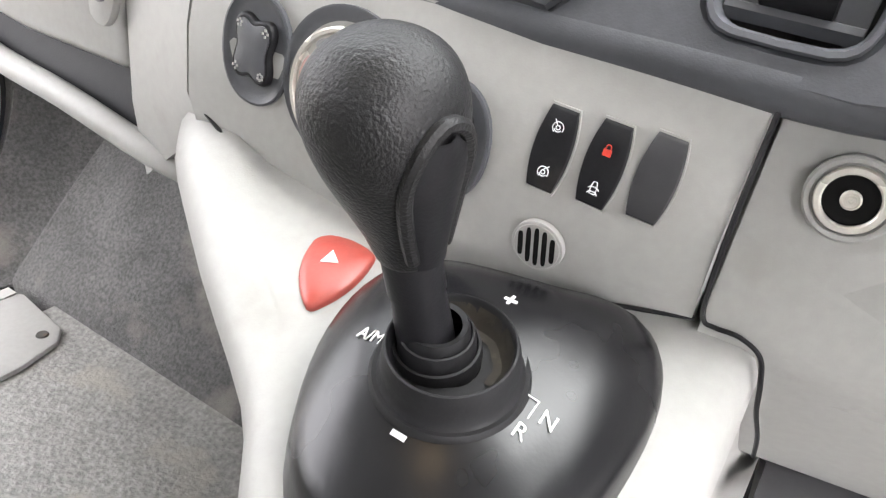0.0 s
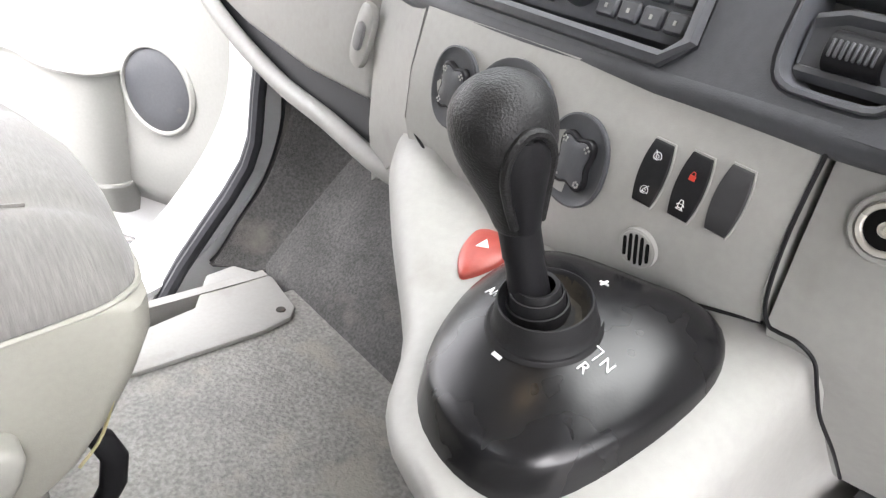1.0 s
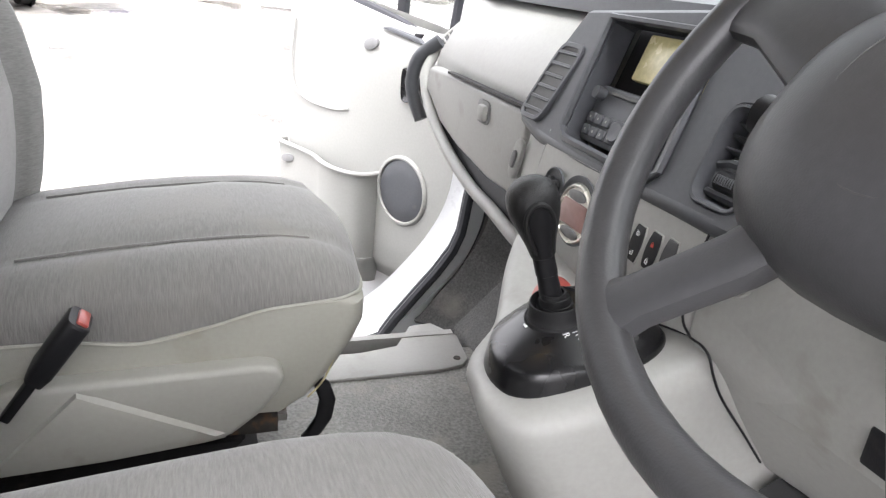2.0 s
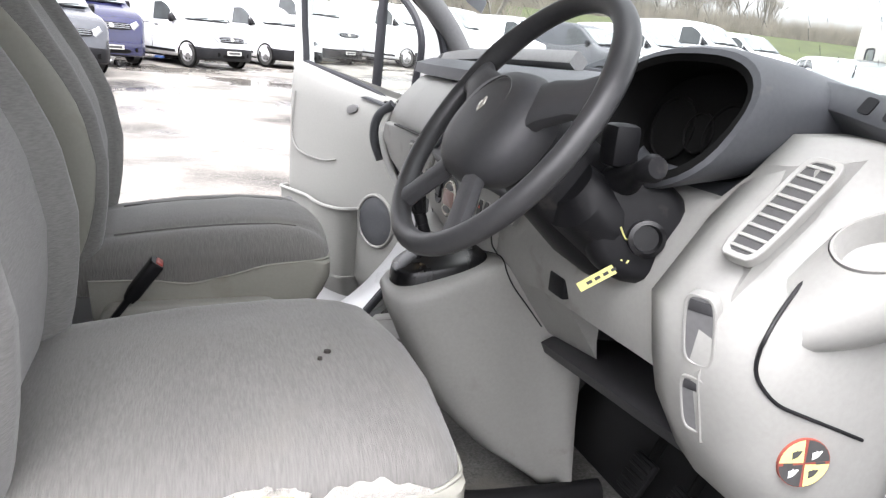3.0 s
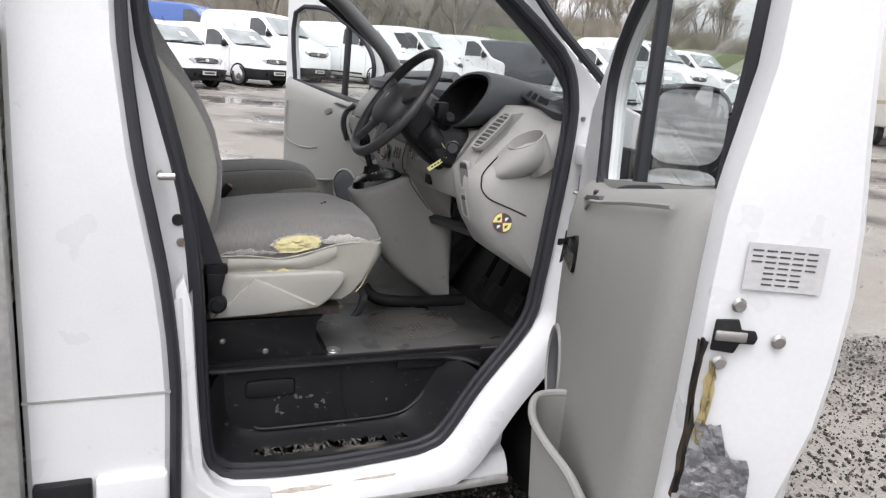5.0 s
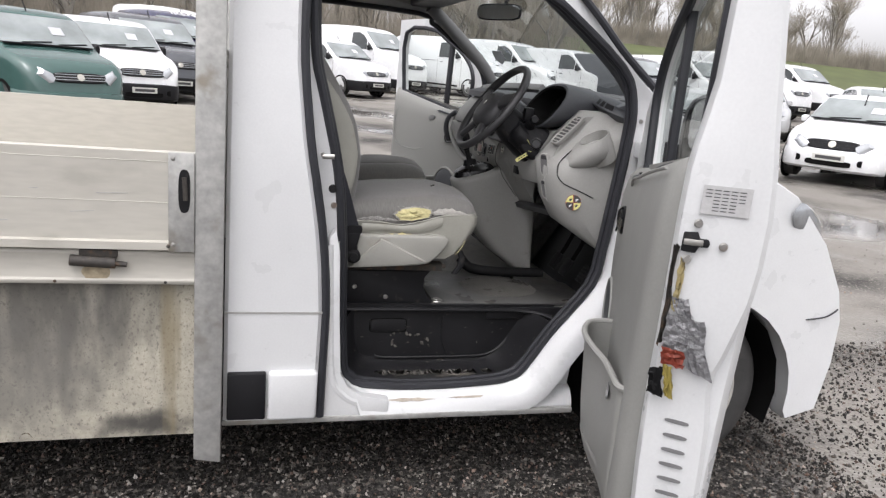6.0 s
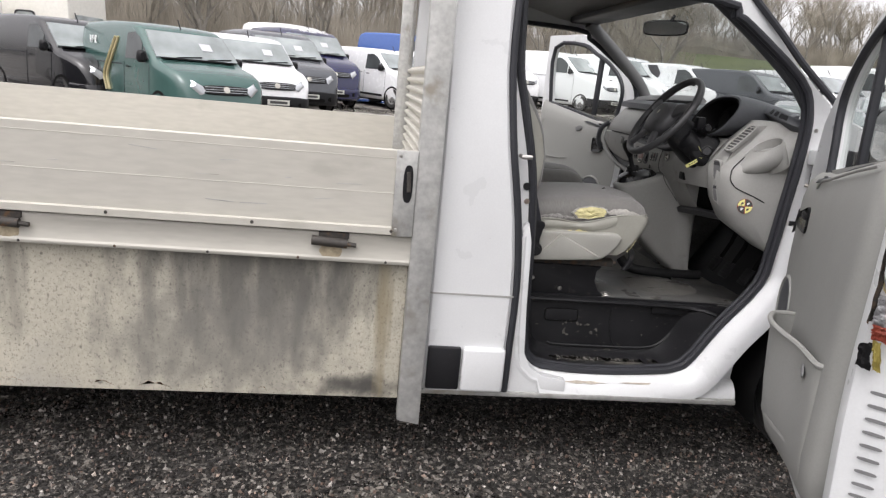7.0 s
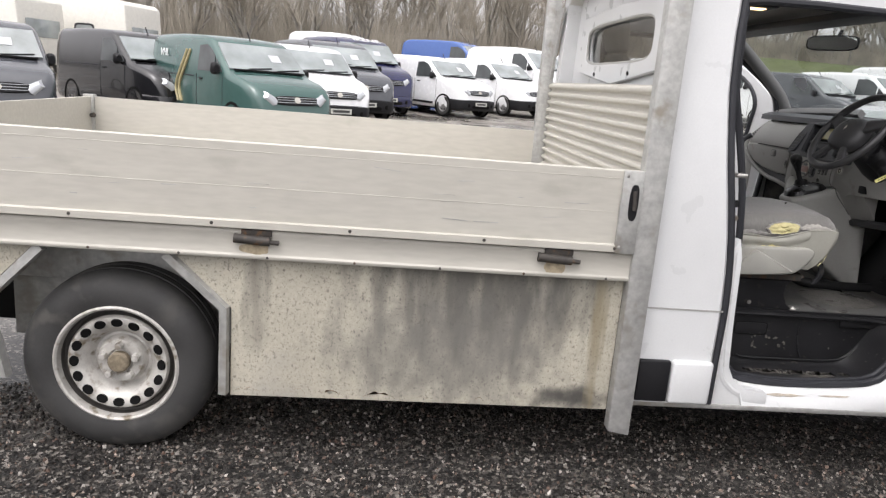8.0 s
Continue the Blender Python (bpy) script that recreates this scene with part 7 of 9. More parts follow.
part("lock_shroud", loft([[Vector((1.158, 0.372, 1.212)) + Vector((0.36, 0.90, -0.15)).normalized() * h + Vector((0.92, -0.37, 0.0)).normalized() * 0.066 * q * u + Vector((-0.05, 0.16, 0.98)).normalized() * 0.068 * q * v for u, v in oval(0, 0, 1, 1, 28, 2.3)] for h, q in ((-0.030, 0.72), (-0.026, 0.86), (-0.014, 0.97), (0.0, 1.0), (0.06, 1.0), (0.12, 0.8))]), BLACK, column, "black cowl round the ignition lock")
part("lower_cowl", place(loft([[(0.078 * k * u - 0.026, 0.044 * k * v - 0.018 - off, d) for u, v in oval(0, 0, 1, 1, 24, 2.6)] for d, k, off in ((0.10, 0.75, -0.01), (0.12, 1.0, 0), (0.2, 1.1, 0.0), (0.27, 1.0, 0.0))]), cm), BLACK, column, "black lower cowl with the ignition lock")
part("stalk", tube([(1.135, 0.40, 1.262), (1.128, 0.36, 1.275), (1.124, 0.345, 1.280), (1.120, 0.325, 1.29), (1.117, 0.300, 1.298), (1.1165, 0.292, 1.3)], [0.022, 0.019, 0.013, 0.0125, 0.016, 0.012], 14), BLACK, column, "black wiper stalk")
part("stalk", box((1.12, 0.375, 1.312), (0.036, 0.036, 0.05), 0.008), BLACK, column, "black stalk housing")
part("stalk", tube([(1.10, 0.52, 1.28), (1.09, 0.60, 1.29), (1.085, 0.655, 1.295)], [0.012, 0.010, 0.015], 12), BLACK, column, "black light stalk")
part("ignition_lock", lathe([(0.022, 0), (0.022, 0.012), (0.017, 0.014), (0.015, 0.006), (0, 0.006)], 24, Matrix.Translation((1.152, 0.342, 1.208)) @ look((0, 0, 0), (0.36, 0.90, -0.15)).to_3x3().to_4x4()), GLOSSY, column, "round ignition lock")
keyt = thing("key_tag", "yellow paper tag tied to the ignition key", "key tag", (1.13, 0.345, 1.165))
part("tag", place(box((0, 0, 0), (0.062, 0.0012, 0.013), 0.0004, 1), Matrix.Translation((1.111, 0.358, 1.157)) @ pose(0, 0, 0, 8, -38, -30)), YELLOW, keyt, "yellow paper tag")
for k in range(4):
    part("writing_bar", place(box((-0.016 + 0.011 * k, -0.0008, 0), (0.007, 0.0004, 0.004)), Matrix.Translation((1.111, 0.358, 1.157)) @ pose(0, 0, 0, 8, -38, -30)), INK, keyt)
part("string", tube(smooth_path([(1.133, 0.343, 1.177), (1.145, 0.35, 1.19), (1.15, 0.365, 1.205), (1.148, 0.36, 1.215), (1.13, 0.345, 1.205), (1.115, 0.34, 1.222)], 4), 0.0012, 5), YELLOW, keyt)
part("key_head", box((1.15, 0.365, 1.21), (0.012, 0.03, 0.024), 0.005), BLACK, keyt)

sw = thing("steering_wheel", "worn black three-spoke steering wheel", "steering wheel", WC)
wm = Matrix((-Y, U, N)).transposed().to_4x4()
wm.translation = WC
R = 0.182
rimp = [(R * math.cos(a), R * math.sin(a), 0) for a in [k * math.tau / 64 for k in range(64)]]
grip = [0.0140 + 0.0020 * (math.exp(-((k - 6) / 3.0) ** 2) + math.exp(-((k - 26) / 3.0) ** 2)) for k in range(64)]
part("rim", place(tube(rimp, grip, 14, True), wm), WHEELSKIN, sw, "worn black wheel rim")
hub = part("hub_pad", place(loft([[(0.078 * k * u, 0.07 * k * v - 0.012, h) for u, v in oval(0, 0, 1.16, 1.08, 40, 2.5)] for h, k in ((-0.035, 0.85), (-0.01, 1.03), (0.006, 1.02), (0.018, 0.93), (0.027, 0.78), (0.032, 0.5), (0.033, 0.2))]), wm), SPOKE, sw, "charcoal airbag pad")
part("pad_ring", place(tube([(0.047 * math.cos(a), 0.047 * math.sin(a) - 0.005, 0.0315 - 0.001) for a in [k * math.tau / 40 for k in range(40)]], 0.0012, 6, True), wm), INK, hub)
part("badge", place(prism([(-0.007, 0), (0, 0.011), (0.007, 0), (0, -0.011)], "z", 0.032, 0.035, 0.001), wm @ Matrix.Translation((0, -0.002, 0))), CHROME, hub, "plain chrome badge")
for a, w in ((18, 0.05), (162, 0.05)):
    t = radians(a)
    d = Vector((math.cos(t), math.sin(t), 0))
    q = Vector((-d.y, d.x, 0))
    rings = []
    for r, hw, th, h in ((0.04, 0.040, 0.012, 0.0), (0.10, 0.030, 0.013, 0.006), (0.14, 0.024, 0.011, 0.003), (0.178, 0.030, 0.009, 0.0)):
        c = d * r + Vector((0, 0, h))
        rings.append([c + q * hw * u + Vector((0, 0, th * v)) for u, v in oval(0, 0, 1, 1, 16, 3)])
    sp = part("spoke", place(loft(rings), wm), SPOKE, sw, "charcoal spoke with buttons")
    for kk in (-0.012, 0.012):
        part("button", place(box((*(d * 0.098 + q * kk), 0.023), (0.016, 0.012, 0.006), 0.002), wm), BLACK, sp)
for sx in (-1, 1):
    rings = []
    for (x, y), hw in (((0.03 * sx, -0.05), 0.016), ((0.05 * sx, -0.09), 0.014), ((0.085 * sx, -0.135), 0.014), ((0.10 * sx, -0.155), 0.02)):
        rings.append([(x + hw * u, y + hw * 0.5 * u * sx, 0.0 + 0.010 * v) for u, v in oval(0, 0, 1, 1, 14, 3)])
    part("spoke", place(loft(rings), wm), SPOKE, sw)

# ---- gear console ----
console = thing("gear_console", "pale grey gear console with a black gaiter base", "console", (1.15, 0.82, 0.59))
PLAN = [(0.962, 0.80), (0.972, 0.757), (1.0, 0.733), (1.06, 0.722), (1.2, 0.72), (1.33, 0.72), (1.33, 1.09), (1.19, 1.088), (1.135, 1.064), (1.082, 0.992), (1.03, 0.90), (0.985, 0.855)]
PLAN = [(p.x, p.y) for p in smooth_path([(a, b, 0) for a, b in PLAN], 4, True)]
rings = []
for z, back, dy, k in ((0.615, 1.27, -0.02, 1.0), (0.64, 1.24, -0.025, 1.0), (0.70, 1.15, -0.025, 1.0), (0.772, 1.076, -0.022, 1.0), (0.85, 1.022, -0.018, 1.0), (0.93, 0.986, -0.012, 1.0), (0.97, 0.966, -0.012, 1.0), (0.986, 0.962, -0.012, 1.0), (0.992, 0.9625, -0.011, 0.99), (0.998, 0.965, -0.009, 0.97), (1.0015, 0.970, -0.005, 0.93), (1.003, 0.979, 0.0, 0.86)):
    ring = []
    for x, y in PLAN:
        xx = back + (x - 0.962) * (1.33 - back) / (1.33 - 0.962)
        yy = 0.82 + (y - 0.82) * k + (dy if y < 0.82 else -dy * (1 if z > 0.98 else 0))
        if y > 0.95 and z < 0.9:
            yy = min(yy, 0.98 + (z - 0.6) * 0.2)
        if y > 0.86:
            yy -= 0.03 * min(1.0, max(0.0, (0.96 - z) / 0.14)) * min(1.0, (y - 0.86) / 0.06)
        swell = 0.026 * min(1.0, max(0.0, (yy - 0.92) / 0.09)) ** 1.4 * min(1.0, max(0.0, (z - 0.90) / 0.08))
        ring.append((xx, yy, z + swell + max(0, xx - 0.985) * 0.33 * min(1.0, max(0.0, (z - 0.95) / 0.05))))
    rings.append(ring)
part("console_body", loft(rings), TRIM, console, "pale grey console moulding").data.set_sharp_from_angle(angle=radians(80))
part("console_screw", lathe([(0, 0.004), (0.008, 0.004), (0.01, 0)], 10, Matrix.Translation((1.315, 0.692, 0.66)) @ pose(0, 0, 0, 90)), BLACK, console)
SH = [(0.983, 0.80), (1.0, 0.762), (1.05, 0.746), (1.11, 0.744), (1.142, 0.765), (1.137, 0.805), (1.123, 0.865), (1.098, 0.888), (1.05, 0.883), (1.0, 0.852)]
SH = [(p.x, p.y) for p in smooth_path([(a, b, 0) for a, b in SH], 5, True)]


def ring_at(k, z0, slope, dx=0.0):
    return [(1.066 + (x - 1.066) * k + dx, 0.816 + (y - 0.816) * k, z0 + slope * (1.066 + (x - 1.066) * k - 1.066)) for x, y in SH]


base = part("gaiter_base", loft([ring_at(1.10, 0.985, 0.30), ring_at(1.095, 1.0, 0.28), ring_at(1.028, 1.0355, 0.20), ring_at(1.012, 1.0418, 0.205), ring_at(0.994, 1.0446, 0.21), ring_at(0.93, 1.0496, 0.23), ring_at(0.80, 1.057, 0.26), ring_at(0.6, 1.064, 0.26), ring_at(0.35, 1.067, 0.26), ring_at(0.1, 1.068, 0.26)]), GLOSSY, console, "satin black gear lever base")
up = Vector((-0.25, 0.0, 1)).normalized()
BC = Vector((1.0505, 0.8165, 1.0605))
bm_ = axes(BC, Vector((up.z, 0, -up.x)), (0, 1, 0), up)
part("gaiter", lathe([(0.0335, -0.006), (0.0332, 0.001), (0.0318, 0.0028), (0.0300, 0.0026), (0.0286, 0.0046), (0.0280, 0.0100), (0.0270, 0.0160), (0.0262, 0.0186), (0.0254, 0.0190), (0.0246, 0.0180), (0.0240, 0.0140), (0.0230, 0.0095), (0.0205, 0.0066), (0.012, 0.006)], 48, bm_), RUBBER, console, "dusty folded rubber gaiter")
part("gaiter_dust", place(loft([[((k + 0.0004 * math.sin(9 * a)) * math.cos(a), (k + 0.0004 * math.sin(9 * a)) * math.sin(a), h) for a in [-1.7 + i * 0.2 for i in range(17)]] for k, h in ((0.0242, 0.0162), (0.0237, 0.0138), (0.0226, 0.0099), (0.0200, 0.0074), (0.0165, 0.0072))], cap=False, closed=False), bm_), mat("brown_dust", (0.028, 0.023, 0.016), 0.85, vary=0.5, scale=90, dirt=(0.065, 0.054, 0.036), dirt_amount=0.1, dirt_scale=160), console, "brown dust inside the gaiter")
inner_m = axes(Vector((1.0520, 0.8245, 1.0630)), Vector((up.z, 0, -up.x)), (0, 1, 0), up)
part("gaiter_fold", lathe([(0.0185, -0.003), (0.0186, 0.004), (0.0178, 0.0090), (0.0168, 0.0094), (0.0160, 0.0070), (0.0158, 0.0120), (0.0150, 0.0160), (0.0142, 0.0164), (0.0134, 0.0140), (0.0132, 0.0180), (0.0122, 0.0205), (0.0100, 0.0200)], 36, inner_m), RUBBER, console, "inner folds of the gaiter")


CROWN = [(0.1, 1.068, 0.26), (0.35, 1.067, 0.26), (0.6, 1.064, 0.26), (0.80, 1.057, 0.26), (0.93, 1.049, 0.23), (0.985, 1.0445, 0.21)]


def crown(x, y):
    """Height of the base's top at a place on it."""
    a = math.atan2(y - 0.816, x - 1.066)
    reach = min(SH, key=lambda p: abs(math.remainder(math.atan2(p[1] - 0.816, p[0] - 1.066) - a, math.tau)))
    k = math.hypot(x - 1.066, y - 0.816) / math.hypot(reach[0] - 1.066, reach[1] - 0.816)
    for (k0, z0, s0), (k1, z1, s1) in zip(CROWN, CROWN[1:]):
        if k <= k1:
            f = max(0.0, (k - k0) / (k1 - k0))
            return z0 + (z1 - z0) * f + (s0 + (s1 - s0) * f) * (x - 1.066)
    return CROWN[-1][1] + CROWN[-1][2] * (x - 1.066)


def mark_at(x, y):
    """A frame on the curved base: z out of it, x along the lettering."""
    e = 0.006
    n = Vector(((crown(x - e, y) - crown(x + e, y)) / (2 * e), (crown(x, y - e) - crown(x, y + e)) / (2 * e), 1)).normalized()
    d = Vector((math.cos(TURN), math.sin(TURN), 0))
    d = (d - n * d.dot(n)).normalized()
    return axes(Vector((x, y, crown(x, y))) + n * 0.0004, d, n.cross(d), n)


TURN = radians(-92)
pm = mark_at(1.0946, 0.8144)
part("plus_mark", place(joined(box((0, 0, 0), (0.0062, 0.0015, 0.0006)), box((0, 0, 0.0002), (0.0015, 0.0062, 0.0006))), pm), MARK, console)
part("minus_mark", place(box((0, 0, 0), (0.0066, 0.0024, 0.0006)), mark_at(1.017, 0.8174)), MARK, console)
text("letter", "R", 0.0095, mark_at(1.0413, 0.7801), MARK, console, 0.0003)
text("letter", "N", 0.0095, mark_at(1.0517, 0.7734), MARK, console, 0.0003)
text("letters", "A/M", 0.0085, mark_at(1.0493, 0.8552), MARK, console, 0.0003)
bk = mark_at(1.0535, 0.7825)
part("bracket", place(joined(box((0.0, 0.0028, 0), (0.0050, 0.0006, 0.0006)), box((0.0025, -0.0015, 0), (0.0006, 0.009, 0.0006))), bk), MARK, console)

LB = Vector((1.0535, 0.828, 1.058))
lever = thing("gear_lever", "black leather gear knob on a black lever", "gear lever", LB)
top_ = Vector((1.008, 0.8395, 1.196))
ax = (top_ - LB).normalized()
sx = Vector((ax.z, 0, -ax.x)).normalized()
lm = axes(LB, sx, ax.cross(sx), ax)
part("shaft", place(loft([[(0.0106 * k * u, 0.0106 * k * v, h) for u, v in oval(0, 0, 1, 1, 24, 2.3)] for h, k in ((0.002, 1.1), (0.02, 1.05), (0.044, 0.95), (0.0445, 1.02), (0.075, 1.0))]), lm), BLACK, lever, "black plastic lever shaft")
KNOB = [(0.064, 0.0108), (0.066, 0.0122), (0.078, 0.0148), (0.092, 0.0190), (0.106, 0.0232), (0.118, 0.0252), (0.128, 0.0248), (0.136, 0.0218), (0.142, 0.0160), (0.1455, 0.0085), (0.146, 0.002)]


def girth(h):
    for (h0, r0), (h1, r1) in zip(KNOB, KNOB[1:]):
        if h0 <= h <= h1:
            return r0 + (r1 - r0) * (h - h0) / (h1 - h0)
    return KNOB[0][1]


kn = [(p.x, p.y) for p in smooth_path([(h, r, 0) for h, r in KNOB], 3)]
part("knob", place(loft([[(r * u, r * v, h) for u, v in oval(0, 0, 1, 1, 40, 2.15)] for h, r in kn]), lm), LEATHER, lever, "grained black leather knob")


def on_knob(a, h, lift):
    r = girth(h) + lift
    return (r * math.cos(a), r * math.sin(a), h)


MID = radians(-103)
rows = []
for i in range(9):
    h = 0.066 + 0.056 * i / 8
    w = 0.52 * math.sqrt(max(0.02, 1 - max(0, (h - 0.098) / 0.025) ** 2))
    rows.append([on_knob(MID + w * (j / 4 - 1), h, 0.0012 + 0.0016 * (1 - (j / 4 - 1) ** 2)) for j in range(9)])
bm = loft(rows, cap=False, closed=False)
part("knob_inset", place(bm, lm), BLACK, lever, "smooth charcoal knob inset")
hem = [on_knob(MID - 0.60, 0.072, 0.001), on_knob(MID - 0.62, 0.09, 0.0014), on_knob(MID - 0.56, 0.108, 0.0014), on_knob(MID - 0.34, 0.121, 0.0014), on_knob(MID, 0.1265, 0.0012), on_knob(MID + 0.34, 0.121, 0.0010), on_knob(MID + 0.56, 0.108, 0.0006), on_knob(MID + 0.60, 0.09, 0.0004), on_knob(MID + 0.60, 0.07, 0.0)]
part("knob_strap", place(tube(smooth_path(hem, 5), 0.0026, 8), lm), LEATHER, lever)

haz = thing("hazard_switch", "red hazard light switch with a white triangle", "switch", (1.093, 0.908, 1.045))
HP = [(1.071, 0.910), (1.084, 0.926), (1.101, 0.935), (1.114, 0.936), (1.1195, 0.922), (1.118, 0.903), (1.110, 0.8985), (1.093, 0.8985), (1.077, 0.9035)]
HP = [(p.x - 1.097, p.y - 0.916) for p in smooth_path([(a, b, 0) for a, b in HP], 4, True)]
hm = axes((1.097, 0.916, 1.0405), (0.95, 0, 0.31), (0, 1, 0), (-0.31, 0, 0.95))
part("button", place(loft([[(u * k, v * k, h) for u, v in HP] for k, h in ((1.0, -0.010), (1.0, 0.0022), (0.97, 0.0038), (0.9, 0.0048), (0.6, 0.0062), (0.25, 0.0066))]), hm), RED, haz, "red button")
part("triangle", place(prism([(0.0090, 0.0040), (0.0032, -0.0042), (-0.0010, 0.0046)], "z", 0.0058, 0.0070), hm), MARK, haz, "small white triangle")

# ---- pedals, mat, mirror ----
driver_mat = thing("driver_floor_mat", "dirty black rubber floor mat with a honeycomb tread", "floor mat", (1.0, 0.5, 0.59))
part("mat", prism([(0.79, 0.288), (1.22, 0.286), (1.40, 0.287), (1.455, 0.31), (1.46, 0.55), (1.38, 0.66), (1.10, 0.70), (0.92, 0.745), (0.79, 0.745)], "z", 0.588, 0.602, 0.005), FLOORMAT, driver_mat, "dirty black rubber")
hexes = []
for i in range(24):
    for j in range(18):
        x, y = 0.96 + 0.0135 * i * 1.0, 0.36 + 0.0156 * (j + 0.5 * (i % 2))
        if ((x - 1.12) / 0.16) ** 2 + ((y - 0.50) / 0.14) ** 2 < 1:
            hexes.append(prism([(x + 0.0062 * math.cos(a), y + 0.0062 * math.sin(a)) for a in [k * math.tau / 6 for k in range(6)]], "z", 0.600, 0.6045))
tagged(part("tread", joined(*hexes), WORNTREAD, driver_mat, "raised honeycomb tread", smooth=False), kind="stuff")
part("mat_roll", tube(smooth_path([(1.02, 0.73, 0.66), (1.05, 0.70, 0.63), (1.12, 0.675, 0.62), (1.25, 0.67, 0.615), (1.38, 0.66, 0.62)], 5), 0.022, 10), RUBBER, driver_mat)
for y, x in ((0.36, 1.43), (0.47, 1.40), (0.58, 1.40)):
    pd = thing("pedal", "worn black rubber foot pedal", "pedal", (x + 0.05, y, 0.84), group="foot pedals")
    part("arm", tube([(x + 0.10, y, 0.92), (x + 0.06, y, 0.80), (x + 0.02, y, 0.72)], 0.009, 8), SHADOW, pd)
    m = axes((x, y, 0.70), (0, 1, 0), (0.5, 0, 0.86), (-0.86, 0, 0.5))
    part("pad", place(box((0, 0, 0), (0.06, 0.075, 0.014), 0.005), m), RUBBER, pd, "ribbed rubber pad")
    for k in range(5):
        part("rib", place(box((0, -0.028 + 0.014 * k, 0.009), (0.05, 0.006, 0.005), 0.001, 1), m), RUBBER, pd)
sill_plate = thing("threshold_plate", "scuffed pale grey threshold plate beside the passenger floor", "threshold plate", (1.1, 1.6, 0.6))
part("plate", prism([(0.46, 1.46), (1.20, 1.463), (1.255, 1.475), (1.275, 1.497), (1.287, 1.60), (1.245, 1.668), (1.19, 1.66), (1.135, 1.575), (1.05, 1.558), (0.46, 1.558)], "z", 0.588, 0.598, 0.004), TRIM, sill_plate, "pale grey plastic plate")
part("screw", lathe([(0, 0.003), (0.007, 0.003), (0.009, 0)], 12, Matrix.Translation((1.25, 1.50, 0.597))), RUSTY, sill_plate)
kick = thing("kick_panel", "dark carpeted arch in the passenger footwell", "kick panel", (1.4, 1.7, 0.6))
LCURVE = [(1.41, 1.05), (1.407, 0.9), (1.402, 0.80), (1.365, 0.70), (1.31, 0.625), (1.272, 0.57), (1.25, 0.55)]
RCURVE = [(1.60, 1.05), (1.56, 0.95), (1.50, 0.80), (1.42, 0.70), (1.36, 0.64), (1.325, 0.60), (1.31, 0.585)]
rows = []
for f in (0, 0.12, 0.3, 0.5, 0.7, 0.88, 1):
    out = 0.035 * math.sin(math.pi * min(1, f * 1.6)) if f < 0.62 else 0.0
    rows.append([(p.x - out, 1.765 - 0.125 * f, p.y + out * 0.5) for p in smooth_path([(a[0] + (b[0] - a[0]) * f ** 1.4, a[1] + (b[1] - a[1]) * f ** 1.4, 0) for a, b in zip(LCURVE, RCURVE)], 4)])
bm = loft(rows, cap=False, closed=False)
bmesh.ops.solidify(bm, geom=bm.faces[:], thickness=-0.008)
part("carpet", bm, CARPET, kick, "black carpet")
part("edge_trim", tube(smooth_path([(x - 0.004, 1.768, z) for x, z in LCURVE], 4), 0.008, 8), SEAL, kick)
rows = []
for y, dx in ((1.772, 0.0), (1.80, -0.006), (1.84, -0.02), (1.875, -0.045), (1.895, -0.075)):
    rows.append([(p.x + dx, y, p.y) for p in smooth_path([(1.43, 1.2, 0), (1.43, 0.95, 0), (1.418, 0.83, 0), (1.375, 0.735, 0), (1.31, 0.65, 0), (1.24, 0.58, 0), (1.16, 0.53, 0), (1.05, 0.50, 0)], 4)])
bm = loft(rows, cap=False, closed=False)
bmesh.ops.solidify(bm, geom=bm.faces[:], thickness=-0.012)
part("jamb_sweep", bm, WHITE, truck, "white painted jamb below the far door")

mir = thing("rear_view_mirror", "black rear-view mirror hung on the windscreen", "mirror", (1.165, 0.97, 1.715))
mm = Matrix.Translation((1.165, 0.975, 1.715)) @ pose(0, 0, 0, 0, 0, 34)
part("shell", place(loft([[(d, 0.122 * u * k, 0.036 * v * k) for u, v in oval(0, 0, 1, 1, 28, 4)] for d, k in ((-0.008, 0.97), (-0.004, 1.0), (0.012, 0.92), (0.022, 0.6))]), mm), BLACK, mir, "black mirror shell")
part("mirror_glass", place(prism(oval(0, 0, 0.114, 0.030, 28, 4), "x", -0.0095, -0.0085), mm), MIRROR, mir)
part("stem", tube([(1.18, 0.975, 1.735), (1.20, 0.975, 1.775)], 0.008, 8), BLACK, mir)
shield = thing("windscreen_sticker", "blue and white shield-shaped windscreen sticker", "sticker", (1.378, 1.545, 1.54))
sm = axes((1.378, 1.545, 1.54), (0.45, -0.89, 0.0), (-0.60, -0.30, 0.74), (-0.66, -0.33, -0.67))
part("shield", place(prism([(-0.035, 0.045), (0.035, 0.045), (0.035, -0.01), (0.0, -0.045), (-0.035, -0.01)], "z", -0.001, 0.0005), sm), mat("pale_shield", (0.6, 0.63, 0.68), 0.4, vary=0.08, bump=0), shield)
for k in range(3):
    part("emblem_bar", place(box((0, 0.028 - 0.022 * k, -0.0015), (0.045 - 0.008 * k, 0.010, 0.001)), sm), mat("blue_emblem_%s" % "abc"[k], (0.05, 0.08, 0.22), 0.4, vary=0.05, bump=0), shield)

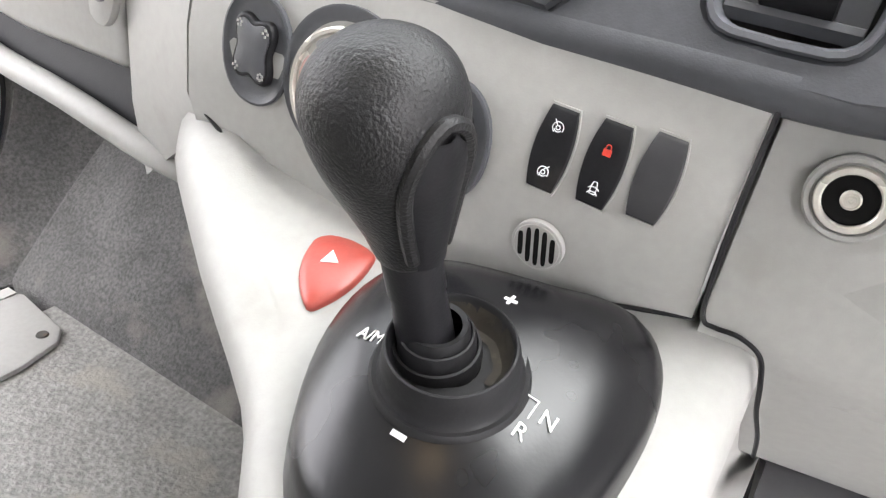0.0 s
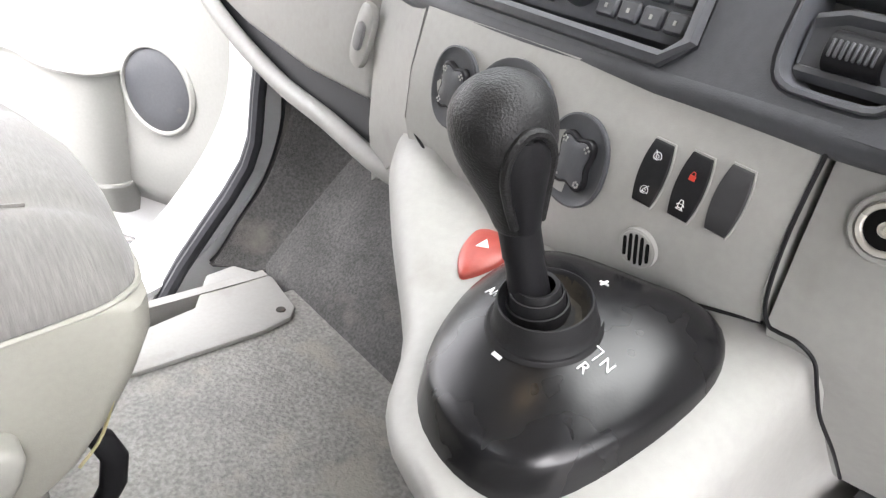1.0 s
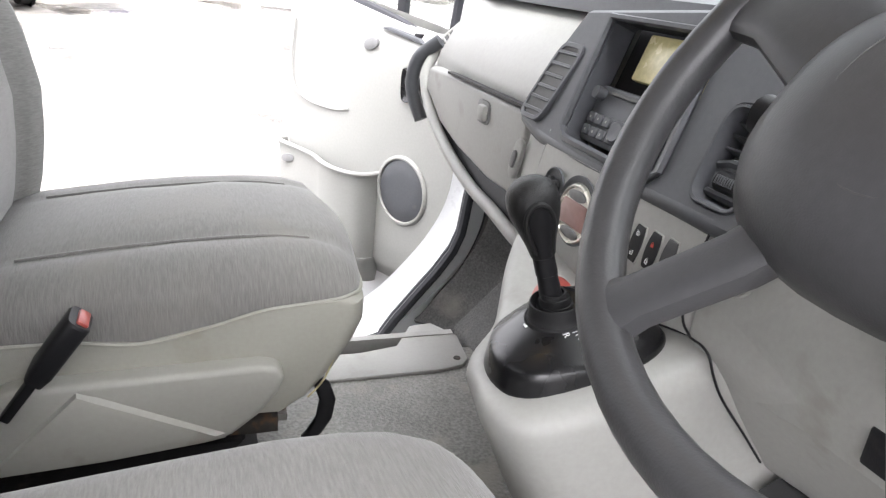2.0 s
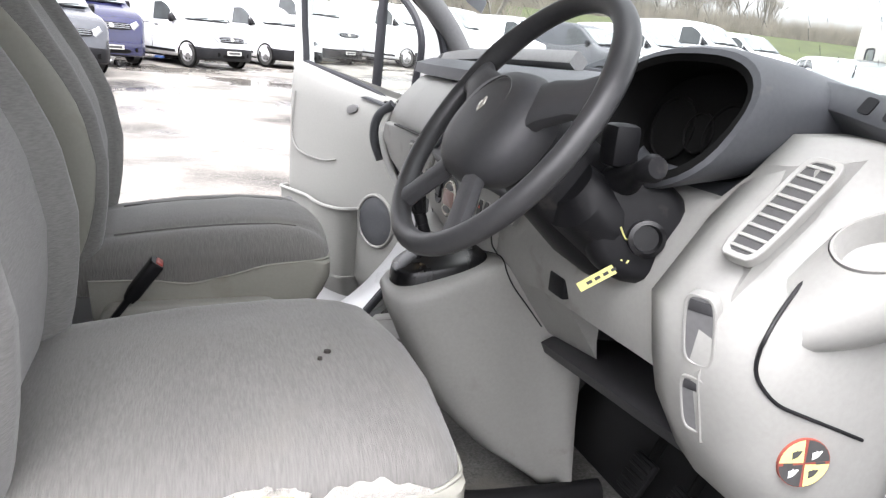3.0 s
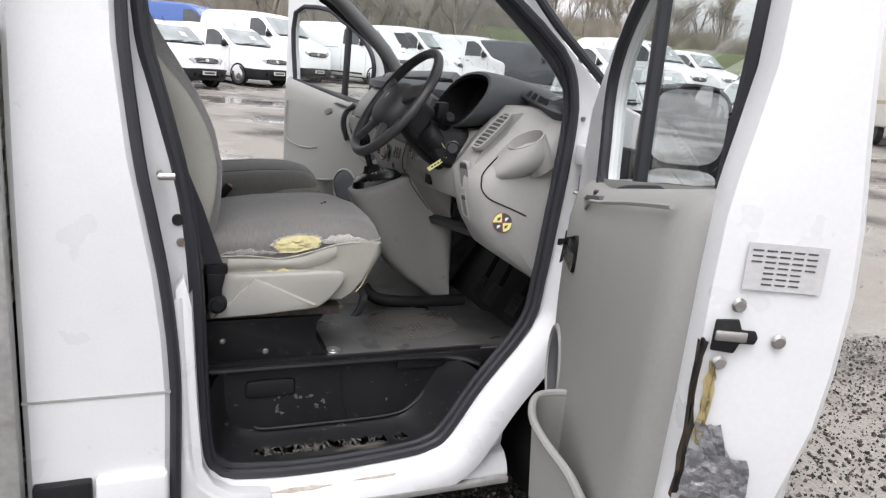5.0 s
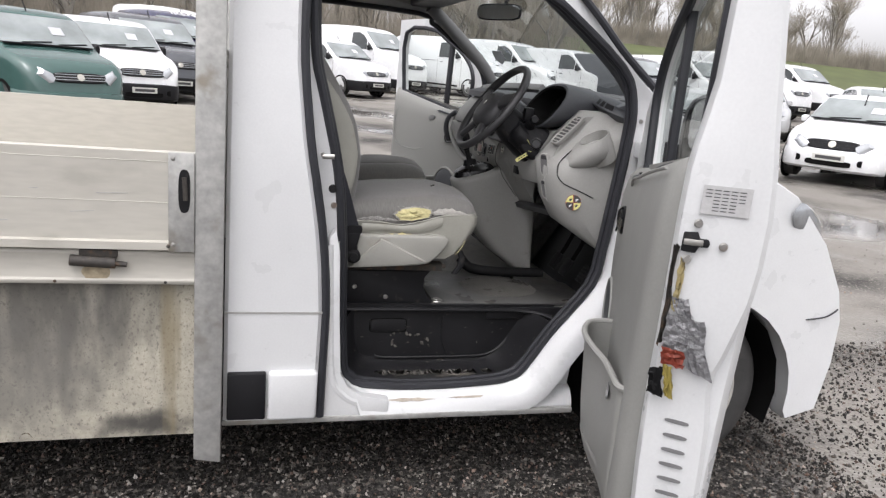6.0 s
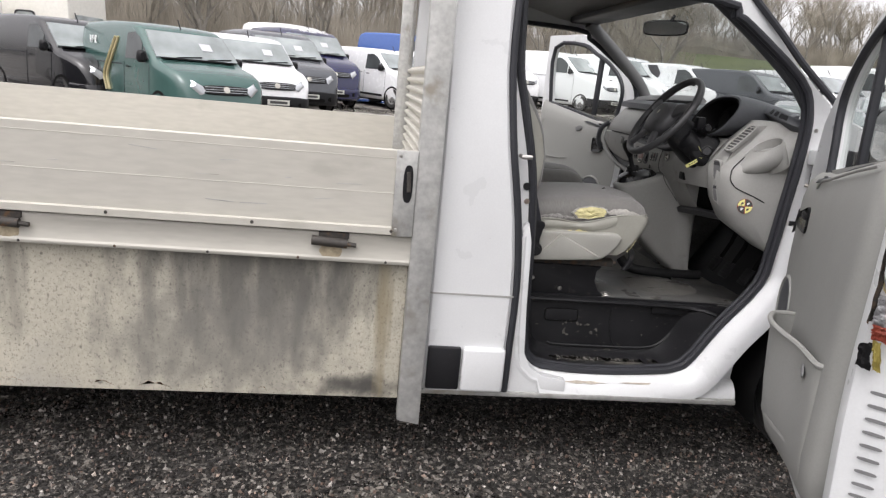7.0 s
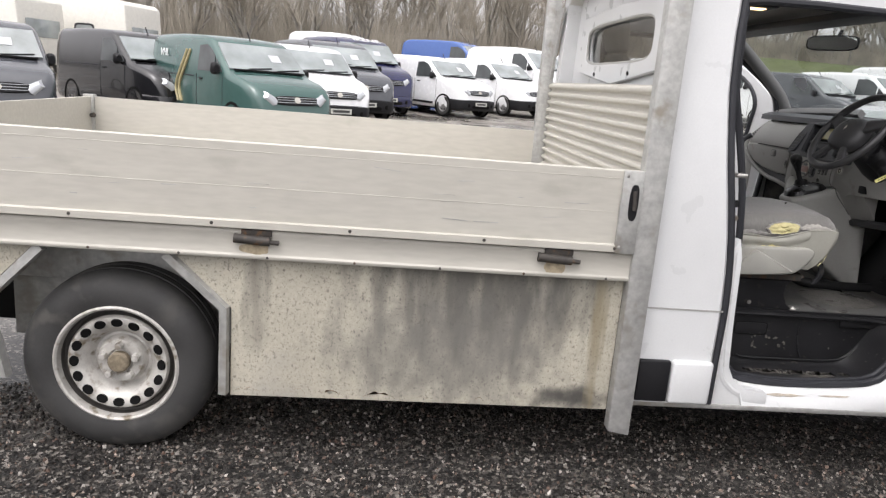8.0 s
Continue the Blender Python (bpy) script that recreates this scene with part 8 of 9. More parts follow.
# ---- parked vehicles ----
PLATE = mat("number_plate", (0.6, 0.6, 0.56), 0.5, vary=0.03, bump=0)
LAMP = mat("headlamp", (0.46, 0.48, 0.50), 0.12, metal=0.3, vary=0.1, bump=0)
# Opaque glass; the sky's reflection is put in as a pale base colour.
CARGLASS = mat("sky_toned_car_glass", (0.27, 0.30, 0.30), 0.05, vary=0.3, scale=1.5, bump=0, coat=1.0)
# Side panes are opaque; the dark interior behind is put into their colour.
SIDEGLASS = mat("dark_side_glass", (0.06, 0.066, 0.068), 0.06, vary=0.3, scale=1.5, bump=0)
FARRIM = mat("far_wheel_paint", (0.2, 0.2, 0.2), 0.4, metal=0.3, vary=0.2, scale=20)
PAPER = mat("price_paper", (0.5, 0.51, 0.53), 0.6, vary=0.03, bump=0)

SHAPES = {
    "van": [(0.0, 0.62, 0.90), (0.004, 0.86, 0.95), (0.02, 0.955, 0.98), (0.07, 0.99, 1.0), (0.30, 1.0, 1.0), (0.52, 0.99, 1.0), (0.585, 0.965, 1.0), (0.625, 0.925, 1.0), (0.765, 0.655, 1.0), (0.795, 0.628, 1.0), (0.88, 0.585, 0.985), (0.94, 0.535, 0.93), (0.972, 0.47, 0.86), (0.99, 0.38, 0.77), (1.0, 0.26, 0.68)],
    "car": [(0.0, 0.50, 0.82), (0.008, 0.66, 0.88), (0.04, 0.80, 0.94), (0.11, 0.95, 0.98), (0.20, 0.985, 1.0), (0.34, 1.0, 1.0), (0.48, 0.985, 1.0), (0.545, 0.94, 1.0), (0.715, 0.67, 1.0), (0.745, 0.64, 1.0), (0.88, 0.585, 0.98), (0.945, 0.53, 0.92), (0.978, 0.45, 0.84), (0.993, 0.37, 0.76), (1.0, 0.26, 0.68)],
}


def paint(name, color):
    return mat(name, color, 0.22, vary=0.04, fine=0.01, bump=0, coat=0.6)


PAINTS = {"white": WHITE_CLEAN, "green": paint("dark_green_paint", (0.05, 0.105, 0.095)), "black": paint("black_car_paint", (0.012, 0.012, 0.014)), "grey": paint("dark_grey_paint", (0.07, 0.075, 0.085)),
          "navy": paint("navy_paint", (0.02, 0.022, 0.07)), "silver": paint("silver_paint", (0.42, 0.43, 0.44)), "blue": paint("blue_paint", (0.04, 0.10, 0.32))}
MADE = {}


def vehicle(kind, color, L, W, Ht, label, category):
    """A parked car or van at the origin, nose to +x."""
    van = kind == "van"
    v = thing("parked_van" if van else "parked_car", label, category)
    belt, lean = 0.60 * Ht, (0.10 if van else 0.19)
    body_paint = PAINTS[color]

    def half(z, wf=1.0):
        """Half the body's width at the height z."""
        low = 0.06 * max(0.0, (0.42 - z) / 0.2) ** 2
        return W / 2 * wf * (1 - lean * max(0.0, (z - belt) / (Ht - belt)) ** 1.25 - low)

    rings = []
    for f, top, wf in SHAPES[kind]:
        x, zt = f * L - L / 2, top * Ht
        z0 = 0.23 if 0.01 < f < 0.97 else 0.30
        r = min(0.13 if van else 0.16, (zt - z0) * 0.35)
        right = [(0.0, z0), (half(0.4, wf) * 0.9, z0), (half(0.4, wf) * 0.97, z0 + 0.04)]
        right += [(half(z, wf), z) for z in [z0 + 0.10 + (zt - r - z0 - 0.10) * q for q in (0, 0.25, 0.5, 0.7, 0.85, 1.0)]]
        we = half(zt - r, wf)
        right += [(we - r * (1 - math.cos(a)), zt - r + r * math.sin(a)) for a in (0.4, 0.8, 1.2, math.pi / 2)]
        right += [((we - r) * 0.5, zt + 0.012), (0.0, zt + 0.016)]
        rings.append([(x, y, z) for y, z in right] + [(x, -y, z) for y, z in right[-2:0:-1]])
    part("body", loft(rings), body_paint, v, color + " painted body").data.set_sharp_from_angle(angle=radians(50))
    tops = [(f, t * Ht) for f, t, _ in SHAPES[kind]]

    def roof(f):
        for (f0, z0), (f1, z1) in zip(tops, tops[1:]):
            if f <= f1:
                return z0 + (z1 - z0) * (f - f0) / (f1 - f0)
        return tops[-1][1]

    # windscreen laid into the slope, with wipers and a price sheet
    fa, fb = (0.632, 0.758) if van else (0.555, 0.705)
    sheet_rows = []
    for lift in (-0.03, 0.022):
        row = []
        for f, q in ((fa, -1), (fa, 1), ((fa + fb) / 2, 1), (fb, 1), (fb, -1), ((fa + fb) / 2, -1)):
            z = roof(f)
            row.append((f * L - L / 2 + lift * 0.5, q * (half(z - 0.05) - 0.095), z + lift))
        sheet_rows.append(row)
    ws = part("windscreen", loft(sheet_rows), CARGLASS, v, "windscreen with sky reflection put into its colour")
    xa, xb, za, zb = fa * L - L / 2, fb * L - L / 2, roof(fa), roof(fb)
    down = Vector((xb - xa, 0, zb - za)).normalized()
    out = Vector((-down.z, 0, down.x))
    mid = Vector(((xa + xb) / 2, 0.28, (za + zb) / 2)) + out * 0.03
    part("price_sheet", place(box((0, 0, 0), (0.22, 0.2, 0.006)), axes(mid, (0, 1, 0), -down, out)), PAPER, ws)
    for y in (-0.42, 0.18):
        p = Vector((xb, y, zb)) + out * 0.035
        part("wiper", tube([p, p - down * 0.06 + Vector((0, 0.5, 0))], 0.012, 5), BLACK, ws)
    part("scuttle", box((xb + 0.05, 0, zb + 0.006), (0.10, W * 0.80, 0.03), 0.01), BLACK, v)
    for s in (-1, 1):
        # side glass follows the lean of the body
        groups = ([[(0.515, 0.635), (0.518, 0.885), (0.585, 0.895), (0.632, 0.85), (0.668, 0.78), (0.668, 0.635)], [(0.680, 0.635), (0.680, 0.757), (0.735, 0.648), (0.733, 0.635)]] if van else
                  [[(0.10, 0.66), (0.155, 0.87), (0.215, 0.90), (0.225, 0.65)], [(0.24, 0.65), (0.235, 0.90), (0.40, 0.915), (0.405, 0.645)], [(0.42, 0.645), (0.415, 0.915), (0.505, 0.90), (0.56, 0.845), (0.665, 0.67), (0.66, 0.645)]])
        for pts in groups:
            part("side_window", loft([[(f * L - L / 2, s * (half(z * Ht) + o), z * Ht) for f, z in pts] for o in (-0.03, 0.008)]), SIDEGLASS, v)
        mx = (0.705 if van else 0.635) * L - L / 2
        mirror = part("wing_mirror", loft([[(mx + dx, s * (W / 2 + 0.06 + 0.075 * q * u), 0.665 * Ht + (0.11 if van else 0.07) * q * w) for u, w in oval(0, 0, 1, 1, 14, 3)] for dx, q in ((-0.05, 0.9), (-0.045, 1.0), (0.02, 0.95), (0.07, 0.6))]), BLACK if van else body_paint, v)
        part("headlight", place(loft([[(0.03 * k, 0.20 * p * (1 - 0.15 * k), (0.075 * q + 0.035 * p * s) * (1 - 0.15 * k)) for p, q in oval(0, 0, 1, 1, 20, 3.0)] for k in (-4.0, 0.0, 0.6)]), Matrix.Translation((0.953 * L - L / 2, s * W / 2 * 0.755, 0.465 * Ht)) @ pose(0, 0, 0, 0, -38, s * 46)), LAMP, v, "clear headlight")
        for f in (0.19, 0.825):
            x = f * L - L / 2
            m = Matrix.Translation((x, s * (W / 2 - 0.012), 0.315)) @ pose(0, 0, 0, -90 * s)
            w = part("wheel", lathe([(0.19, -0.02), (0.20, 0.004), (0.29, 0.006), (0.31, -0.015), (0.315, -0.04), (0.315, -0.18), (0.2, -0.18)], 28, m), TYRE, v, "black tyre on a silver wheel")
            part("rim", lathe([(0.205, -0.012), (0.205, 0.004), (0.19, 0.0), (0.175, -0.03), (0.10, -0.02), (0.06, -0.004), (0, -0.002)], 24, m), FARRIM, w)
            for k in range(6):
                a = k * math.tau / 6
                part("rim_hole", place(prism(oval(0.135, 0, 0.022, 0.03, 10), "z", -0.03, -0.018), m @ pose(0, 0, 0, 0, 0, math.degrees(a))), SHADOW, w)
            # Dark ring on the flank puts the arch gap's shade into colour.
            part("arch", lathe([(0.362, -0.03), (0.362, 0.0135), (0.31, 0.0135), (0.31, -0.03)], 32, m), SHADOW, w)
        # panel gaps, handle and rubbing strip
        for f in ((0.505, 0.742) if van else (0.232, 0.412, 0.66)):
            x = f * L - L / 2
            part("door_gap", tube([(x, s * (half(z) + 0.0005), z) for z in (0.30, 0.45, 0.6 * Ht)], 0.006, 5), SEAL, v)
        for f in ((0.535,) if van else (0.265, 0.445)):
            part("door_handle", box((f * L - L / 2 + 0.06, s * (half(0.55 * Ht) + 0.01), 0.555 * Ht), (0.14, 0.03, 0.03), 0.01), BLACK if van else body_paint, v)
        if van:
            part("slide_rail", box((0.30 * L - L / 2, s * (half(0.575 * Ht) + 0.001), 0.575 * Ht), (0.36 * L, 0.012, 0.018), 0.003), SEAL, v)
            part("rubbing_strip", prism([(0.29 * L - L / 2, 0.43), (0.31 * L - L / 2, 0.36), (0.72 * L - L / 2, 0.33), (0.715 * L - L / 2, 0.40)], "y", s * (W / 2 - 0.03), s * (W / 2 + 0.008), 0.006), BLACK, v)
        else:
            part("sill_strip", box((0.50 * L - L / 2, s * (W / 2 - 0.02), 0.29), (0.46 * L, 0.04, 0.10), 0.015), body_paint, v)
    # bumper wrapped round the nose
    plan = [(f, wf) for f, _, wf in SHAPES[kind] if f >= 0.88]
    curve = [(f * L - L / 2 + 0.016, W / 2 * wf + 0.012) for f, wf in plan]
    curve = [(curve[0][0] + 0.04, curve[0][1])] + curve[1:]
    curve = curve + [(curve[-1][0] + 0.03, 0.4 * W / 2)] + [(curve[-1][0] + 0.03, -0.4 * W / 2)] + [(x, -y) for x, y in curve[::-1]]
    rows = [[(x * 1.0 - d, y * (1 - d * 0.3), z) for x, y in curve] for z, d in ((0.20, 0.10), (0.24, 0.02), (0.33, 0.0), (0.47, 0.0), (0.525, 0.012), (0.545, 0.05))]
    dark_nose = van and color not in ("navy", "green", "black")
    bumper = part("front_bumper", loft(rows, cap=False, closed=False), BLACK if dark_nose else body_paint, v, "front bumper")
    nose = curve[len(curve) // 2][0]
    part("intake", prism(oval(0, 0.33, 0.42 * W / 2, 0.05, 24, 5), "x", nose - 0.02, nose + 0.006), SHADOW, bumper)
    for s in (-1, 1):
        part("fog_lamp", place(prism(oval(0, 0, 0.11, 0.055, 16, 4), "x", -0.03, 0.016), Matrix.Translation((nose - 0.05, s * W / 2 * 0.64, 0.37)) @ pose(0, 0, 0, 0, 0, s * 22)), SHADOW, bumper)
    gx, gz = 0.985 * L - L / 2, 0.415 * Ht
    grille = part("grille", place(loft([[(d, 0.25 * W * q * u, 0.085 * q * w) for u, w in oval(0, 0, 1, 1, 24, 4)] for d, q in ((-0.08, 1.0), (0.018, 1.0), (0.028, 0.94))]), Matrix.Translation((gx, 0, gz)) @ pose(0, 0, 0, 0, -24)), BLACK, v, "black grille")
    for k in (-1, 0, 1):
        part("grille_bar", place(box((0.03, 0, 0.045 * k), (0.012, 0.45 * W, 0.010), 0.002), Matrix.Translation((gx, 0, gz)) @ pose(0, 0, 0, 0, -24)), LAMP if van else BLACK, grille)
    part("badge", lathe([(0.06, 0), (0.06, 0.012), (0, 0.016)], 18, Matrix.Translation((gx, 0, gz)) @ pose(0, 0, 0, 0, 66) @ Matrix.Translation((0, 0, 0.03))), CHROME, grille)
    pl = part("number_plate", box((nose + 0.012, 0, 0.42), (0.02, 0.5, 0.11)), PLATE, v, "pale number plate")
    part("plate_bar", box((nose + 0.023, 0, 0.42), (0.003, 0.4, 0.055)), INK, pl)
    part("underside", box((0, 0, 0.25), (L * 0.9, W * 0.86, 0.12)), SHADOW, v)
    part("aerial", tube([(0.60 * L - L / 2, 0.0, roof(0.6)), (0.57 * L - L / 2, 0.0, roof(0.57) + 0.16)], 0.012, 5), BLACK, v)
    return v


SPOTS = [
    # kind, colour, length, width, height, x, y, heading, label, category
    ("van", "grey", 4.4, 1.8, 1.80, -8.1, 10.9, -56, "dark grey people carrier parked on wet tarmac", "car"),
    ("van", "black", 4.4, 1.75, 1.80, -6.6, 14.4, -43, "black small van parked between others", "van"),
    ("van", "green", 4.4, 1.8, 1.85, -4.0, 12.5, -50, "dark green small van with faded stripes", "van"),
    ("van", "white", 4.4, 1.8, 1.82, -3.15, 15.6, -60, "white small van parked in a row", "van"),
    ("van", "grey", 5.0, 1.95, 2.0, -2.75, 18.6, -62, "dark grey panel van parked in a row", "van"),
    ("van", "navy", 5.2, 2.0, 2.2, -2.25, 21.6, -62, "navy blue panel van parked in a row", "van"),
    ("van", "white", 4.42, 1.84, 1.84, 0.45, 22.5, -50, "white small van with black bumpers", "van"),
    ("van", "white", 5.0, 1.9, 1.9, 2.75, 25.1, -53, "white panel van with a black grille", "van"),
    ("van", "white", 5.6, 2.0, 2.5, 4.6, 28.5, -53, "tall white panel van parked in a row", "van"),
    ("van", "blue", 6.0, 2.0, 2.7, 2.2, 34.0, -40, "blue high-roof van behind the white ones", "van"),
    ("van", "white", 5.8, 2.0, 2.6, -3.5, 33.5, -40, "tall white panel van behind the row", "van"),
    ("van", "white", 5.4, 2.0, 2.3, 8.2, 28.0, -55, "white panel van parked in a row", "van"),
    ("van", "white", 5.4, 2.0, 2.3, 10.4, 27.0, -60, "white panel van parked in a row", "van"),
    ("van", "white", 5.2, 1.95, 2.1, 12.4, 25.0, -65, "white panel van parked in a row", "van"),
    ("van", "grey", 5.0, 1.95, 2.0, 13.6, 22.5, -65, "dark grey panel van parked in a row", "van"),
    ("van", "white", 5.2, 1.95, 2.1, 16.0, 22.5, -70, "white panel van parked in a row", "van"),
    ("van", "white", 5.6, 2.0, 2.4, 19.0, 23.5, -70, "tall white panel van parked in a row", "van"),
    ("car", "silver", 4.3, 1.75, 1.46, 8.0, 10.0, -120, "silver saloon car wet with rain", "car"),
    ("car", "white", 3.75, 1.7, 1.51, 11.05, 8.8, -148, "small white hatchback with dark glass", "car"),
    ("car", "silver", 4.2, 1.75, 1.48, 14.0, 16.0, -120, "silver hatchback parked in the yard", "car"),
    ("car", "white", 4.2, 1.75, 1.48, 21.5, 19.0, -120, "white hatchback parked in the yard", "car"),
    ("car", "grey", 4.3, 1.75, 1.46, 24.5, 20.0, -120, "grey saloon parked in the yard", "car"),
    ("van", "white", 5.2, 1.95, 2.1, 23.5, 26.0, -80, "white panel van parked in a row", "van"),
    ("van", "white", 5.2, 1.95, 2.1, -11.5, 13.0, -45, "white panel van parked in a row", "van"),
    ("car", "silver", 4.2, 1.75, 1.5, -9.6, 9.0, -50, "silver hatchback parked in the yard", "car"),
]
for kind, color, L, W, Ht, x, y, rz, label, category in SPOTS:
    key = (kind, color, L, Ht)
    at = pose(x, y, yard_height(x, y), 0, 0, rz)
    if key in MADE:
        ob = copy_thing(MADE[key], at)
        tagged(ob, label)
    else:
        ob = vehicle(kind, color, L, W, Ht, label, category)
        ob.matrix_basis = at
        MADE[key] = ob
    tagged(ob, group="parked vehicles")

# faded stripes and lettering on the green van
green = MADE[("van", "green", 4.4, 1.85)]
gm = green.matrix_basis
STRIPE = mat("faded_gold_stripe", (0.42, 0.36, 0.2), 0.4, vary=0.1, bump=0)
for dx in (0.0, 0.14):
    pts = smooth_path([(-0.75 + dx, -0.915, 0.55), (-0.85 + dx, -0.92, 0.85), (-0.62 + dx, -0.915, 1.2), (-0.45 + dx, -0.86, 1.55)], 5)
    o = part("stripe", tube(pts, 0.03, 6), STRIPE, green)
    o.matrix_parent_inverse = Matrix()
for words, size, z in (("VHL", 0.22, 1.42),):
    cu = bpy.data.curves.new("letters", "FONT")
    cu.body, cu.size, cu.extrude, cu.align_x = words, size, 0.004, "CENTER"
    tmp = bpy.data.objects.new("letters", cu)
    me = bpy.data.meshes.new_from_object(tmp)
    bpy.data.objects.remove(tmp)
    me.materials.append(MARK)
    o = new("letters", me)
    o.parent = green
    o.matrix_local = Matrix.Translation((-1.45, -0.900, z - 0.02)) @ pose(0, 0, 0, 80)
for k in range(2):
    o = part("lettering_bar", box((-1.45, -0.912, 1.02 - 0.1 * k), (0.4, 0.01, 0.06)), MARK, green)
    o.matrix_parent_inverse = Matrix()
navy = MADE[("van", "navy", 5.2, 2.2)]
cu = bpy.data.curves.new("letters", "FONT")
cu.body, cu.size, cu.extrude, cu.align_x, cu.align_y = "IRENE", 0.36, 0.004, "CENTER", "CENTER"
tmp = bpy.data.objects.new("letters", cu)
me = bpy.data.meshes.new_from_object(tmp)
bpy.data.objects.remove(tmp)
me.materials.append(MARK)
o = new("letters", me)
o.parent = navy
o.matrix_local = Matrix.Translation((0.80, 0, 2.13)) @ pose(0, 0, 0, 22, 0, 90)


def caravan(x, y, rz, L, Ht, label):
    c = thing("caravan", label, "caravan", (0, 0, 0), "caravans")
    body = part("body", prism([(-L / 2, 0.45), (L / 2 - 0.1, 0.45), (L / 2, 0.9), (L / 2 - 0.12, Ht - 0.15), (L / 2 - 0.35, Ht), (-L / 2 + 0.25, Ht), (-L / 2, Ht - 0.2)], "y", -1.05, 1.05, 0.06, 3), mat("cream_caravan_" + str(round(L * 10)), (0.7, 0.685, 0.63), 0.4, vary=0.05, bump=0), c, "cream caravan body")
    for s in (-1, 1):
        for px, w in ((-L * 0.25, 0.8), (L * 0.2, 0.8)):
            win = part("window", box((px, s * 1.055, 1.65), (w, 0.02, 0.55), 0.04), CARGLASS, c)
            part("window_frame", plate(oval(px, 1.65, w / 2 + 0.04, 0.31, 24, 5), [oval(px, 1.65, w / 2 - 0.02, 0.25, 24, 5)], "y", s * 1.05, s * 1.075), SEAL, win)
        part("stripe", box((0, s * 1.056, 1.05), (L * 0.8, 0.012, 0.09)), STRIPE, c)
        part("wheel", lathe([(0, 0.0), (0.17, 0.01), (0.31, 0.0), (0.31, -0.16), (0, -0.16)], 24, Matrix.Translation((0, s * 0.98, 0.31)) @ pose(0, 0, 0, -90 * s)), TYRE, c)
    part("end_window", box((L / 2 - 0.02, 0, 1.65), (0.06, 1.5, 0.6), 0.04), CARGLASS, c)
    part("end_window", box((-L / 2 - 0.005, 0, 1.65), (0.03, 1.5, 0.55), 0.01), CARGLASS, c)
    for s in (-0.8, 0.8):
        part("tail_lamp", box((-L / 2 - 0.01, s, 0.75), (0.03, 0.3, 0.12), 0.01), STRIPE, c)
    part("plate", box((-L / 2 - 0.01, 0, 0.7), (0.03, 0.5, 0.11)), YELLOW, c)
    part("roof_vent", box((0.3, 0, Ht + 0.05), (0.5, 0.5, 0.12), 0.03), WHITE_CLEAN, c)
    c.matrix_basis = pose(x, y, yard_height(x, y), 0, 0, rz)


caravan(18.2, 10.9, 62, 5.2, 2.95, "cream touring caravan parked in the yard")
caravan(25.9, 19.7, 62, 5.2, 2.9, "cream touring caravan parked in the yard")
caravan(-13.4, 27.5, -18, 6.2, 2.85, "cream motor caravan behind the vans")
caravan(-16.0, 25.0, -18, 6.2, 2.7, "cream motor caravan behind the vans")

# ---- field, hedge and bare trees ----
GRASS = mat("field_grass", (0.088, 0.104, 0.042), 0.9, vary=0.2, scale=0.3, bump=0.0)
bm = bmesh.new()
rows = [[bm.verts.new((x, y, z)) for x in range(24, 275, 50)] for y, z in ((58, 1.1), (70, 3.8), (84, 7.4), (110, 11.0), (150, 15.0))]
for r, q in zip(rows, rows[1:]):
    for i in range(len(r) - 1):
        bm.faces.new((r[i], r[i + 1], q[i + 1], q[i]))
tagged(part("field", bm, GRASS, None, "sloping green field behind the yard"), kind="structure", category="field")
# Bark and twig tones are paled; distance haze is put into them.
BARK = mat("hazy_tree_bark", (0.225, 0.21, 0.185), 0.9, vary=0.25, scale=1.5, bump=0.0)
TWIG = mat("hazy_brown_twigs", (0.285, 0.257, 0.212), 0.9, vary=0.35, scale=0.4, bump=0.0)


def bare_tree(seed, height):
    """Tapered trunk, forking limbs and a crown of fine bare twigs."""
    rng = random.Random(seed)
    verts, faces, tv, tf = [], [], [], []

    def stick(p, q, r0, r1, vs, fs):
        d = (q - p).normalized()
        a = d.orthogonal().normalized()
        b = d.cross(a)
        k = len(vs)
        for c, r in ((p, r0), (q, r1)):
            for t in (0, 2.094, 4.189):
                vs.append(c + r * (math.cos(t) * a + math.sin(t) * b))
        for i in range(3):
            fs.append((k + i, k + (i + 1) % 3, k + 3 + (i + 1) % 3, k + 3 + i))

    def grow(p, d, ln, r, depth):
        q = p + d * ln
        fine = depth >= 3
        stick(p, q, r, r * 0.68, tv if fine else verts, tf if fine else faces)
        if depth >= 7:
            return
        for _ in range(3 if depth < 5 else 2):
            nd = (d + Vector((rng.uniform(-1, 1), rng.uniform(-1, 1), rng.uniform(-0.25, 0.75))) * (0.55 if depth else 0.45)).normalized()
            grow(p.lerp(q, rng.uniform(0.55, 1.0)), nd, ln * rng.uniform(0.62, 0.85), max(r * rng.uniform(0.45, 0.62), 0.008), depth + 1)

    grow(Vector((0, 0, -0.2)), Vector((rng.uniform(-0.05, 0.05), 0, 1)).normalized(), height * 0.24, height * 0.018, 0)
    t = thing("bare_tree", "bare leafless winter tree behind the yard", "tree", (0, 0, 0), "bare trees")
    for nm, vs, fs, m in (("trunk", verts, faces, BARK), ("crown", tv, tf, TWIG)):
        me = bpy.data.meshes.new(nm)
        me.from_pydata(vs, [], fs)
        me.materials.append(m)
        o = new(nm, me)
        o.parent = t
    return t


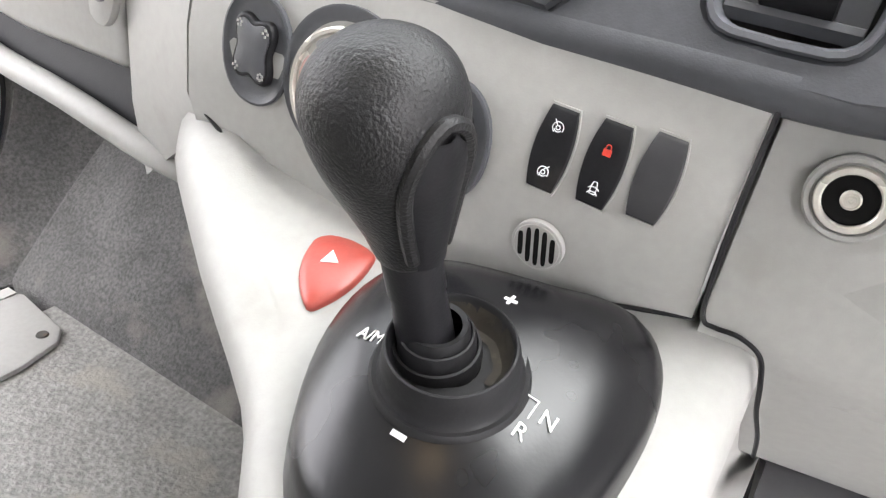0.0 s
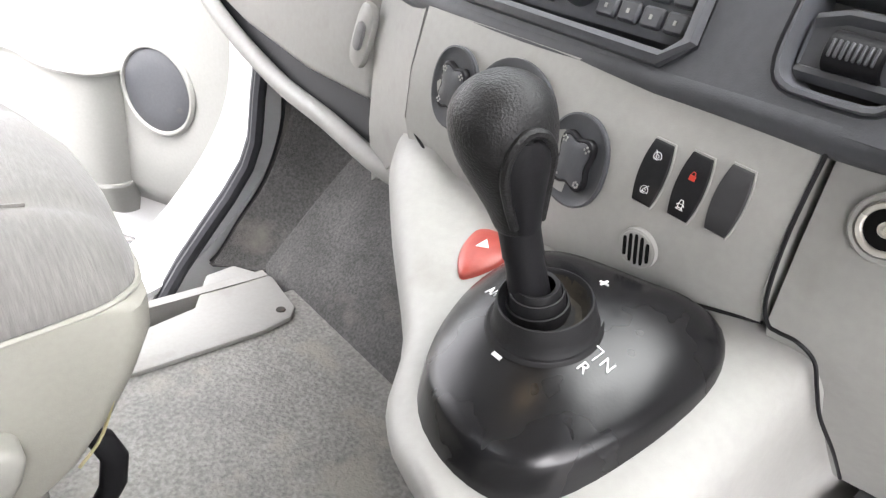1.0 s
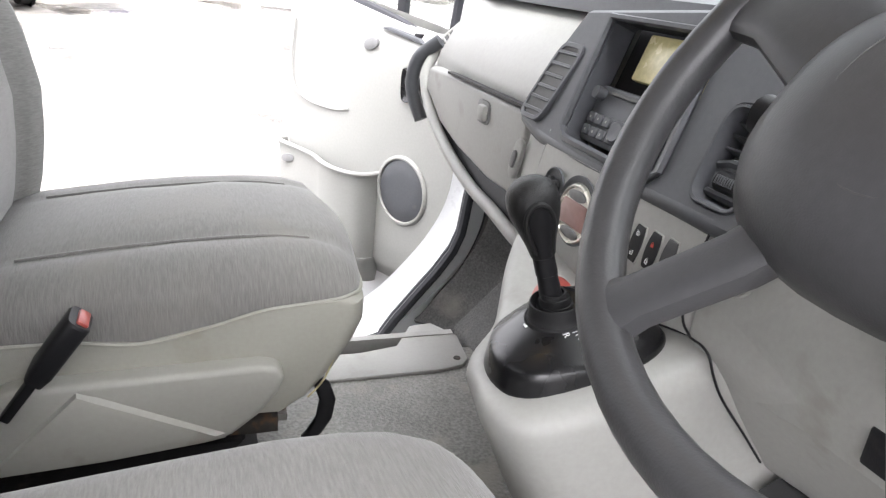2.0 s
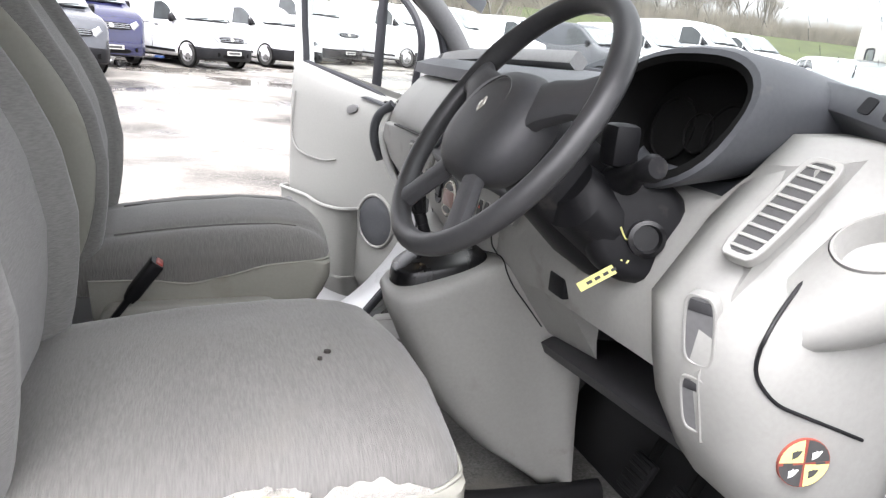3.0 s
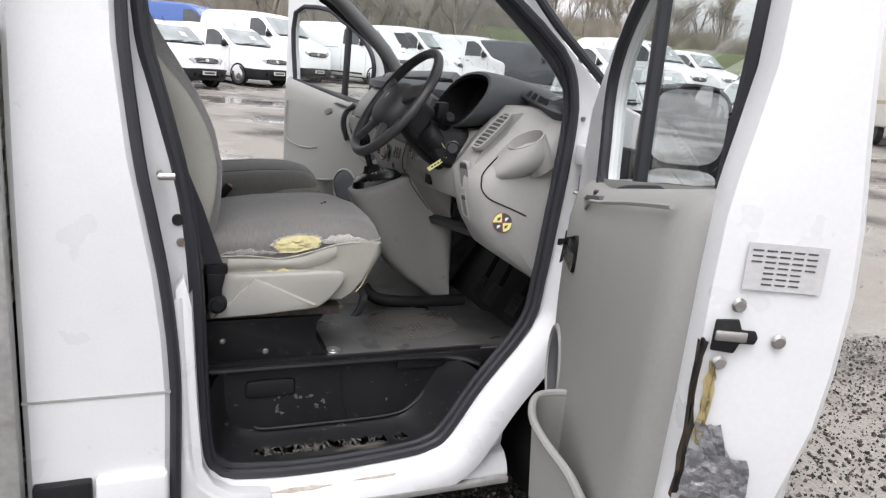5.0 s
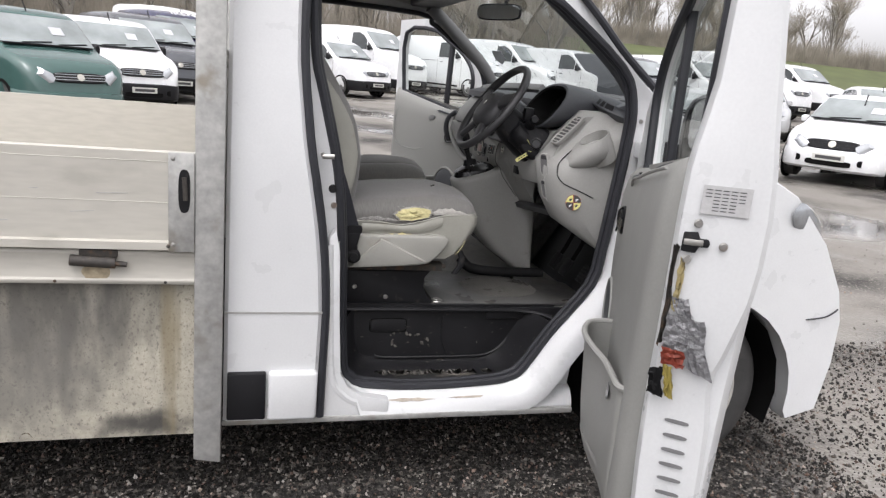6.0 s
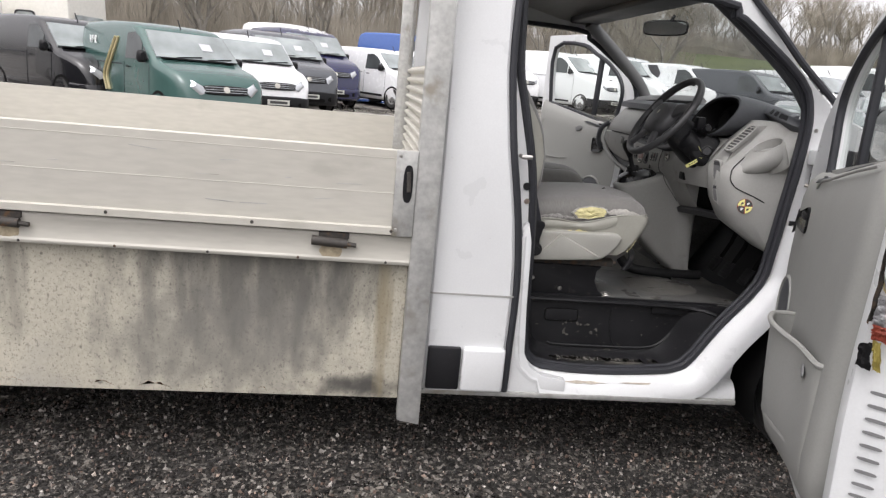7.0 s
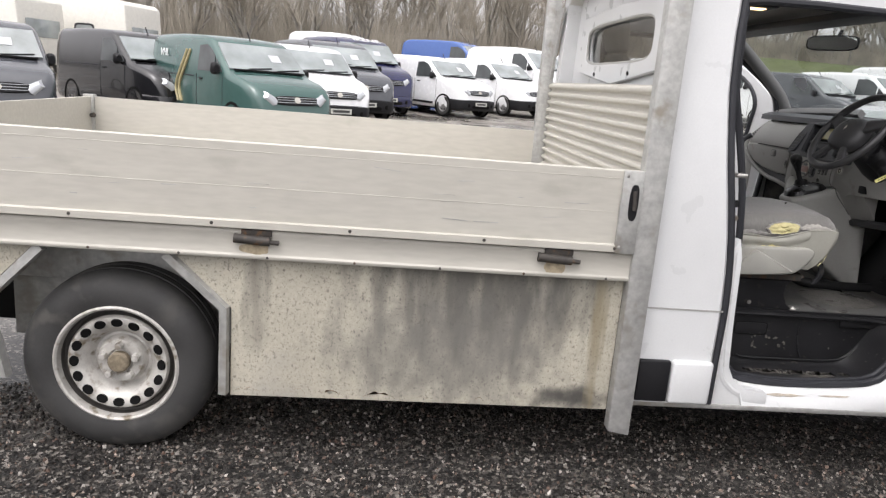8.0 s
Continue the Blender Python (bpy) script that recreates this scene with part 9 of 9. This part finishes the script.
trees = [bare_tree(s, h) for s, h in ((1, 13), (2, 11), (3, 15))]
rng = random.Random(11)
n = 0
for k in range(170):
    x = -66 + k * 0.88 + rng.uniform(-1.5, 1.5)
    y = 46 + rng.uniform(0, 16) + (39 if x > 22 else 0)
    src = trees[n % 3]
    m = pose(x, y, 1.0 if x < 22 else 7.4, 0, 0, rng.uniform(0, 360)) @ Matrix.Scale(rng.uniform(0.75, 1.15), 4)
    if n < 3:
        src.matrix_basis = m
    else:
        c = copy_thing(src, m)
        c.scale = m.to_scale()
    n += 1
# thicket between and under the trees: fans of thin rods
vs, fs = [], []
for k in range(9000):
    x = rng.uniform(-70, 120)
    near = x < 24
    y = (49 + rng.uniform(0, 16)) if near else (85 + rng.uniform(0, 12))
    h = (rng.uniform(2.0, 6.0) + 4.5 * rng.random() ** 2) * (1.0 if near else 0.6)
    z0 = 0.9 if near else 7.2
    for q in range(11):
        g = h * rng.uniform(0.5, 1.0)
        w = rng.uniform(0.008, 0.026) * (1.0 if near else 1.5)
        lean, deep = rng.gauss(0, 0.22) * g, rng.gauss(0, 0.15) * g
        bx = x + rng.uniform(-0.5, 0.5)
        i = len(vs)
        vs += [(bx - w, y, z0), (bx + w, y, z0), (bx + lean * 0.5 + w * 0.7, y + deep * 0.5, z0 + g * 0.6), (bx + lean * 0.5 - w * 0.7, y + deep * 0.5, z0 + g * 0.6), (bx + lean, y + deep, z0 + g)]
        fs += [(i, i + 1, i + 2, i + 3), (i + 3, i + 2, i + 4)]
me = bpy.data.meshes.new("thicket")
me.from_pydata(vs, [], fs)
me.materials.append(TWIG)
tagged(new("thicket", me), "brown leafless hedge and undergrowth", "hedge", kind="stuff")

# ---- loose gravel close to the truck ----


def gravel_stone(name, tones, rough):
    """Wet stones, each of its own tone."""
    m = mat(name, (0.06, 0.057, 0.053), rough, vary=0.3, scale=60, rvar=0.2, bump=0.3, bscale=250, spec=0.22)
    n, l = m.node_tree.nodes, m.node_tree.links
    geo, ramp, mix = n.new("ShaderNodeNewGeometry"), n.new("ShaderNodeValToRGB"), n.new("ShaderNodeMix")
    ramp.color_ramp.interpolation = "LINEAR"
    while len(ramp.color_ramp.elements) < len(tones):
        ramp.color_ramp.elements.new(0.5)
    for e, (p, c) in zip(ramp.color_ramp.elements, tones):
        e.position, e.color = p, (*c, 1)
    b = n["Principled BSDF"]
    src = b.inputs["Base Color"].links[0].from_socket
    mix.data_type, mix.blend_type = "RGBA", "MIX"
    mix.inputs["Factor"].default_value = 0.92
    l.new(geo.outputs["Random Per Island"], ramp.inputs[0]), l.new(src, mix.inputs["A"]), l.new(ramp.outputs[0], mix.inputs["B"])
    l.new(mix.outputs["Result"], b.inputs["Base Color"])
    return m


STONE = gravel_stone("wet_brown_gravel", [(0.0, (0.0114, 0.0111, 0.0111)), (0.5, (0.0344, 0.0314, 0.0295)), (0.8, (0.0857, 0.0762, 0.0668)), (0.92, (0.1335, 0.0895, 0.0705)), (0.95, (0.1906, 0.1752, 0.1583)), (1.0, (0.3623, 0.3431, 0.3145))], 0.6)
PEBBLE = gravel_stone("washed_pale_pebbles", [(0.0, (0.1372, 0.1266, 0.1144)), (0.6, (0.2592, 0.2440, 0.2211)), (0.85, (0.3355, 0.2516, 0.1982)), (1.0, (0.5490, 0.5261, 0.4880))], 0.5)
OCT = [Vector(p) for p in ((1, 0, 0), (0, 1, 0), (-1, 0, 0), (0, -1, 0), (0, 0, 1), (0, 0, -0.6))]


def scatter(name, count, smallest, spread, material, label, seed, x0=-3.6, x1=3.6, y0=-2.0, y1=0.5):
    """Loose stones, each a lumpy octahedron lying on the ground."""
    vs, fs = [], []
    rng = random.Random(seed)
    for k in range(count):
        x, y = rng.uniform(x0, x1), rng.uniform(y0, y1)
        s = smallest + spread * rng.random() ** 3
        e = Euler((rng.uniform(0, 6), rng.uniform(0, 6), rng.uniform(0, 6)))
        i = len(vs)
        for p in OCT:
            q = Vector((p.x * rng.uniform(0.7, 1.3), p.y * rng.uniform(0.6, 1.1), p.z * rng.uniform(0.6, 1.0)))
            q.rotate(e)
            vs.append((x + q.x * s, y + q.y * s, yard_height(x, y) + s * 0.35 + q.z * s))
        for a, b in ((0, 1), (1, 2), (2, 3), (3, 0)):
            fs.append((i + a, i + b, i + 4)), fs.append((i + b, i + a, i + 5))
    me = bpy.data.meshes.new(name)
    me.from_pydata(vs, [], fs)
    me.materials.append(material)
    tagged(new(name, me), label, "gravel", kind="stuff")


scatter("gravel", 52000, 0.0028, 0.0085, STONE, "loose brown gravel on wet tarmac", 5, -3.3, 2.5, -0.7, 0.55)
scatter("pebbles", 2600, 0.004, 0.0095, PEBBLE, "scattered pale pebbles on wet tarmac", 6, -3.3, 2.5, -0.7, 0.4)
scatter("gravel", 11000, 0.0035, 0.011, STONE, "loose gravel beside the front wheel", 8, 2.2, 4.6, -0.9, 1.3)
scatter("pebbles", 2600, 0.004, 0.010, PEBBLE, "scattered pebbles beside the front wheel", 7, 2.2, 9.0, -1.0, 5.0)
